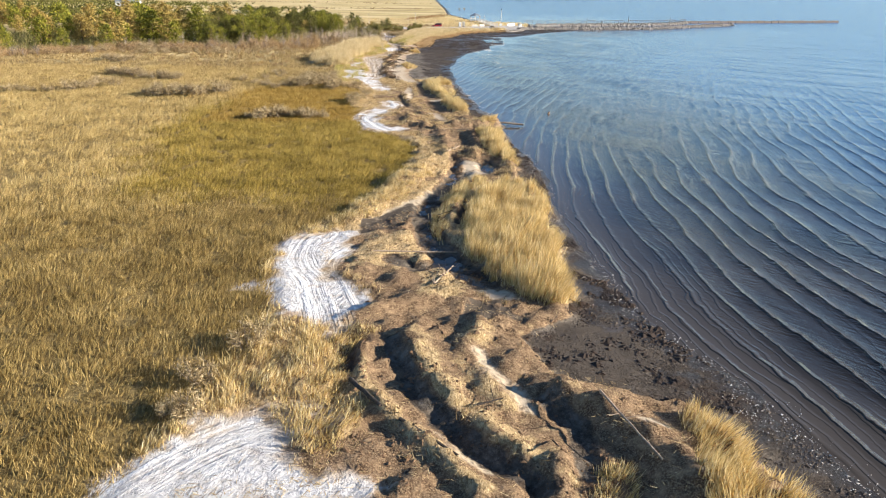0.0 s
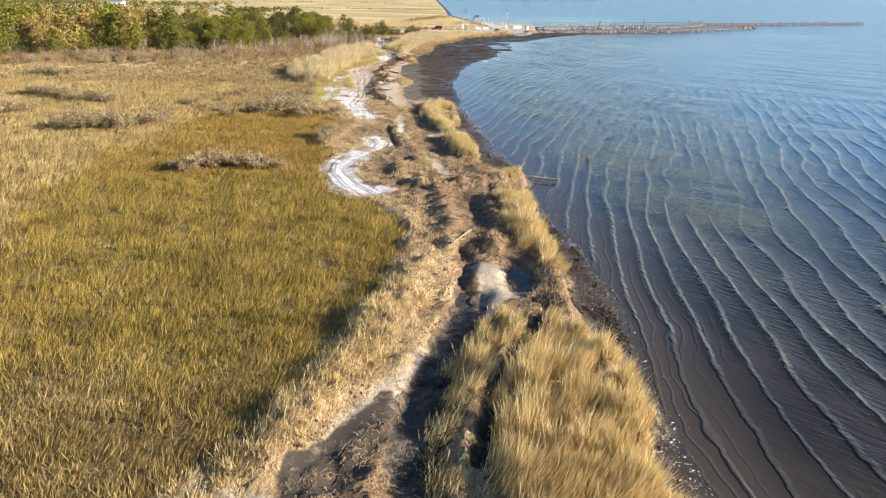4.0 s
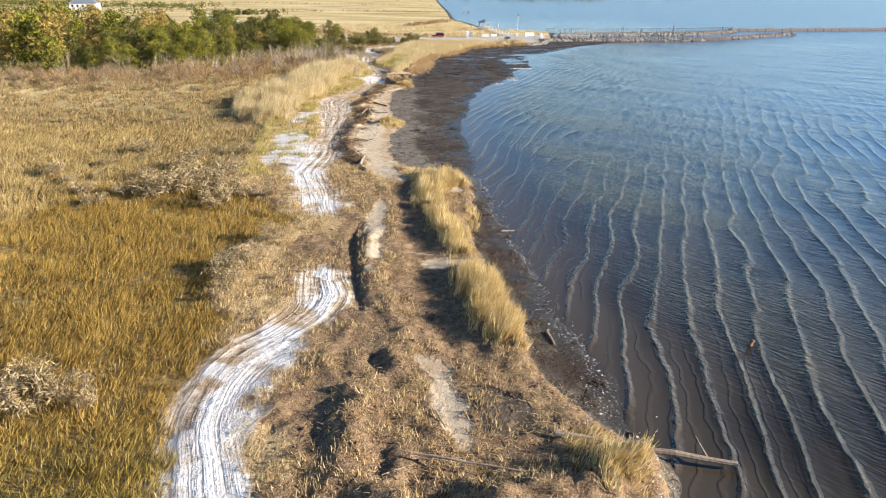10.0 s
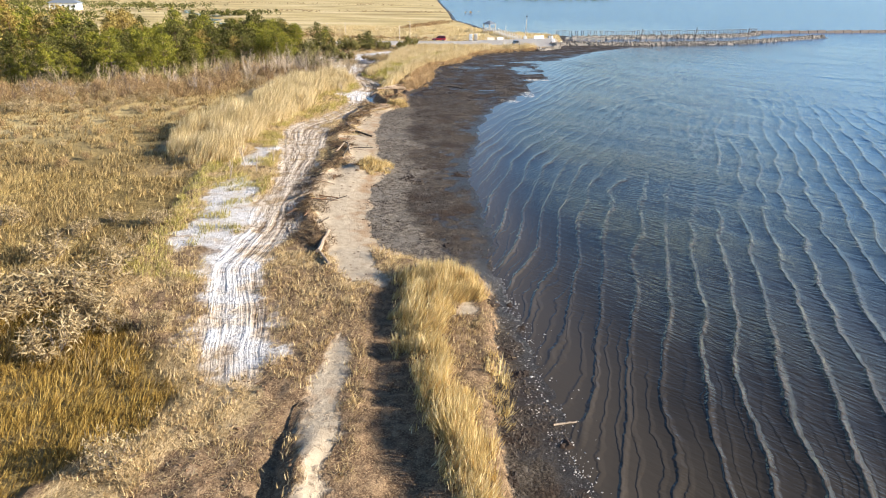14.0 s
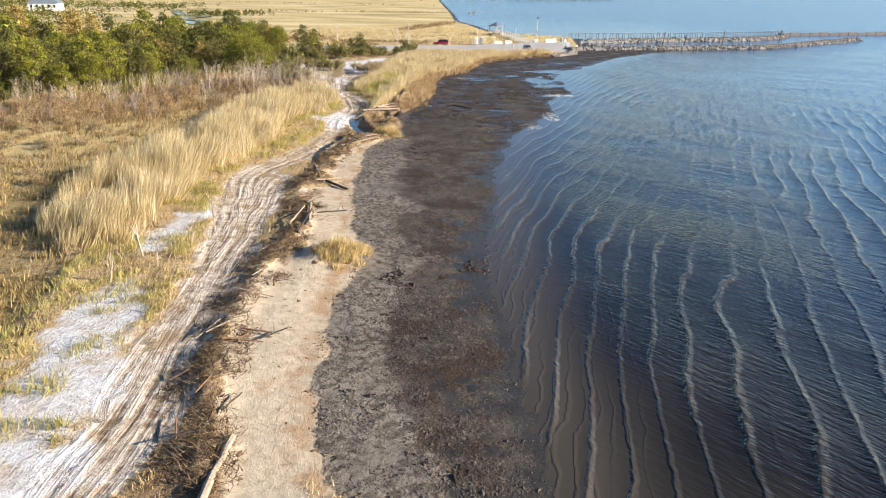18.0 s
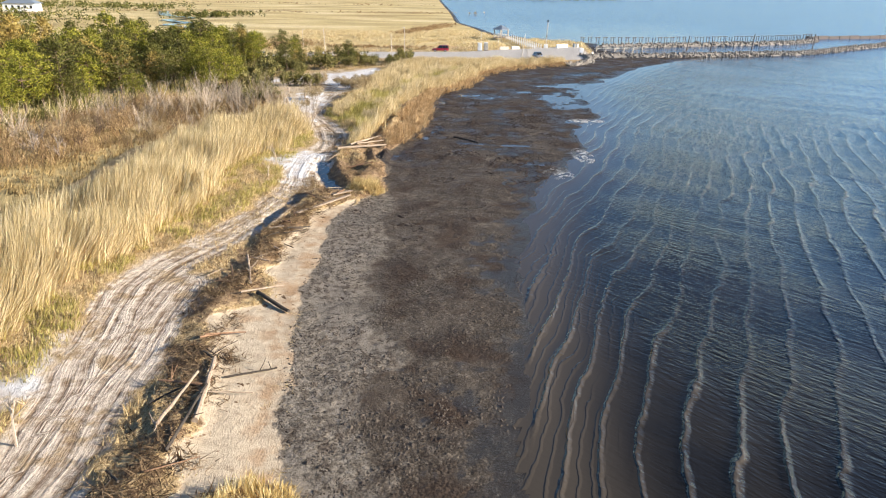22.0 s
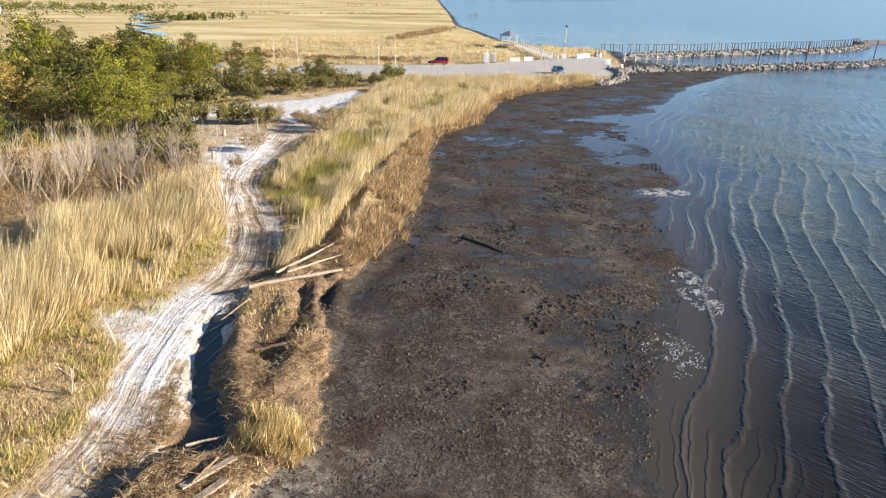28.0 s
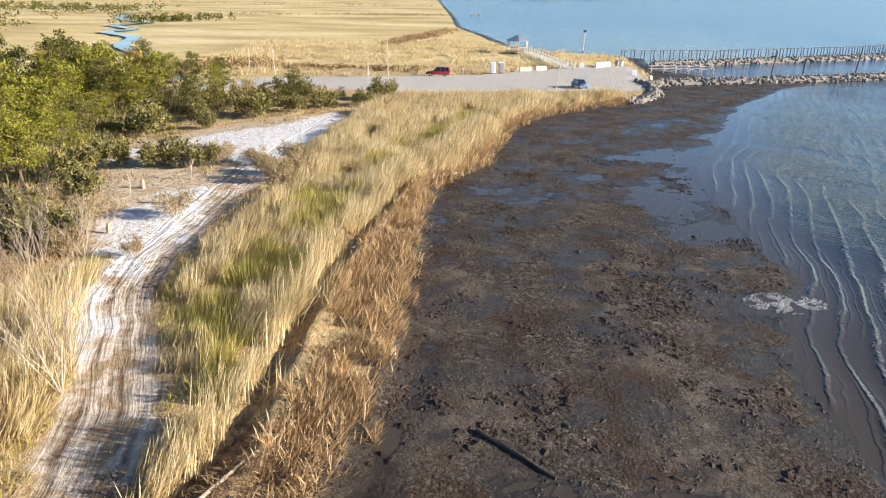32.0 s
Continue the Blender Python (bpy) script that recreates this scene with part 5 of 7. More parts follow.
blades("dune_grass", x[ok], y[ok], 0.9 * (0.5 + vnoise(x[ok] * 0.3, y[ok] * 0.3, 98)), 0.09, 0.35, 6, REED_TALL, "tall tan grass on the dune round the shelter", jitter=0.35, bend=(0.2, 0.0))
x, y = spread(-16, -8, 130, 193, 26)
ok = (line_dist(x, y, RIDGES[15][0])[0] + (fbm(x * 0.8, y * 0.8, 2, 34) - 0.5) * 2.4 < 1.05) & (vnoise(x * 0.9, y * 0.9, 35) > 0.3)
blades("wrack_sticks", x[ok], y[ok], 0.55, 0.045, 2.6, 4, WRACK_DARK, "dark tangled sticks and reed stalks of the wrack line", "wrack", bend=(0, 0), jitter=0.25, sink=-0.03, lying=0.5)
x, y = spread(-10.6, -6.6, 151.6, 155.6, 60)
ok = np.hypot((x + 8.8) / 1.7, (y - 153.5) / 1.3) + (fbm(x, y, 2, 37) - 0.5) * 0.8 < 0.9
blades("wrack_sticks", x[ok], y[ok], 0.5, 0.045, 2.6, 4, WRACK_BROWN, "brown root mat of the torn reed clump on the beach", "wrack", bend=(0, 0), jitter=0.2, sink=-0.03, lying=0.6)
x, y = spread(-14, -6, 176, 213, 26)
ok = (BANK(y) - x > 0.1) & (poly_mask(x, y, BEACH[:1], 0.3) < 0.3) & (vnoise(x * 0.7, y * 0.7, 36) > 0.46) & (line_dist(x, y, CHANNELS[12][0])[0] > 1.15)
blades("wrack_sticks", x[ok], y[ok], 0.5, 0.04, 2.6, 4, WRACK_BROWN, "reddish tangled reed stalks washed against the bank", "wrack", bend=(0, 0), jitter=0.2, sink=-0.03, lying=0.5)

# ---- trees and shrubs ----
TREE_RNG = random.Random(5)


def clump_tris(centres, radius, count, size, rng, flat=0.6, thin=0.4):
    """Small leaf slivers scattered round the centres: arrays of verts and faces."""
    c = np.repeat(np.asarray(centres, float), count, 0)
    r = np.repeat(np.asarray(radius, float), count)
    m = len(c)
    d = rng.normal(0, 1, (m, 3))
    d /= np.linalg.norm(d, axis=1)[:, None]
    p = c + d * (r * rng.uniform(0.35, 1.0, m) ** 0.6)[:, None] * np.array([1, 1, flat])
    a = rng.normal(0, 1, (m, 3)) + d * 0.9 + np.array([0, 0, 0.35])
    a /= np.linalg.norm(a, axis=1)[:, None]
    b = np.cross(a, rng.normal(0, 1, (m, 3)))
    b /= np.linalg.norm(b, axis=1)[:, None]
    s = size * rng.uniform(0.6, 1.4, m)[:, None]
    v = np.stack([p - b * s * thin, p + b * s * thin, p + a * s * 1.3], 1).reshape(-1, 3)
    return v, np.arange(3 * m).reshape(m, 3)


def limb_tree(bm, rng, start, way, length, radius, depth, tips, spread_by=0.55, droop=0.0, sides=4, twigs=3):
    """A branching limb; the ends are added to tips."""
    end = start + way * length
    rod(bm, start, end, radius, radius * 0.62, sides)
    tips.append(end.copy())
    if depth == 0:
        return
    for _ in range(twigs if depth > 1 else twigs - 1):
        t = rng.uniform(0.35, 1.0)
        q = Vector((rng.gauss(0, spread_by), rng.gauss(0, spread_by), rng.gauss(0.1 - droop, spread_by * 0.6)))
        limb_tree(bm, rng, start.lerp(end, t), (way + q).normalized(), length * rng.uniform(0.5, 0.8), radius * 0.55, depth - 1, tips, spread_by, droop, 3, twigs)


def pine(seed, tall, wide, leaf, label, name="pine_tree", category="pine tree", count=26, size=0.3, low=0.3):
    rng, nrng = random.Random(seed), np.random.default_rng(seed)
    root = tagged(new(name), label, category, "trees of the shore wood")
    bm = bmesh.new()
    lean_v = Vector((rng.uniform(-0.06, 0.06), rng.uniform(-0.06, 0.06), 1)).normalized()
    rod(bm, (0, 0, -0.3), lean_v * tall * 0.93, 0.16, 0.04, 6, 3, 0.06, rng)
    centres, radii = [], []
    n = int(tall * 4.2)
    for i in range(n):
        f = low + (1 - low) * (i + rng.random()) / n
        a = i * 2.4 + rng.uniform(-0.5, 0.5)
        reach = wide * (math.sin(math.pi * min(1, (f - low) / (1 - low) * 0.8 + 0.2)) ** 0.7) * rng.uniform(0.55, 1.1)
        p0 = lean_v * tall * (f - 0.05)
        p1 = p0 + Vector((math.cos(a) * reach, math.sin(a) * reach, reach * rng.uniform(-0.05, 0.4)))
        if reach > 0.3:
            rod(bm, p0, p1, 0.05, 0.015, 3)
        for t in ((0.45, 0.72, 1.0) if reach > 1.3 else (0.55, 1.0) if reach > 0.8 else (1.0,)):
            centres.append(tuple(p0.lerp(p1, t) + Vector((rng.gauss(0, 0.15), rng.gauss(0, 0.15), rng.gauss(0.1, 0.15)))))
            radii.append(rng.uniform(0.32, 0.78) * (0.6 + 0.2 * wide))
    part("trunk", bm, BARK_BROWN, root, "brown scaly trunk and limbs")
    v, f = clump_tris(centres, radii, int(count * 1.5), size, nrng, 0.55, 0.28)
    mesh_from("crown", v, f, leaf, root)
    return root


def bare_tree(seed, tall, mat, label, name="bare_tree", category="bare tree", stems=1, depth=4, twigs=3, group="bare trees by the thicket", thick=0.075, spread_by=0.5):
    rng = random.Random(seed)
    root = tagged(new(name), label, category, group)
    for k in range(stems):
        bm = bmesh.new()
        tips = []
        w = Vector((rng.gauss(0, 0.2 if stems == 1 else 0.4), rng.gauss(0, 0.2 if stems == 1 else 0.4), 1)).normalized()
        limb_tree(bm, rng, Vector((0, 0, -0.15)), w, tall * rng.uniform(0.4, 0.5), thick, depth, tips, spread_by, -0.25, 5, twigs)
        part("stem", bm, mat, root)
    return root


def shrub(seed, tall, wide, leaf, bark, label, name="shrub", category="shrub", group="shrubs of the marsh", stems=7, per=15, size=0.2, fill=0.36, thin=0.13):
    rng, nrng = random.Random(seed), np.random.default_rng(seed)
    root = tagged(new(name), label, category, group)
    bm = bmesh.new()
    tips = []
    for k in range(stems):
        a = 2 * math.pi * k / stems + rng.uniform(-0.4, 0.4)
        w = Vector((math.cos(a) * wide * 0.5, math.sin(a) * wide * 0.5, tall * rng.uniform(0.55, 0.9)))
        limb_tree(bm, rng, Vector((math.cos(a) * 0.1, math.sin(a) * 0.1, -0.1)), w.normalized(), w.length * 0.62, 0.028, 2, tips, 0.45, -0.2, 3, 3)
    part("stem", bm, bark, root)
    tips = [tuple(q) for q in tips if q.z > 0.15 * tall]
    v, f = clump_tris(tips, [fill * rng.uniform(0.6, 1.2) for _ in tips], per, size, nrng, 0.8, thin)
    mesh_from("foliage", v, f, leaf, root)
    return root


def at_ground(x, y):
    return float(height(np.array([x]), np.array([y]))[0])


def plant(protos, spots, lo, hi, rng, sink=0.05):
    """Each prototype is used once itself, then copied to the other spots."""
    for i, (x, y) in enumerate(spots):
        s = rng.uniform(lo, hi)
        m = Matrix.Translation((x, y, at_ground(x, y) - sink)) @ Matrix.Rotation(rng.uniform(0, 6.28), 4, "Z") @ Matrix.Diagonal((s * rng.uniform(0.88, 1.12), s * rng.uniform(0.88, 1.12), s, 1))
        ob = protos[i % len(protos)]
        if i < len(protos):
            ob.matrix_basis = m
        else:
            copy_thing(ob, m)


def fill_spots(pts, gap, n, rng, keep=lambda x, y: True):
    """Spots inside a polygon, no two nearer than gap."""
    a = np.array(pts)
    out = []
    for _ in range(n * 30):
        x, y = rng.uniform(a[:, 0].min(), a[:, 0].max()), rng.uniform(a[:, 1].min(), a[:, 1].max())
        if float(inside(np.array([x]), np.array([y]), pts)[0]) > 0 and keep(x, y) and all((x - u) ** 2 + (y - w) ** 2 > gap * gap for u, w in out):
            out.append((x, y))
            if len(out) == n:
                break
    return out


WOOD = [(-66, 209), (-54, 215), (-48, 227), (-45, 240), (-37.5, 247), (-38, 262), (-43, 270), (-37, 284), (-36, 301), (-60, 313), (-100, 330), (-175, 345), (-195, 260), (-135, 214), (-100, 206)]
EDGE_PINES = [pine(21 + i, 7.0 + 0.6 * (i % 3), 2.5 + 0.3 * (i % 2), (NEEDLES, NEEDLES_OLIVE, NEEDLES)[i % 3], "sunlit yellow-green pine at the edge of the clearing", count=38, size=0.17, low=0.3) for i in range(5)]
PINES = [pine(31 + i, 8.2 + 0.7 * (i % 4), 3.1 + 0.4 * (i % 3), (LEAF_RUST if i == 5 else NEEDLES) if i % 3 else NEEDLES_OLIVE, "sunlit green pine in the shore wood" if i % 3 else "dark olive cedar in the shore wood", count=14 + 3 * (i % 2), size=0.31, low=0.22) for i in range(7)]
FAR_PINES = [pine(41 + i, 9.0 + 0.6 * i, 3.3, (NEEDLES, NEEDLES_OLIVE, NEEDLES, LEAF_RUST)[i], "sunlit olive pine deep in the shore wood", count=9, size=0.48, low=0.18) for i in range(4)]
near_spots = fill_spots([(-66, 209), (-54, 215), (-48, 227), (-45, 240), (-37.5, 247), (-38, 262), (-43, 270), (-37, 284), (-36, 301), (-60, 313), (-76, 305), (-76, 204)], 2.9, 128, TREE_RNG)
far_spots = fill_spots([(-76, 200), (-76, 318), (-130, 336), (-200, 350), (-235, 260), (-215, 160), (-135, 160), (-112, 174), (-92, 192)], 4.9, 200, TREE_RNG)
near_spots = [(-36.8, 246.5), (-39.5, 249), (-38, 243.5)] + near_spots
depth_in = inside(np.array([q[0] for q in near_spots]), np.array([q[1] for q in near_spots]), WOOD)
plant(EDGE_PINES, [q for q, d in zip(near_spots, depth_in) if d < 6.5], 0.7, 1.12, TREE_RNG)
plant(PINES, [q for q, d in zip(near_spots, depth_in) if d >= 6.5], 0.66, 1.1, TREE_RNG)
plant(FAR_PINES, far_spots, 0.62, 1.12, TREE_RNG)
OAKS = [pine(51 + i, 5.2, 2.0, (LEAF_RUST, LEAF_MYRTLE, NEEDLES_OLIVE)[i], ("rust and yellow leaved tree at the wood's edge", "grey-green evergreen tree at the wood's edge", "olive evergreen tree at the wood's edge")[i],
             "broadleaf_tree", "tree", 15, 0.24, 0.15) for i in range(3)]
edge_spots = fill_spots([(-70, 203), (-52, 211), (-45, 224), (-42, 240), (-34, 246), (-35, 266), (-40, 268), (-44, 246), (-52, 228), (-60, 217), (-90, 206), (-135, 166), (-128, 154), (-100, 178)], 4.0, 40, TREE_RNG)
edge_spots += fill_spots([(-50, 284), (-32, 286), (-18, 291), (-18, 297), (-34, 299), (-50, 301)], 1.7, 44, TREE_RNG)
plant(OAKS, edge_spots, 0.38, 0.85, TREE_RNG)

BARE = [bare_tree(71 + i, 6.0, BARK_PALE if i % 2 else BARK_TAN, "bare pale many-stemmed tree beside the thicket", stems=5, depth=3, thick=0.036, spread_by=0.34) for i in range(4)]
bare_spots = [(-31.4, 219.5), (-27.8, 222), (-35, 230), (-25.4, 228), (-29, 226), (-33, 225), (-23.6, 225), (-26.6, 231), (-38, 222), (-41, 229), (-37, 236), (-32, 234), (-18.4, 218.4), (-18.0, 216.9), (-47, 216), (-52, 207), (-64, 203), (-76, 204), (-43, 222), (-30, 229)]
bare_spots += [(-27, 225), (-31.6, 223), (-34.6, 221), (-36.4, 226), (-28.6, 234), (-33.6, 229), (-39.6, 225), (-24.6, 232), (-45, 219), (-49, 211), (-41, 215), (-37, 214), (-58, 205)]
plant(BARE, bare_spots, 0.75, 1.15, TREE_RNG)


def sapling(seed, tall, mat, label):
    """A dead sapling: a trunk and each branch as parts of their own."""
    rng = random.Random(seed)
    root = tagged(new("dead_sapling"), label, "dead sapling", "dead saplings")

    def limb(name, start, way, length, radius, depth):
        end = start + way * length
        bm = bmesh.new()
        rod(bm, start, end, radius, radius * 0.62, 5)
        part(name, bm, mat, root)
        for _ in range(depth + 1 if depth else 0):
            q = Vector((rng.gauss(0, 0.4), rng.gauss(0, 0.4), rng.gauss(0.35, 0.24)))
            limb("branch", start.lerp(end, rng.uniform(0.35, 1.0)), (way + q).normalized(), length * rng.uniform(0.5, 0.8), radius * 0.55, depth - 1)

    limb("trunk", Vector((0, 0, -0.15)), Vector((rng.gauss(0, 0.2), rng.gauss(0, 0.2), 1)).normalized(), tall * 0.46, 0.045, 2)
    return root


SAPLINGS = [sapling(81 + i, 2.4, BARK_PALE, "small dead white sapling standing in the sand") for i in range(2)]
plant(SAPLINGS, [(-18.6, 151.2), (-18.0, 155.4), (-17.2, 157.4), (-20.4, 149), (-20, 152.6), (-17.4, 194.6), (-17.6, 199.0), (-24.5, 250), (-27.5, 245)], 0.9, 1.25, TREE_RNG)
BRUSH = [bare_tree(91 + i, 3.0, BARK_BROWN if i % 2 else BARK_GREY, "leafless brown thicket bush", "thicket_bush", "bush", 5, 2, 3, "thicket before the wood", 0.03, 0.6) for i in range(4)]
THICKET = [(-122, 150), (-98, 170), (-82, 184), (-56, 191), (-40, 200), (-34, 208), (-31, 217), (-26, 225), (-25, 233), (-30, 240), (-40, 238), (-47, 222), (-62, 206), (-84, 200), (-118, 168)]
plant(BRUSH, fill_spots(THICKET, 2.2, 130, TREE_RNG), 0.7, 1.25, TREE_RNG)
TWIGGY = [shrub(131 + i, 2.1, 2.2, (LEAF_DRY_BROWN, LEAF_DRY_BROWN, LEAF_DRY)[i], BARK_BROWN, "bushy brown thicket shrub before the wood", "thicket_shrub", "shrub", "thicket before the wood", 6, 14, 0.34, 0.55, 0.05) for i in range(3)]
plant(TWIGGY, fill_spots(THICKET, 2.6, 120, TREE_RNG), 0.7, 1.3, TREE_RNG)
low_spots = fill_spots([(-84, 172), (-60, 152), (-36, 150), (-34, 176), (-36, 198), (-56, 192)], 3.2, 60, TREE_RNG)
for x, y in low_spots:
    s = TREE_RNG.uniform(0.35, 0.6)
    copy_thing(TWIGGY[TREE_RNG.randrange(3)], Matrix.Translation((x, y, at_ground(x, y) - 0.05)) @ Matrix.Rotation(TREE_RNG.uniform(0, 6.28), 4, "Z") @ Matrix.Diagonal((s, s, s, 1)))
SHRUBS = [shrub(101 + i, 1.45, 1.8, LEAF_DRY, BARK_GREY, "grey-tan seed-topped marsh shrub", per=11) for i in range(4)]
shrub_spots = [(-24, 88.4), (-22.3, 90), (-20.3, 90.2), (-18, 90), (-15.9, 90.1), (-21.2, 91.4), (-23, 91), (-19, 91.6), (-13.4, 102), (-13.4, 107.6), (-12.8, 105.6), (-40.5, 111.6), (-37, 114.6), (-46, 111.2), (-43, 113), (-13.6, 105),
               (-12.6, 110), (-13.4, 103.7), (-14.1, 103.3), (-18.9, 120.5), (-19.4, 123), (-13.8, 104.5), (-13.4, 100.6)]
shrub_spots += [(-18.8, 121.4), (-21.7, 123.4), (-17.5, 120.4), (-15.3, 120.3), (-10.5, 25.4), (-9.1, 28.4), (-10.8, 22.9), (-10.1, 22.9), (-52.3, 129.5), (-44.8, 115), (-48, 116), (-25.7, 89.5), (-56, 118), (-60, 121),
                (-31, 122), (-34, 124), (-28, 126), (-37, 127), (-24, 127), (-22.6, 131), (-26, 134), (-50, 131)]
shrub_spots += fill_spots([(-84, 178), (-40, 182), (-36, 198), (-56, 193), (-84, 190)], 2.4, 46, TREE_RNG)
shrub_spots += fill_spots([(-34, 118), (-17, 116), (-20, 138), (-34, 136)], 2.2, 16, TREE_RNG)
row_spots = []
for row in ([(-46.2, 108.8), (-42.5, 107.5), (-39.5, 109.3), (-33.3, 113.2)], [(-64, 134.8), (-60, 133.2), (-52.9, 127.6), (-46.8, 128.2)], [(-79, 164), (-73, 158.7), (-71.9, 163.4)],
            [(-24.6, 121.5), (-22.6, 123.8), (-20, 126.2)], [(-70, 112), (-63.3, 111), (-57.4, 114.8)], [(-24.5, 89.6), (-20, 90.4), (-15.6, 90.4)]):
    for (ax, ay), (bx, by) in zip(row[:-1], row[1:]):
        row_spots += [(ax + (bx - ax) * t + TREE_RNG.gauss(0, 0.5), ay + (by - ay) * t + TREE_RNG.gauss(0, 0.5)) for t in (0, 0.3, 0.65)]
plant(SHRUBS, shrub_spots, 0.6, 1.15, TREE_RNG)
for x, y in row_spots:
    s = TREE_RNG.uniform(0.9, 1.35)
    copy_thing(SHRUBS[TREE_RNG.randrange(4)], Matrix.Translation((x, y, at_ground(x, y) - 0.05)) @ Matrix.Rotation(TREE_RNG.uniform(0, 6.28), 4, "Z") @ Matrix.Diagonal((s * 1.25, s * 1.25, s, 1)))
MYRTLES = [shrub(111 + i, 1.9, 2.0, LEAF_MYRTLE, BARK_GREY, "dark green rounded evergreen bush by the sand track", "evergreen_bush", "bush", "evergreen bushes round the clearing", 8, 30, 0.15, 0.42, 0.35) for i in range(3)]
far_edge = [pine(61 + i, 4.6 + 0.5 * i, 2.2, (NEEDLES_OLIVE, LEAF_RUST, NEEDLES_OLIVE)[i], "dark olive cedar between the sand and the parking lot", "cedar_tree", "cedar tree", 24, 0.2, 0.15) for i in range(3)]
plant(far_edge, [(-32.7, 283.5), (-29.9, 287.8), (-35.3, 281.4), (-31, 285.6), (-34, 286), (-25.8, 288.4), (-36.6, 284.6), (-28, 290), (-23.6, 289.4)], 0.7, 1.15, TREE_RNG)
myrtle_spots = [(-27.4, 234), (-29.4, 233.4), (-31.5, 238), (-28.5, 254.6), (-24.8, 254.8), (-40, 269), (-36.3, 269.6), (-35.7, 283), (-33, 254), (-31, 244), (-34, 250), (-30.5, 272), (-27, 280), (-22.5, 284), (-33, 278), (-19.6, 288),
                (-14.5, 290), (-12, 296), (-24, 294), (-45, 288), (-30, 292)]
plant(MYRTLES, myrtle_spots, 0.85, 1.4, TREE_RNG)
plant([shrub(121 + i, 2.3, 1.8, LEAF_DRY, BARK_GREY, "tan leafless bush at the edge of the sand", "tan_bush", "bush", "tan bushes by the sand", 7, 18, 0.3, 0.4, 0.08) for i in range(2)],
      [(-18.9, 252.8), (-23.8, 255.3), (-26.6, 255.1), (-16.0, 252.0), (-20.6, 256.2), (-17.4, 257.6), (-19.7, 254.8), (-16.8, 249.6), (-18.2, 252), (-16.2, 256), (-23.6, 257), (-22, 240), (-27.5, 239), (-25.8, 232), (-29, 241), (-28, 228), (-21.5, 232)], 0.7, 1.05, TREE_RNG)
# far hammocks and hedges over the marsh
fr = np.random.default_rng(77)


def far_growth(name, belts, leaf, size, count, mat, label, category):
    cs, rs = [], []
    for ax, ay, bx, by, n, deep_by, tall in belts:
        t = fr.uniform(0, 1, n)
        t = np.where(vnoise(t * 14, t * 0, 5) > 0.35, t, fr.uniform(0, 1, n))
        cs.append(np.stack([ax + (bx - ax) * t + fr.normal(0, deep_by * 0.4, n), ay + (by - ay) * t + fr.normal(0, deep_by, n), tall * fr.uniform(0.15, 0.75, n)], -1))
        rs.append(np.full(n, tall * 0.42))
    v, f = clump_tris(np.concatenate(cs), np.concatenate(rs), count, size, fr)
    mesh_from(name, v, f, mat, None, False, label, "stuff", category)


far_growth("distant_woods", [(-420, 660, -190, 640, 700, 30, 5.0), (-700, 1100, 300, 1500, 900, 60, 6.0), (-320, 470, -170, 420, 700, 26, 6.5), (-150, 520, -110, 545, 110, 8, 3.4)],
           None, 0.8, 15, NEEDLES_OLIVE, "far dark hammocks across the marsh", "woods")
far_growth("distant_hedges", [(-240, 600, 20, 640, 160, 5, 1.6), (-20, 400, -2, 470, 260, 5, 1.6), (-400, 900, -20, 860, 200, 6, 1.8), (-60, 343, -8, 338, 330, 2.0, 0.7), (-60, 330, -40, 345, 120, 5, 2.0)],
           None, 0.3, 26, LEAF_DRY_BROWN, "brown scrub along the ditches of the marsh", "scrub")

# ---- driftwood ----


def log_thing(a, b, r, mat, label, za=0.0, zb=0.0, name="log", category="driftwood", roots=0, branch=0, seed=1):
    rng = random.Random(seed)
    p0 = Vector((a[0], a[1], at_ground(*a) + r * 0.6 + za))
    p1 = Vector((b[0], b[1], at_ground(*b) + r * 0.6 + zb))
    root = tagged(new(name), label, category, "driftwood on the shore")
    root.location = p0
    bm = bmesh.new()
    r *= 0.8
    rod(bm, (0, 0, 0), p1 - p0, r, r * 0.72, 8, 6, r * 0.3, rng)
    part("trunk", bm, mat, root)
    for k in range(branch):
        bm = bmesh.new()
        q = (p1 - p0) * rng.uniform(0.3, 0.9)
        rod(bm, q, q + Vector((rng.gauss(0, 0.5), rng.gauss(0, 0.5), rng.uniform(0.1, 0.5))), r * 0.4, r * 0.12, 5, 2, 0.03, rng)
        part("branch", bm, mat, root)
    for k in range(roots):
        bm = bmesh.new()
        rod(bm, (0, 0, 0), Vector((rng.gauss(0, 0.45), rng.gauss(0, 0.45), rng.uniform(0, 0.5))), r * 0.5, r * 0.1, 5, 2, 0.04, rng)
        part("root", bm, mat, root)
    return root


def plank_thing(a, b, w, th, mat, label, lift=0.02):
    p0, p1 = Vector((*a, at_ground(*a) + lift)), Vector((*b, at_ground(*b) + lift))
    d = p1 - p0
    bm = bmesh.new()
    box(bm, 0, -w / 2, 0, d.length, w / 2, th, 0.012)
    me = bpy.data.meshes.new("plank")
    bm.to_mesh(me)
    bm.free()
    me.materials.append(mat)
    ob = tagged(new("plank", me), label, "plank", "driftwood on the shore")
    ob.matrix_basis = Matrix.Translation(p0) @ d.to_track_quat("X", "Z").to_matrix().to_4x4()
    return ob


log_thing((3.4, 88.2), (10.0, 86.9), 0.17, DRIFTWOOD, "long bleached log reaching from the bank into the water", 0.1, 0.28, branch=1, seed=2)
log_thing((4.4, 97.6), (4.6, 96.2), 0.09, DRIFTWOOD, "short pale log on the mud", seed=3)
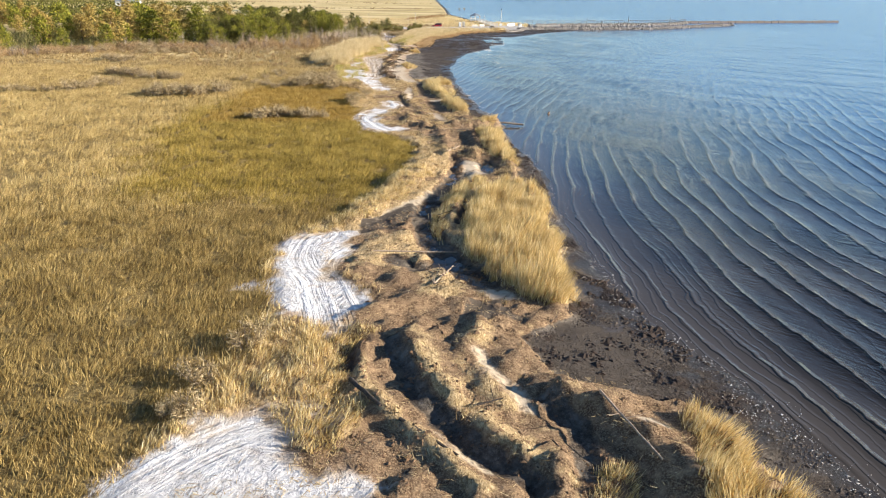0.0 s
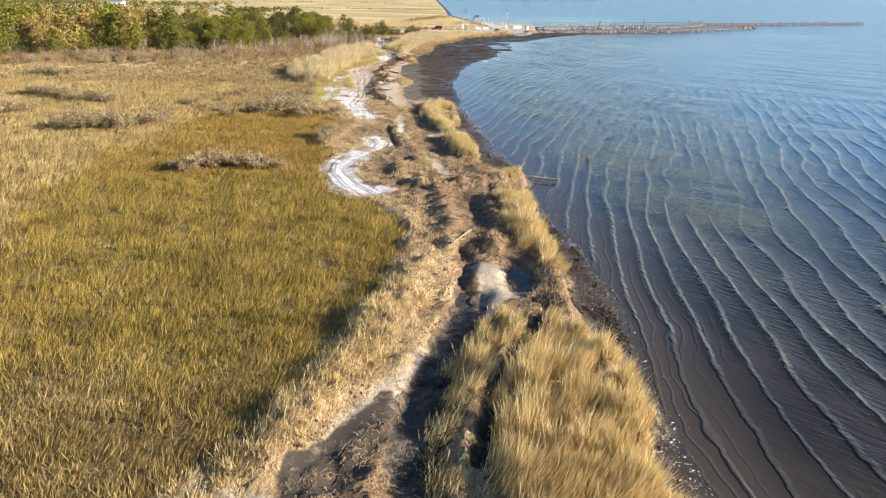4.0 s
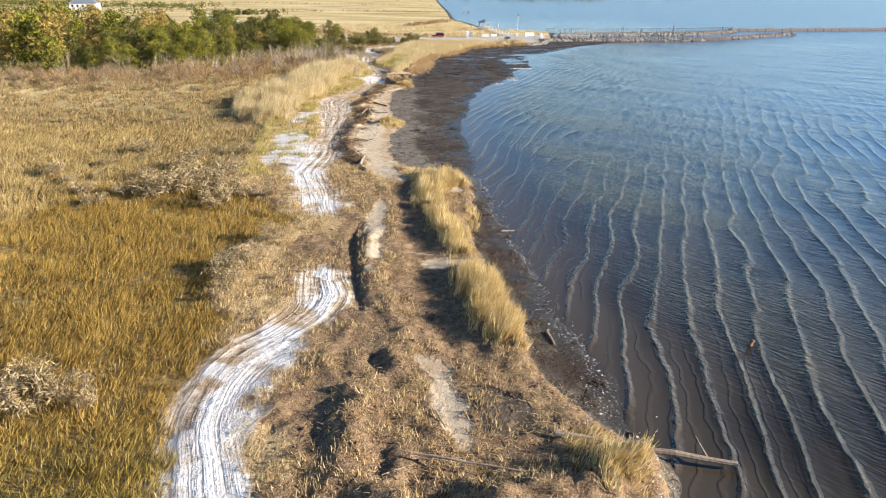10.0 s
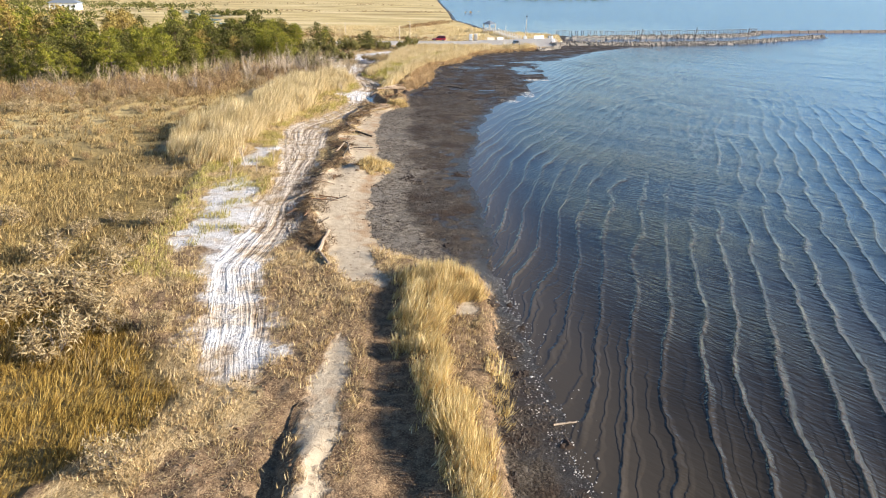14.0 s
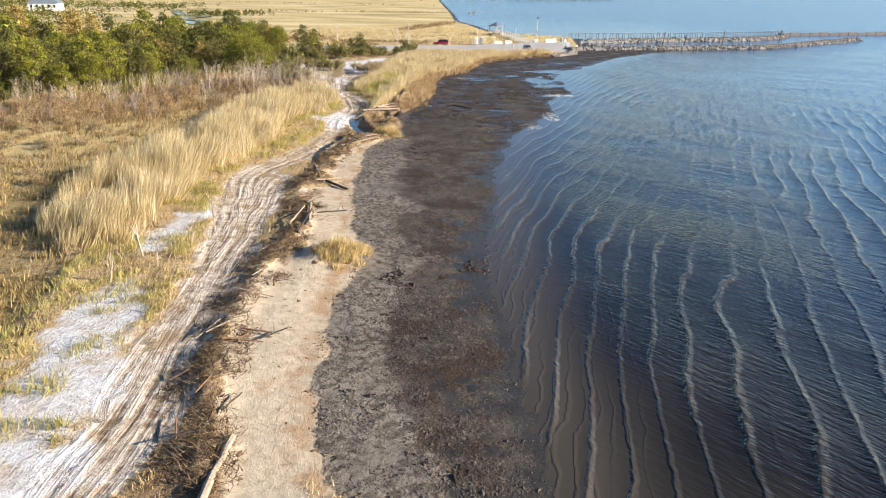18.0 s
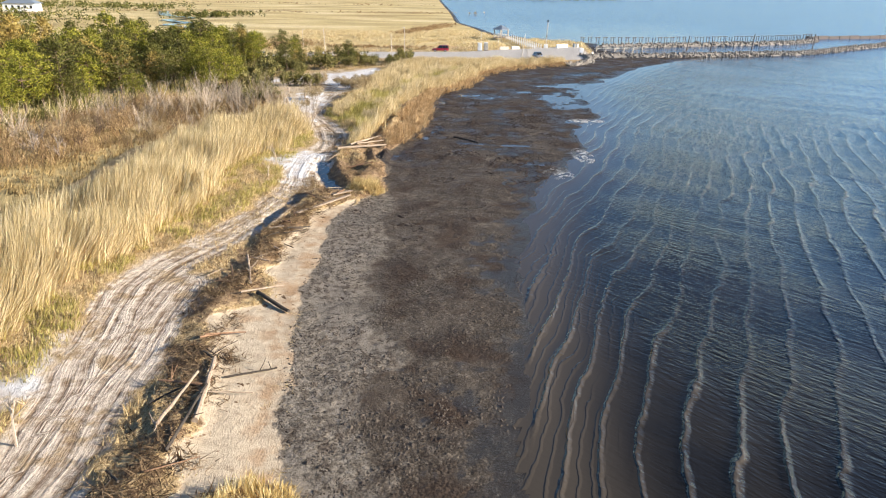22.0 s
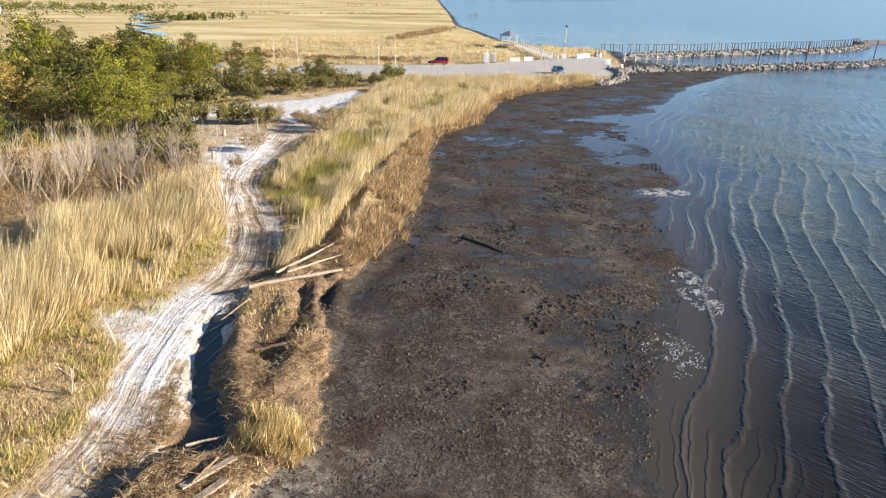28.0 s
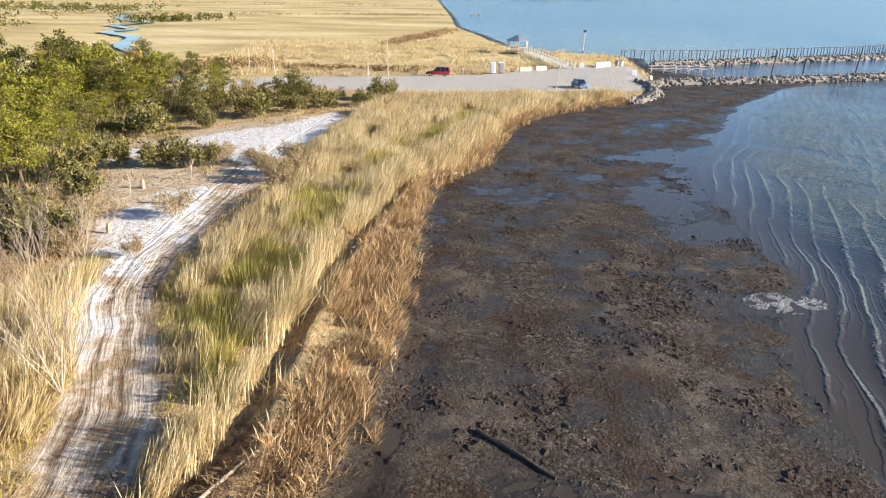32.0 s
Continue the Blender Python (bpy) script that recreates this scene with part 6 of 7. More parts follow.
log_thing((3.2, 113.4), (4.2, 113.7), 0.06, DRIFTWOOD, "small pale stick of driftwood on the mud", seed=4)
log_thing((-3.5, 107.5), (-1.7, 107.6), 0.07, DRIFTWOOD, "short log lying across the channel", 0.1, 0.1, branch=1, seed=5)
log_thing((-9.3, 130.8), (-9.3, 135.0), 0.2, DRIFTWOOD, "thick grey log half buried in the beach sand", 0.05, 0.1, seed=6)
log_thing((-9.2, 130.9), (-8.3, 128.9), 0.13, DRIFTWOOD, "grey log lying on the beach", seed=7)
log_thing((-12.0, 170.8), (-9.9, 168.9), 0.16, WETWOOD, "dark wet log lying on the beach sand", 0.05, 0.05, seed=8)
log_thing((-11.2, 162.3), (-9.2, 163.4), 0.07, WETWOOD, "slender dark branch lying on the sand", seed=9, branch=2)
log_thing((-13.9, 175.7), (-12.6, 171.7), 0.1, DRIFTWOOD, "grey log in the wrack line", 0.2, 0.15, seed=10, branch=2)
log_thing((-12.8, 170.4), (-10.9, 172.1), 0.07, DRIFTWOOD, "thin branch lying over the wrack", 0.2, 0.1, seed=11, branch=2)
log_thing((-11.1, 158.6), (-11.9, 163.3), 0.16, DRIFTWOOD, "long weathered log at the head of the beach", 0.15, 0.15, seed=12)
log_thing((-12.4, 158.2), (-12.0, 161.6), 0.1, DRIFTWOOD, "weathered log leaning in the wrack", 0.15, 0.35, seed=13, roots=4)
log_thing((-11.5, 156.8), (-11.2, 160.4), 0.09, WETWOOD, "dark snag standing out of the wrack", 0.1, 0.7, seed=14, branch=2)
plank_thing((-12.8, 184.5), (-9.6, 189.7), 0.32, 0.1, DRIFTWOOD, "long bleached plank lying along the beach", 0.05)
plank_thing((-10.9, 189.0), (-9.6, 190.8), 0.28, 0.09, DRIFTWOOD, "short bleached plank on the sand", 0.06)
log_thing((-12.9, 204.6), (-8.3, 207.8), 0.15, DRIFTWOOD, "long bleached log lying on the brown wrack", 0.25, 0.12, seed=15, branch=1)
log_thing((-11.9, 206.6), (-8.0, 214.9), 0.11, DRIFTWOOD, "bleached pole lying at the foot of the reeds", 0.2, 0.1, seed=16)
log_thing((-11.2, 206.4), (-8.6, 210.6), 0.08, DRIFTWOOD, "thin bleached pole on the wrack", 0.2, 0.1, seed=17)
log_thing((-10.9, 198.3), (-8.7, 198.6), 0.11, REDWOOD, "reddish brown timber lying on the wrack", 0.15, 0.1, seed=18)
log_thing((-13.7, 202.0), (-12.6, 203.8), 0.06, DRIFTWOOD, "pale stick beside the black pool", 0.2, 0.1, seed=19)
log_thing((-11.6, 191.4), (-10.2, 192.4), 0.07, DRIFTWOOD, "pale stick at the end of the beach", 0.1, 0.1, seed=20)
log_thing((-7.3, 233.4), (-5.6, 248.4), 0.14, DRIFTWOOD, "long drift log along the reed edge", 0.1, 0.1, seed=21, branch=1)
log_thing((-5.4, 249.4), (-0.9, 254.1), 0.15, DRIFTWOOD, "bleached drift log along the reed edge", 0.1, 0.1, seed=22, branch=1)
log_thing((-8.4, 233.6), (-7.6, 233.9), 0.12, DRIFTWOOD, "white stump end among the reeds", 0.2, 0.2, seed=23)
log_thing((-1.1, 215.2), (1.6, 212.6), 0.13, WETWOOD, "black waterlogged log sunk in the mud", -0.03, -0.06, seed=24, branch=1)
log_thing((6.3, 23.4), (7.7, 19.6), 0.06, DRIFTWOOD, "grey branch lying on the wrack mound", 0.12, 0.12, seed=25, branch=3)
log_thing((-3.9, 25.2), (-2.4, 22.9), 0.13, WETWOOD, "dark log edging the muddy channel", 0.0, 0.0, seed=26)
log_thing((-1.6, 22.3), (0.6, 20.1), 0.1, WETWOOD, "dark log lying by the sand streak", 0.0, 0.0, seed=27)
log_thing((-4.4, 40.2), (0.9, 41.0), 0.06, DRIFTWOOD, "thin pole lying across the wash", 0.2, 0.3, seed=28)
log_thing((-0.5, 35.6), (0.6, 38.4), 0.07, DRIFTWOOD, "dead grey brush lying on the berm", 0.15, 0.4, seed=29, branch=6, roots=4)
log_thing((0.3, 68.6), (1.6, 71.6), 0.07, DRIFTWOOD, "dead branch on the churned berm", 0.15, 0.3, seed=30, branch=4, roots=3)
log_thing((3.4, 80.5), (-0.3, 81.0), 0.05, DRIFTWOOD, "thin stick lying over the rubble", 0.15, 0.15, seed=31, branch=1)
log_thing((-2, 86.6), (2, 85.6), 0.06, DRIFTWOOD, "thin drift pole on the wrack", 0.2, 0.2, seed=32)
log_thing((-14.4, 15), (-13, 13), 0.08, WETWOOD, "dark stick at the sand's edge", seed=33)
stick_rng = random.Random(44)
wrack_line = RIDGES[15][0]
for i in range(58):
    (ax, ay), (bx, by) = stick_rng.choice(list(zip(wrack_line[:-1], wrack_line[1:])))
    t = stick_rng.random()
    x, y = ax + (bx - ax) * t + stick_rng.gauss(0, 0.75), ay + (by - ay) * t
    a, ln = stick_rng.uniform(0, 6.28), stick_rng.uniform(0.5, 1.9)
    log_thing((x, y), (x + ln * math.cos(a), y + ln * math.sin(a)), stick_rng.uniform(0.03, 0.075), stick_rng.choice((DRIFTWOOD, WETWOOD, REDWOOD)),
              "broken driftwood stick tangled in the wrack line", 0.1, stick_rng.uniform(0.05, 0.3), "driftwood_stick", "driftwood", 0, stick_rng.choice((0, 1, 2)), 300 + i)
for i in range(26):
    y = stick_rng.uniform(18, 90)
    x = stick_rng.uniform(float(MARSH(y)) + 3, float(BANK(y)) - 0.6)
    a, ln = stick_rng.uniform(0, 6.28), stick_rng.uniform(0.5, 1.6)
    log_thing((x, y), (x + ln * math.cos(a), y + ln * math.sin(a)), stick_rng.uniform(0.025, 0.055), stick_rng.choice((DRIFTWOOD, DRIFTWOOD, WETWOOD)),
              "broken grey stick lying on the churned berm", 0.08, stick_rng.uniform(0.05, 0.2), "driftwood_stick", "driftwood", 0, stick_rng.choice((0, 1, 2)), 400 + i)
buoy = tagged(new("stump_in_water"), "small brown snag standing out of the water", "snag")
buoy.location = (14.4, 96.5, WATER_Z)
bm = bmesh.new()
rod(bm, (0, 0, -0.3), (0.25, 0.1, 0.3), 0.2, 0.1, 7, 3, 0.05, random.Random(3))
part("stub", bm, REDWOOD, buoy)
# stumps in the clearing
WOODPOST = plain("grey_cut_wood", (0.45, 0.36, 0.27), 0.85, 0.2)
for i, (x, y) in enumerate(((-23.9, 243.1), (-25.1, 236.3), (-27.3, 247))):
    bm = bmesh.new()
    rod(bm, (0, 0, -0.1), (0.03, 0, 0.75), 0.16, 0.15, 9, 2, 0.01, random.Random(i))
    me = bpy.data.meshes.new("stump")
    bm.to_mesh(me)
    bm.free()
    me.materials.append(WOODPOST)
    tagged(new("stump", me), "short cut wooden post standing in the sand", "post", "posts in the clearing").location = (x, y, at_ground(x, y))

# ---- clods and foam ----
cr = np.random.default_rng(9)


def pebbles(name, x, y, size, mat, label, category, flat=0.6, sink=0.3, tail=1.0):
    """Small uneven lumps: a ragged ring of five with an off-centre top; tail: how many are large."""
    n = len(x)
    z = np.maximum(height(x, y), WATER_Z)
    ring = np.arange(5) * 1.2566
    base = np.concatenate([np.stack([np.cos(ring), np.sin(ring), np.zeros(5)], -1), [[0.1, 0.1, 1.0]]])
    a = cr.uniform(0, 6.28, n)
    s = size * (0.5 + 1.1 * cr.uniform(0, 1, n) ** (1 / tail) + 1.6 * tail * cr.uniform(0, 1, n) ** 9)
    v = np.repeat(base[None], n, 0) + cr.normal(0, 0.26, (n, 6, 3)) * np.array([1, 1, 0.5])
    v[:, :, 1] *= cr.uniform(0.55, 1.0, n)[:, None]
    c, w = np.cos(a)[:, None], np.sin(a)[:, None]
    vx, vy = v[:, :, 0] * c - v[:, :, 1] * w, v[:, :, 0] * w + v[:, :, 1] * c
    v = np.stack([vx, vy, (v[:, :, 2] - sink) * flat], -1) * s[:, None, None] + np.stack([x, y, z], -1)[:, None, :]
    o = 6 * np.arange(n)[:, None]
    f = np.concatenate([o + np.array([[t, (t + 1) % 5, 5]]) for t in range(5)])
    return mesh_from(name, v.reshape(-1, 3), f, mat, None, False, label, "stuff", category)


MUDCLOD = plain("mud_clod", (0.085, 0.066, 0.049), 0.75, 0.2, var=0.6, scale=2.0, local=False)
PEAT = plain("wet_peat", (0.036, 0.023, 0.014), 0.7, 0.25, var=0.6, scale=2.0, local=False)
EARTHCLOD = plain("earth_clod", (0.17, 0.105, 0.058), 0.9, 0.2, var=0.6, scale=1.5, local=False)
SHELL = plain("bleached_shell", (0.6, 0.55, 0.48), 0.6, 0.3)
n = 84000
y = np.where(cr.uniform(0, 1, n) < 0.8, cr.uniform(88, 262, n), cr.uniform(14, 88, n))
u = cr.uniform(0, 1, n)
x = BANK(y) + u * (WATERLINE(y) - BANK(y)) - 0.2
ok = (fbm(x * 0.25, y * 0.3, 2, 94) + 0.8 * (fbm(x * 1.1, y * 1.1, 2, 95) - 0.5) > 0.5) & (height(x, y) > WATER_Z - 0.02)
big = ok & (fbm(x * 0.22, y * 0.26, 2, 94) + 1.1 * (fbm(x * 0.8, y * 0.8, 2, 92) - 0.5) > 0.55 + 0.3 * step(124, 130, y) * step(200, 192, y))
pebbles("peat_lumps", x[big], y[big], 0.11, PEAT, "broken dark brown lumps of peat lying in drifts on the mud", "peat lumps", 0.38, tail=1.3)
pebbles("mud_clods", x[ok], y[ok], 0.05, MUDCLOD, "dark lumps of peat scattered over the mudflat", "mud clods", 0.62)
x, y = spread(-12, 8, 12, 132, 16)
ok = (MARSH(y) - x < -0.8) & (BANK(y) - x > 0) & (fbm(x * 0.5, y * 0.5, 2, 96) > 0.48 + 0.1 * step(86, 96, y) * step(2.5, 0.5, BANK(y) - 4 - x)) & (poly_mask(x, y, BEACH, 0.4) < 0.4) & (poly_mask(x, y, SAND_PATCHES, 0.4) < 0.3)
pebbles("earth_clods", x[ok], y[ok], 0.05, EARTHCLOD, "brown clods of torn peat on the churned berm", "earth clods", 0.55, tail=1.2)
x, y = spread(-14, -5, 126, 190, 1.6)
ok = (poly_mask(x, y, BEACH[:1], 0.3) > 0.6) & (vnoise(x * 0.9, y * 0.5, 97) > 0.55)
pebbles("wrack_bits", x[ok], y[ok], 0.09, EARTHCLOD, "dark bits of peat and weed scattered on the beach sand", "wrack", 0.4)
n = 4200
y = cr.uniform(14, 130, n)
x = WATERLINE(y) + cr.normal(-0.45, 0.55, n) * (0.4 + vnoise(y * 0.2, y * 0, 98))
pebbles("shell_bits", x, y, 0.032, SHELL, "white shell bits and foam flecks along the waterline", "shells", 0.5)

FOAM = plain("sea_foam", (0.62, 0.6, 0.56), 0.6, 0.3, bump=0.6, dist=0.05, scale=8)


def foam_at(cx, cy, rx, ry, count, seed):
    r = np.random.default_rng(seed)
    a, q = r.uniform(0, 6.28, count), np.sqrt(r.uniform(0, 1, count))
    x, y = cx + rx * q * np.cos(a), cy + ry * q * np.sin(a)
    ok = (fbm(x * 2.2, y * 2.2, 3, seed) > 0.5) & (r.uniform(0, 1, count) > 0.25 + 0.5 * q)
    x, y = x[ok], y[ok]
    s = 0.006 + 0.034 * r.uniform(0, 1, len(x)) ** 2.5
    z = np.maximum(height(x, y), WATER_Z) + 0.02
    ring = np.stack([np.cos(np.arange(5) * 1.257), np.sin(np.arange(5) * 1.257), np.zeros(5)], -1)
    v = ring[None] * (s[:, None] * r.uniform(0.6, 1.3, (len(x), 5)))[:, :, None] + np.stack([x, y, z], -1)[:, None]
    top = np.stack([x, y, z + 0.03], -1)[:, None]
    v = np.concatenate([v, top], 1).reshape(-1, 3)
    o = 6 * np.arange(len(x))[:, None]
    f = np.concatenate([o + np.array([[k, (k + 1) % 5, 5]]) for k in range(5)])
    mesh_from("foam", v, f, FOAM, None, True, "dirty white foam on the edge of the mud", "stuff", "foam")


foam_at(16.4, 227.4, 2.3, 1.4, 9000, 3)
foam_at(12.2, 207.0, 1.1, 3.4, 10000, 4)
foam_at(8.6, 199.4, 1.4, 2.2, 2500, 5)
foam_at(13.4, 23.6, 1.8, 1.8, 900, 6)

# ---- landing: jetties, pier, shelter, cars ----
STONE = plain("jetty_stone", (0.24, 0.21, 0.175), 0.85, 0.25, var=0.35, scale=1.2, bump=0.4, dist=0.06, local=False)
PILE = plain("weathered_pile", (0.16, 0.13, 0.11), 0.85, 0.2)
DECK = plain("weathered_deck", (0.34, 0.27, 0.2), 0.8, 0.2)
WHITE = plain("white_paint", (0.8, 0.79, 0.76), 0.55, 0.35, var=0.06)
CONCRETE = plain("pale_concrete", (0.62, 0.56, 0.47), 0.85, 0.2)
ROOFMETAL = plain("grey_metal_roof", (0.27, 0.3, 0.33), 0.45, 0.5, 0.4, var=0.08)
POLEWOOD = plain("pale_pole", (0.6, 0.52, 0.42), 0.8, 0.2)
TANBOX = plain("tan_plastic", (0.5, 0.45, 0.38), 0.6, 0.3)
BLACK = plain("black_rubber", (0.02, 0.02, 0.021), 0.7, 0.3)
CHROME = plain("alloy", (0.5, 0.5, 0.5), 0.35, 0.5, 0.9)
LAMPGLASS = plain("clear_lamp", (0.7, 0.7, 0.66), 0.2, 0.5)
REDLAMP = plain("red_lamp", (0.4, 0.02, 0.02), 0.25, 0.5)
gk = Mat("car_glass", 0.06, 0.6)
gk.colour((0.02, 0.024, 0.028))
CARGLASS = gk.m


def car_paint(name, c):
    k = Mat(name, 0.3, 0.5)
    k.colour(k.mix(k.ramp(k.noise(3, 3, k.coords(True)), 0.4, 0.7), c, tuple(q * 0.85 for q in c)))
    k.b.inputs["Coat Weight"].default_value = 0.6
    k.b.inputs["Coat Roughness"].default_value = 0.08
    return k.m


def rock_mesh(seed):
    rng = random.Random(seed)
    bm = bmesh.new()
    bmesh.ops.create_icosphere(bm, subdivisions=1, radius=1.0)
    for v in bm.verts:
        v.co = Vector((v.co.x * 1.1, v.co.y * 0.85, v.co.z * 0.7)) * rng.uniform(0.7, 1.15)
    me = bpy.data.meshes.new("rock")
    bm.to_mesh(me)
    bm.free()
    me.materials.append(STONE)
    return me


ROCKS = [rock_mesh(200 + i) for i in range(7)]


def jetty(line, count, half, top, label, singles):
    """A mound of armour stones along a line: the nearer stones are objects of their own."""
    rng, nr = random.Random(len(line) + count), np.random.default_rng(count)
    pts = smooth_line(line, 8)
    seg = [math.hypot(b[0] - a[0], b[1] - a[1]) for a, b in zip(pts[:-1], pts[1:])]
    total = sum(seg)
    root = tagged(new("rock_jetty"), label, "jetty")
    V, F, o = [], [], 0
    for i in range(count):
        s = total * (i + rng.random()) / count
        run = s
        for (a, b), ln in zip(zip(pts[:-1], pts[1:]), seg):
            if run <= ln:
                break
            run -= ln
        ux, uy = (b[0] - a[0]) / ln, (b[1] - a[1]) / ln
        w = max(-1, min(1, rng.gauss(0, 0.5)))
        x, y = a[0] + ux * run + uy * w * half, a[1] + uy * run - ux * w * half
        z = WATER_Z + (top - WATER_Z) * (1 - abs(w)) * rng.uniform(0.55, 1.05)
        m = Matrix.LocRotScale((x, y, z), Euler([rng.uniform(0, 6.28) for _ in range(3)]), Vector((1, 1, 1)) * rng.uniform(0.26, 0.52))
        me = ROCKS[i % 7]
        if i < singles:
            ob = new("rock", me)
            ob.parent = root
            ob.matrix_basis = m
        else:
            co = np.array([v.co for v in me.vertices])
            mm = np.array(m)
            V.append(co @ mm[:3, :3].T + mm[:3, 3])
            F.append(np.array([tuple(p.vertices) for p in me.polygons]) + o)
            o += len(co)
    if V:
        rest = mesh_from("rubble", np.concatenate(V), np.concatenate(F), STONE, root)
        tagged(rest, kind="stuff")
    # core under the stones
    bm = bmesh.new()
    prev = None
    for (a, b) in zip(pts[:-1], pts[1:]):
        ux, uy = b[0] - a[0], b[1] - a[1]
        ln = math.hypot(ux, uy)
        ux, uy = ux / ln, uy / ln
        row = [bm.verts.new((a[0] + uy * k * half, a[1] - ux * k * half, zz)) for k, zz in ((-1, WATER_Z - 0.4), (-0.25, top * 0.72), (0.25, top * 0.72), (1, WATER_Z - 0.4))]
        if prev:
            for k in range(3):
                bm.faces.new((prev[k], prev[k + 1], row[k + 1], row[k]))
        prev = row
    part("core", bm, STONE, root)
    return root


jetty([(33, 317), (38, 321), (46, 323), (58, 326.5), (84, 335.5), (101, 342.5), (128, 366), (155, 389)], 2000, 2.3, 1.0, "long low jetty of grey armour stones beside the boat channel", 300)
jetty([(44, 353), (54, 357.5), (74, 366), (94, 374), (114, 383), (130, 398), (137, 412)], 1400, 1.9, 1.15, "second stone jetty on the far side of the boat channel", 280)
jetty([(24.5, 297.5), (28.5, 301), (31.5, 307), (33, 315), (32.5, 322)], 280, 1.5, 0.7, "rubble stone bank at the corner of the parking area", 280)

breakwater = tagged(new("breakwater"), "long low dark breakwater wall far out in the bay", "breakwater")
for i in range(22):
    t0, t1 = i / 22, (i + 1) / 22 - 0.002
    a, b = Vector((136, 414, 0)), Vector((247, 454, 0))
    p0, p1 = a.lerp(b, t0), a.lerp(b, t1)
    bm = bmesh.new()
    d = p1 - p0
    box(bm, 0, -0.6, -0.8, d.length, 0.6, 1.0 + 0.12 * math.sin(i * 2.1), 0.05, Matrix.Translation(p0) @ d.to_track_quat("X", "Z").to_matrix().to_4x4())
    part("wall_section", bm, PILE, breakwater)

# ruined fishing pier: bents of two piles and a cap
PIER = smooth_line([(42, 373), (58, 374), (75, 380), (98, 389), (119, 399), (138, 414)], 6)
pier = tagged(new("ruined_pier"), "row of bare timber pile bents of a ruined fishing pier", "pier")
pl, run = [], 0.0
for a, b in zip(PIER[:-1], PIER[1:]):
    ln = math.hypot(b[0] - a[0], b[1] - a[1])
    while run < ln:
        t = run / ln
        pl.append((a[0] + (b[0] - a[0]) * t, a[1] + (b[1] - a[1]) * t, (b[0] - a[0]) / ln, (b[1] - a[1]) / ln))
        run += 2.5
    run -= ln
prng = random.Random(8)
bent_legs, bent_cap = bmesh.new(), bmesh.new()
rod(bent_legs, (0, 0, -1.5), (0, 0, 2.55), 0.11, 0.1, 7)
leg_me = bpy.data.meshes.new("post")
bent_legs.to_mesh(leg_me)
bent_legs.free()
leg_me.materials.append(PILE)
box(bent_cap, -0.95, -0.1, 0, 0.95, 0.1, 0.18, 0.02)
cap_me = bpy.data.meshes.new("cap_beam")
bent_cap.to_mesh(cap_me)
bent_cap.free()
cap_me.materials.append(PILE)
for i, (x, y, ux, uy) in enumerate(pl):
    top = 1.75 + prng.uniform(-0.1, 0.1)
    for s in (-1, 1):
        ob = new("post", leg_me)
        ob.parent = pier
        ob.matrix_basis = pose(x + s * 0.45, y + s * 0.16, top - 2.5, prng.gauss(0, 2), prng.gauss(0, 2), 0)
    if prng.random() < 0.93:
        ob = new("cap_beam", cap_me)
        ob.parent = pier
        ob.matrix_basis = pose(x, y, top, 0, prng.gauss(0, 2.5), 18)
deck = tagged(new("boat_dock"), "weathered timber dock beside the ramp", "dock")
for i in range(11):
    for y0 in (340.0, 345.6):
        bm = bmesh.new()
        box(bm, 39.6 + i * 1.25 + (y0 > 342) * 1.6, y0, 0.62, 40.8 + i * 1.25 + (y0 > 342) * 1.6, y0 + 0.9, 0.8, 0.02)
        part("plank", bm, CONCRETE, deck)
for i in range(6):
    for y0 in (340.0, 345.6):
        bm = bmesh.new()
        rod(bm, (40 + i * 2.6 + (y0 > 342) * 1.6, y0 - 0.08, -0.8), (40 + i * 2.6 + (y0 > 342) * 1.6, y0 - 0.08, 1.35), 0.11, 0.1, 7)
        part("post", bm, POLEWOOD, deck)
for x, y, h, tilt in ((66.9, 343.6, 4.4, 6), (74.6, 345.6, 3.3, 4), (88.1, 349.4, 5.0, 5), (112, 361, 4.6, 3)):
    bm = bmesh.new()
    rod(bm, (0, 0, -1), (0, 0, h), 0.16, 0.14, 8)
    me = bpy.data.meshes.new("channel_post")
    bm.to_mesh(me)
    bm.free()
    me.materials.append(PILE)
    tagged(new("channel_post", me), "tall weathered pile marking the boat channel", "post", "channel posts").matrix_basis = pose(x, y, 0, 0, tilt, 0)


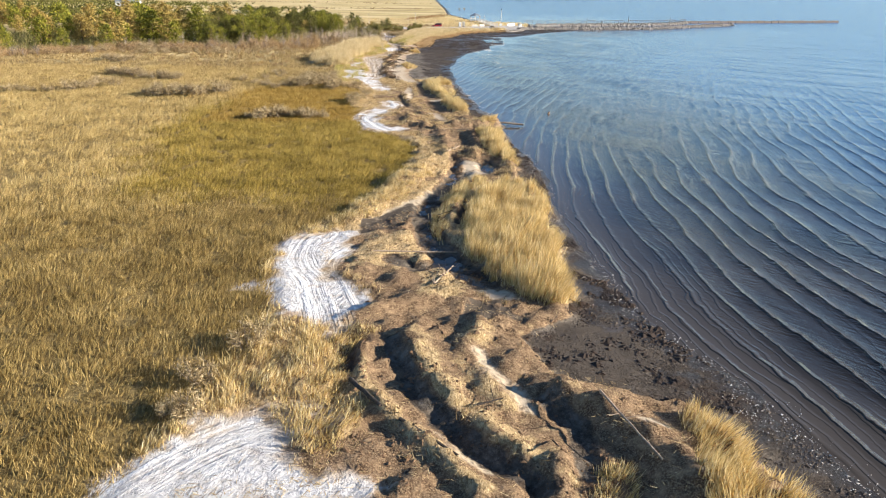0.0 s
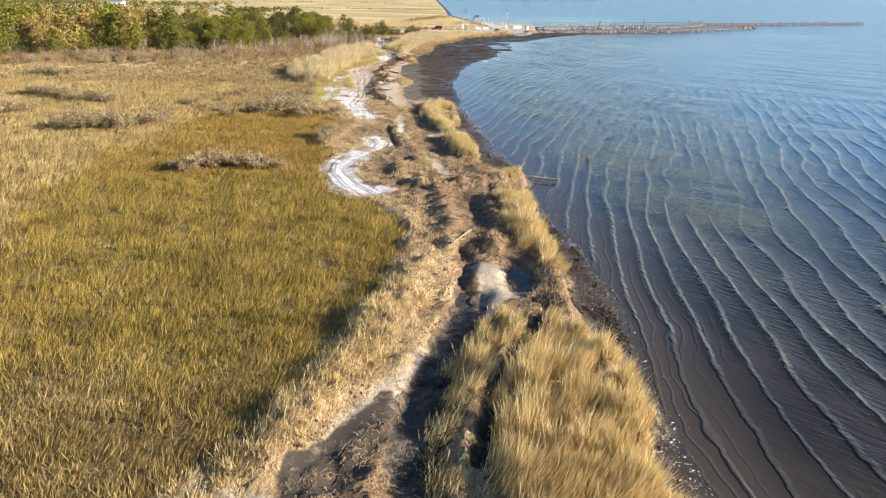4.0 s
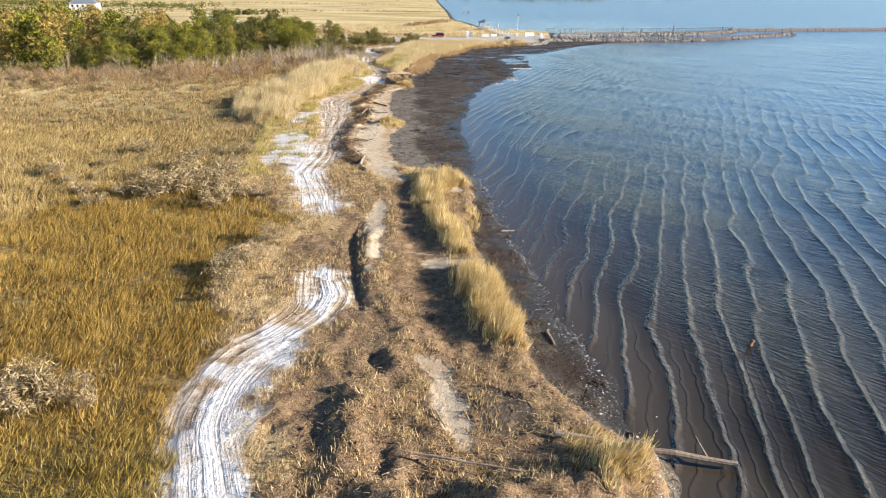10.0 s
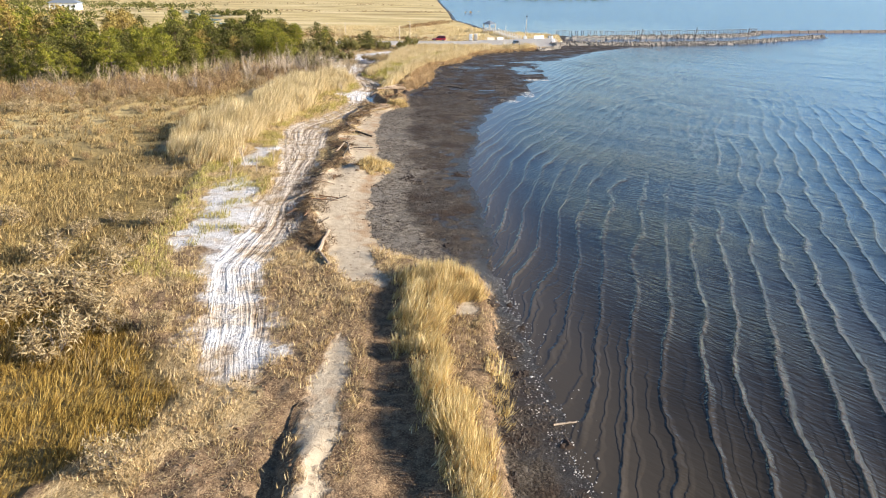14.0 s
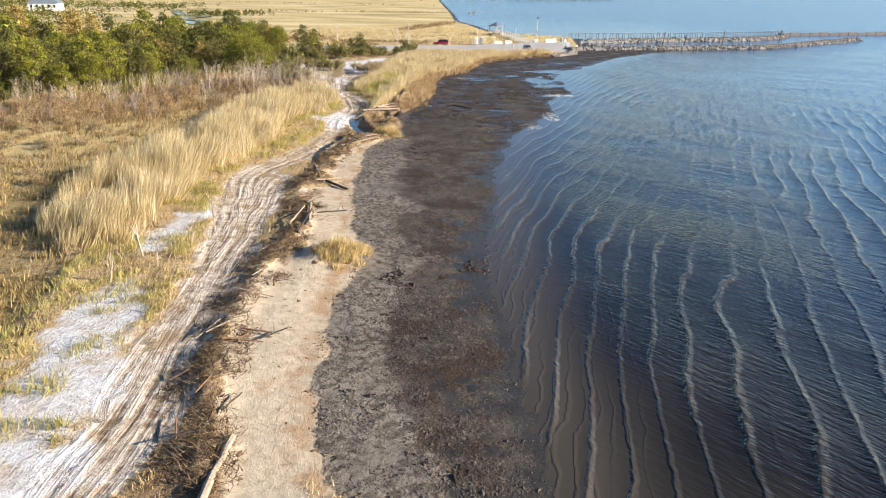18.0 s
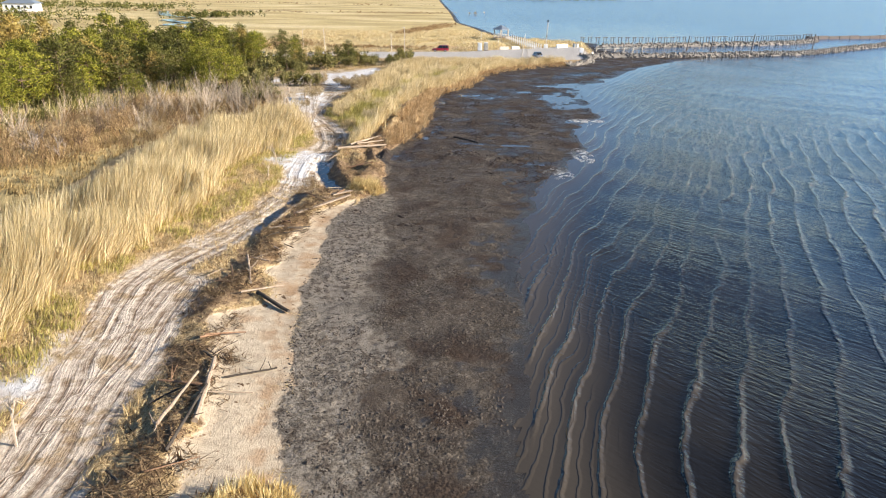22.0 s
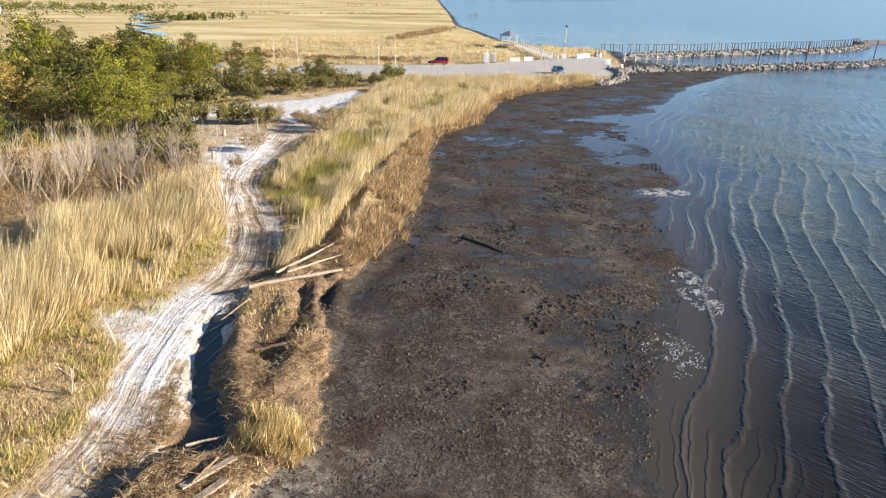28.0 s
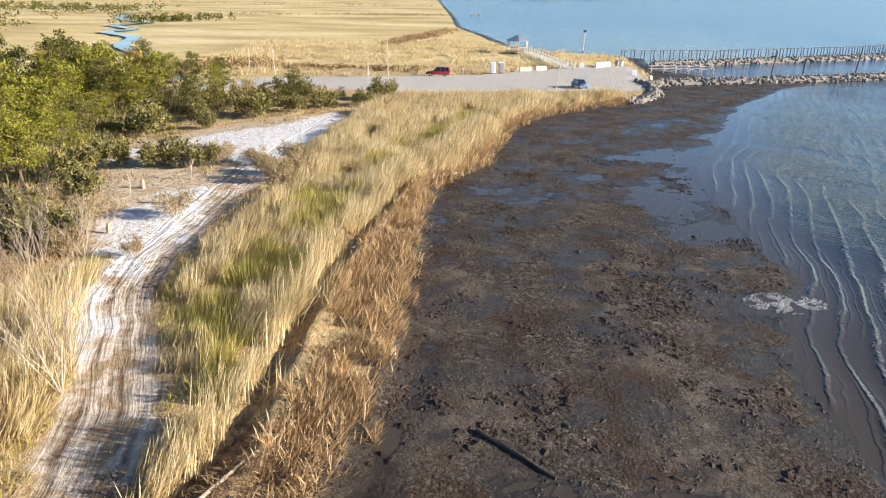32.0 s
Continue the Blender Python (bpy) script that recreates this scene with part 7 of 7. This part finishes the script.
def pavilion(x, y, z):
    root = tagged(new("gazebo"), "open wooden shelter with a grey hipped metal roof on piles", "gazebo")
    root.location = (x, y, z)
    n = 6
    for k in range(n):
        a = math.pi / 6 + k * math.pi * 2 / n
        bm = bmesh.new()
        rod(bm, (2.6 * math.cos(a), 2.6 * math.sin(a), -2.4), (2.6 * math.cos(a), 2.6 * math.sin(a), 2.5), 0.11, 0.11, 8)
        part("post", bm, POLEWOOD, root)
        b = a + math.pi * 2 / n
        bm = bmesh.new()
        rod(bm, (2.6 * math.cos(a), 2.6 * math.sin(a), 0.95), (2.6 * math.cos(b), 2.6 * math.sin(b), 0.95), 0.06, 0.06, 6)
        part("rail", bm, POLEWOOD, root)
        bm = bmesh.new()
        ps = [Vector((3.15 * math.cos(t), 3.15 * math.sin(t), 2.45)) for t in (a, b)]
        top = Vector((0, 0, 3.75))
        lo = [bm.verts.new(p) for p in ps] + [bm.verts.new(top)]
        hi = [bm.verts.new(p + Vector((0, 0, 0.1))) for p in ps] + [bm.verts.new(top + Vector((0, 0, 0.1)))]
        bm.faces.new(lo[::-1])
        bm.faces.new(hi)
        for i in range(3):
            bm.faces.new((lo[i], lo[(i + 1) % 3], hi[(i + 1) % 3], hi[i]))
        part("roof_panel", bm, ROOFMETAL, root)
    bm = bmesh.new()
    bmesh.ops.create_cone(bm, cap_ends=True, segments=6, radius1=2.9, radius2=2.9, depth=0.18, matrix=Matrix.Rotation(math.pi / 6, 4, "Z"))
    part("floor", bm, DECK, root)
    return root


pavilion(14.9, 371.0, 1.5)
stair = tagged(new("boardwalk_ramp"), "long sloping timber ramp with white rail posts", "ramp")
top_p, low_p = Vector((17.2, 367.6, 1.5)), Vector((23.6, 342.2, 0.42))
across = Vector((low_p.y - top_p.y, -(low_p.x - top_p.x), 0)).normalized() * -0.95
for i in range(26):
    p = top_p.lerp(low_p, (i + 0.5) / 26)
    d = (low_p - top_p).normalized()
    bm = bmesh.new()
    box(bm, -0.27, -1.0, -0.04, 0.27, 1.0, 0.04, 0.0, Matrix.Translation(p) @ d.to_track_quat("X", "Z").to_matrix().to_4x4())
    part("tread", bm, CONCRETE, stair)
for s in (-1, 1):
    for i in range(15):
        p = top_p.lerp(low_p, i / 14) + across * s
        bm = bmesh.new()
        box(bm, p.x - 0.12, p.y - 0.12, p.z - 0.9, p.x + 0.12, p.y + 0.12, p.z + 1.1, 0.01)
        part("rail_post", bm, WHITE, stair)
    bm = bmesh.new()
    rod(bm, top_p + across * s + Vector((0, 0, 0.95)), low_p + across * s + Vector((0, 0, 0.95)), 0.07, 0.07, 6)
    part("handrail", bm, DECK, stair)


def pole_thing(name, x, y, h, r, mat, label, tilt=(0, 0), arm=None, group="poles round the parking area", category="pole"):
    root = tagged(new(name), label, category, group)
    root.matrix_basis = pose(x, y, at_ground(x, y) - 0.05, tilt[0], tilt[1], 0)
    bm = bmesh.new()
    rod(bm, (0, 0, 0), (0, 0, h), r, r * 0.75, 8)
    part("shaft", bm, mat, root)
    if arm:
        bm = bmesh.new()
        box(bm, min(0, arm), -0.1, h - 0.12, max(0, arm), 0.1, h, 0.02)
        part("arm", bm, mat, root)
    return root


pole_thing("light_pole", -34.4, 322.5, 5.9, 0.1, POLEWOOD, "pale wooden pole at the back of the parking area", (0, -3))
pole_thing("light_pole", -43.1, 336.7, 5.0, 0.09, POLEWOOD, "pale pole with a short arm in the marsh edge", (0, 0), 0.7)
pole_thing("light_pole", -16.9, 320.4, 5.0, 0.1, POLEWOOD, "pale wooden pole beside the parking area", (0, -1))
pole_thing("light_pole", -13.9, 326.8, 6.4, 0.1, POLEWOOD, "pale lamp pole with a short arm beside the parking area", (0, 0), -0.8)
pole_thing("leaning_pole", 15.8, 310, 5.9, 0.09, POLEWOOD, "leaning pale pole in the reeds before the parking area", (0, 6))
pole_thing("leaning_pole", 17.4, 311.2, 3.2, 0.05, POLEWOOD, "thin leaning pole beside the parked blue car", (0, -8))
pole_thing("sign_post", 6.8, 333.2, 5.0, 0.07, POLEWOOD, "thin pale post behind the portable toilets", (0, 0))
pole_thing("sign_post", 11.8, 337.5, 4.2, 0.06, POLEWOOD, "thin pale post at the back of the parking area", (0, 0))
mast = pole_thing("lamp_mast", 26.1, 344.0, 7.2, 0.12, POLEWOOD, "tall lamp mast with a dark head and a white base", (0, 2))
bm = bmesh.new()
box(bm, -0.35, -0.25, 7.35, 0.25, 0.25, 7.75, 0.05)
part("lamp_head", bm, BLACK, mast, "dark lamp head")
bm = bmesh.new()
box(bm, -0.2, -0.2, 3.2, 0.25, 0.2, 3.5, 0.03)
part("meter_box", bm, PILE, mast)
bm = bmesh.new()
box(bm, -0.55, -0.5, 0, 0.55, 0.5, 1.05, 0.05)
part("base_block", bm, WHITE, mast)


def toilet(x, y, mat, label):
    root = tagged(new("portable_toilet"), label, "portable toilet", "portable toilets")
    root.location = (x, y, at_ground(x, y))
    bm = bmesh.new()
    box(bm, -0.55, -0.55, 0.1, 0.55, 0.55, 2.0, 0.05)
    part("cabin", bm, mat, root)
    bm = bmesh.new()
    box(bm, -0.6, -0.6, 0, 0.6, 0.6, 0.14, 0.02)
    part("skid", bm, PILE, root)
    bm = bmesh.new()
    box(bm, -0.58, -0.58, 1.98, 0.58, 0.58, 2.14, 0.06)
    part("roof", bm, WHITE, root)
    bm = bmesh.new()
    box(bm, -0.36, -0.585, 0.22, 0.36, -0.552, 1.9, 0.01)
    door = part("door", bm, mat, root)
    bm = bmesh.new()
    box(bm, 0.22, -0.62, 1.0, 0.28, -0.586, 1.16, 0.006)
    part("latch", bm, PILE, door)


toilet(6.4, 331.8, WHITE, "white portable toilet at the edge of the parking area")
toilet(8.1, 331.9, TANBOX, "tan portable toilet at the edge of the parking area")


def barrier(x, y, ln, turn, mat=None, h=0.85, label="pale concrete barrier block at the edge of the parking area"):
    bm = bmesh.new()
    vs = box(bm, -ln / 2, -0.32, 0, ln / 2, 0.32, h, 0.03)
    for v in bm.verts:
        v.co.y *= 1.0 - 0.55 * max(0.0, (v.co.z - 0.15 * h) / h)
    me = bpy.data.meshes.new("barrier")
    bm.to_mesh(me)
    bm.free()
    me.materials.append(mat or CONCRETE)
    ob = tagged(new("barrier", me), label, "barrier", "barrier blocks")
    ob.matrix_basis = pose(x, y, at_ground(x, y) - 0.02, 0, 0, turn)


barrier(13.4, 336.2, 2.5, 12)
barrier(16.8, 338.6, 2.5, 25)
barrier(31.2, 346.4, 4.6, 38, WHITE, 1.0, "long white barrier block by the boat ramp")
barrier(34.2, 331.2, 1.0, 0, WHITE, 1.1, "small white block at the corner of the parking area")
barrier(36.3, 327.0, 0.7, 40, CONCRETE, 0.7, "small tan block at the corner of the parking area")
for i, (x, y) in enumerate(((35.6, 351.6), (36.6, 351.9))):
    root = tagged(new("trash_bin"), "round bin beside the boat ramp", "bin", "bins")
    root.location = (x, y, at_ground(x, y))
    bm = bmesh.new()
    rod(bm, (0, 0, 0), (0, 0, 1.05), 0.4, 0.42, 12)
    part("drum", bm, ROOFMETAL if i == 0 else WHITE, root)
    bm = bmesh.new()
    rod(bm, (0, 0, 1.05), (0, 0, 1.15), 0.44, 0.3, 12)
    part("lid", bm, PILE, root)


def car(name, x, y, turn, paint, ln, w, h, suv, label):
    """A car facing +x before it is turned: body, cabin, glass, wheels, lights."""
    root = tagged(new(name), label, "car")
    root.matrix_basis = pose(x, y, at_ground(x, y), 0, 0, turn)
    sill, belt = 0.34, 0.58 * h
    bm = bmesh.new()
    prof = [(-ln / 2, sill), (-ln / 2, belt * 0.98), (-ln / 2 + 0.1, belt), (ln * 0.2, belt), (ln / 2 - 0.35, belt * 0.86), (ln / 2, belt * 0.7), (ln / 2, sill)]
    sides = []
    for s, inset in ((-1, 0.0), (1, 0.0)):
        sides.append([bm.verts.new((px, s * (w / 2 - (0.06 if pz > 0.9 * belt else 0.0)), pz)) for px, pz in prof])
    bm.faces.new(sides[0])
    bm.faces.new(sides[1][::-1])
    for i in range(len(prof)):
        j = (i + 1) % len(prof)
        bm.faces.new((sides[0][i], sides[1][i], sides[1][j], sides[0][j])[::-1])
    bmesh.ops.recalc_face_normals(bm, faces=bm.faces)
    bmesh.ops.bevel(bm, geom=list(bm.edges), offset=0.04, segments=2, affect="EDGES")
    part("body", bm, paint, root, "", True)
    back_x = -ln / 2 + (0.08 if suv else 0.45)
    cab = [(back_x, belt), (back_x + (0.18 if suv else 0.45), h), (ln * 0.06, h), (ln * 0.2, belt)]

    def cabin(grow, z_cut=None):
        bm = bmesh.new()
        rows_ = []
        for s in (-1, 1):
            rows_.append([bm.verts.new((px, s * ((w / 2 - 0.07) if pz == belt else (w / 2 - 0.2)) * grow, pz)) for px, pz in cab])
        bm.faces.new(rows_[0])
        bm.faces.new(rows_[1][::-1])
        for i in range(4):
            j = (i + 1) % 4
            bm.faces.new((rows_[0][i], rows_[1][i], rows_[1][j], rows_[0][j])[::-1])
        bmesh.ops.recalc_face_normals(bm, faces=bm.faces)
        return bm

    part("greenhouse", cabin(0.985), CARGLASS, root, "dark car windows")
    bm = bmesh.new()
    box(bm, cab[1][0] - 0.04, -(w / 2 - 0.19), h - 0.03, cab[2][0] + 0.05, w / 2 - 0.19, h + 0.04, 0.03)
    part("roof", bm, paint, root, "", True)
    for s in (-1, 1):
        for (ax, az), (bx, bz) in ((cab[0], cab[1]), (cab[3], cab[2]), ((ln * -0.12, belt), (ln * -0.12, h)), ((ln * -0.32, belt), (ln * -0.3, h))):
            bm = bmesh.new()
            rod(bm, (ax, s * (w / 2 - 0.07), az), (bx, s * (w / 2 - 0.2), bz), 0.045, 0.04, 5)
            part("pillar", bm, paint, root)
        for wx_pos in (-ln * 0.3, ln * 0.31):
            bm = bmesh.new()
            rod(bm, (wx_pos, s * (w / 2 - 0.22), 0.34), (wx_pos, s * (w / 2 + 0.01), 0.34), 0.34, 0.34, 16)
            wheel = part("wheel", bm, BLACK, root, "black tyre")
            bm = bmesh.new()
            rod(bm, (wx_pos, s * (w / 2 + 0.0), 0.34), (wx_pos, s * (w / 2 + 0.02), 0.34), 0.21, 0.19, 10)
            part("rim", bm, CHROME, wheel)
        bm = bmesh.new()
        box(bm, ln / 2 - 0.06, s * w * 0.36 - 0.16, belt * 0.6, ln / 2 + 0.02, s * w * 0.36 + 0.16, belt * 0.74, 0.02)
        part("headlight", bm, LAMPGLASS, root)
        bm = bmesh.new()
        box(bm, -ln / 2 - 0.02, s * w * 0.42 - 0.08, belt * 0.68, -ln / 2 + 0.05, s * w * 0.42 + 0.08, belt * 0.98, 0.02)
        part("tail_light", bm, REDLAMP, root)
        bm = bmesh.new()
        box(bm, ln * 0.17, s * (w / 2 + 0.08) - 0.08, belt + 0.02, ln * 0.2, s * (w / 2 + 0.08) + 0.08, belt + 0.16, 0.02)
        part("mirror", bm, paint, root)
        if suv:
            bm = bmesh.new()
            rod(bm, (-ln * 0.38, s * (w / 2 - 0.25), h + 0.08), (ln * 0.04, s * (w / 2 - 0.25), h + 0.08), 0.02, 0.02, 5)
            part("roof_rail", bm, CHROME, root)
    for ex in (-1, 1):
        bm = bmesh.new()
        box(bm, ex * (ln / 2) - 0.07, -w / 2 + 0.08, 0.3, ex * (ln / 2) + 0.07, w / 2 - 0.08, 0.52, 0.03)
        part("bumper", bm, CHROME if suv else paint, root)
    return root


car("red_car", -4.3, 326.4, 176, car_paint("red_car_paint", (0.28, 0.012, 0.022)), 4.5, 1.8, 1.65, True, "dark red estate car parked at the edge of the marsh")
car("blue_car", 20.0, 311.6, -76, car_paint("blue_car_paint", (0.13, 0.2, 0.32)), 3.8, 1.68, 1.42, False, "blue hatchback parked before the reeds")

# ---- house beyond the wood ----
house = tagged(new("house"), "white raised house with a pale hipped roof beyond the wood", "house")
house.matrix_basis = pose(-225, 512, 0, 0, 0, 12) @ Matrix.Diagonal((0.85, 0.85, 0.85, 1))
bm = bmesh.new()
box(bm, -9, -6, 2.6, 9, 6, 7.2, 0.05)
part("wall", bm, WHITE, house)
bm = bmesh.new()
lo = [bm.verts.new(p) for p in ((-10, -7, 7.2), (10, -7, 7.2), (10, 7, 7.2), (-10, 7, 7.2))]
hi = [bm.verts.new(p) for p in ((-4, 0, 10.4), (4, 0, 10.4))]
for fc in ((lo[0], lo[1], hi[1], hi[0]), (lo[1], lo[2], hi[1]), (lo[2], lo[3], hi[0], hi[1]), (lo[3], lo[0], hi[0]), (lo[3], lo[2], lo[1], lo[0])):
    bm.faces.new(fc)
part("roof", bm, ROOFMETAL, house)
for k in range(5):
    bm = bmesh.new()
    box(bm, -7.6 + k * 3.4, -6.08, 4.2, -6.0 + k * 3.4, -6.004, 6.2, 0.02)
    win = part("window", bm, WHITE, house)
    bm = bmesh.new()
    box(bm, -7.45 + k * 3.4, -6.12, 4.35, -6.15 + k * 3.4, -6.084, 6.05)
    part("pane", bm, CARGLASS, win)
for k in range(6):
    for yy in (-5.6, 5.6):
        bm = bmesh.new()
        rod(bm, (-8.4 + k * 3.36, yy, -0.2), (-8.4 + k * 3.36, yy, 2.62), 0.22, 0.22, 6)
        part("post", bm, PILE, house)
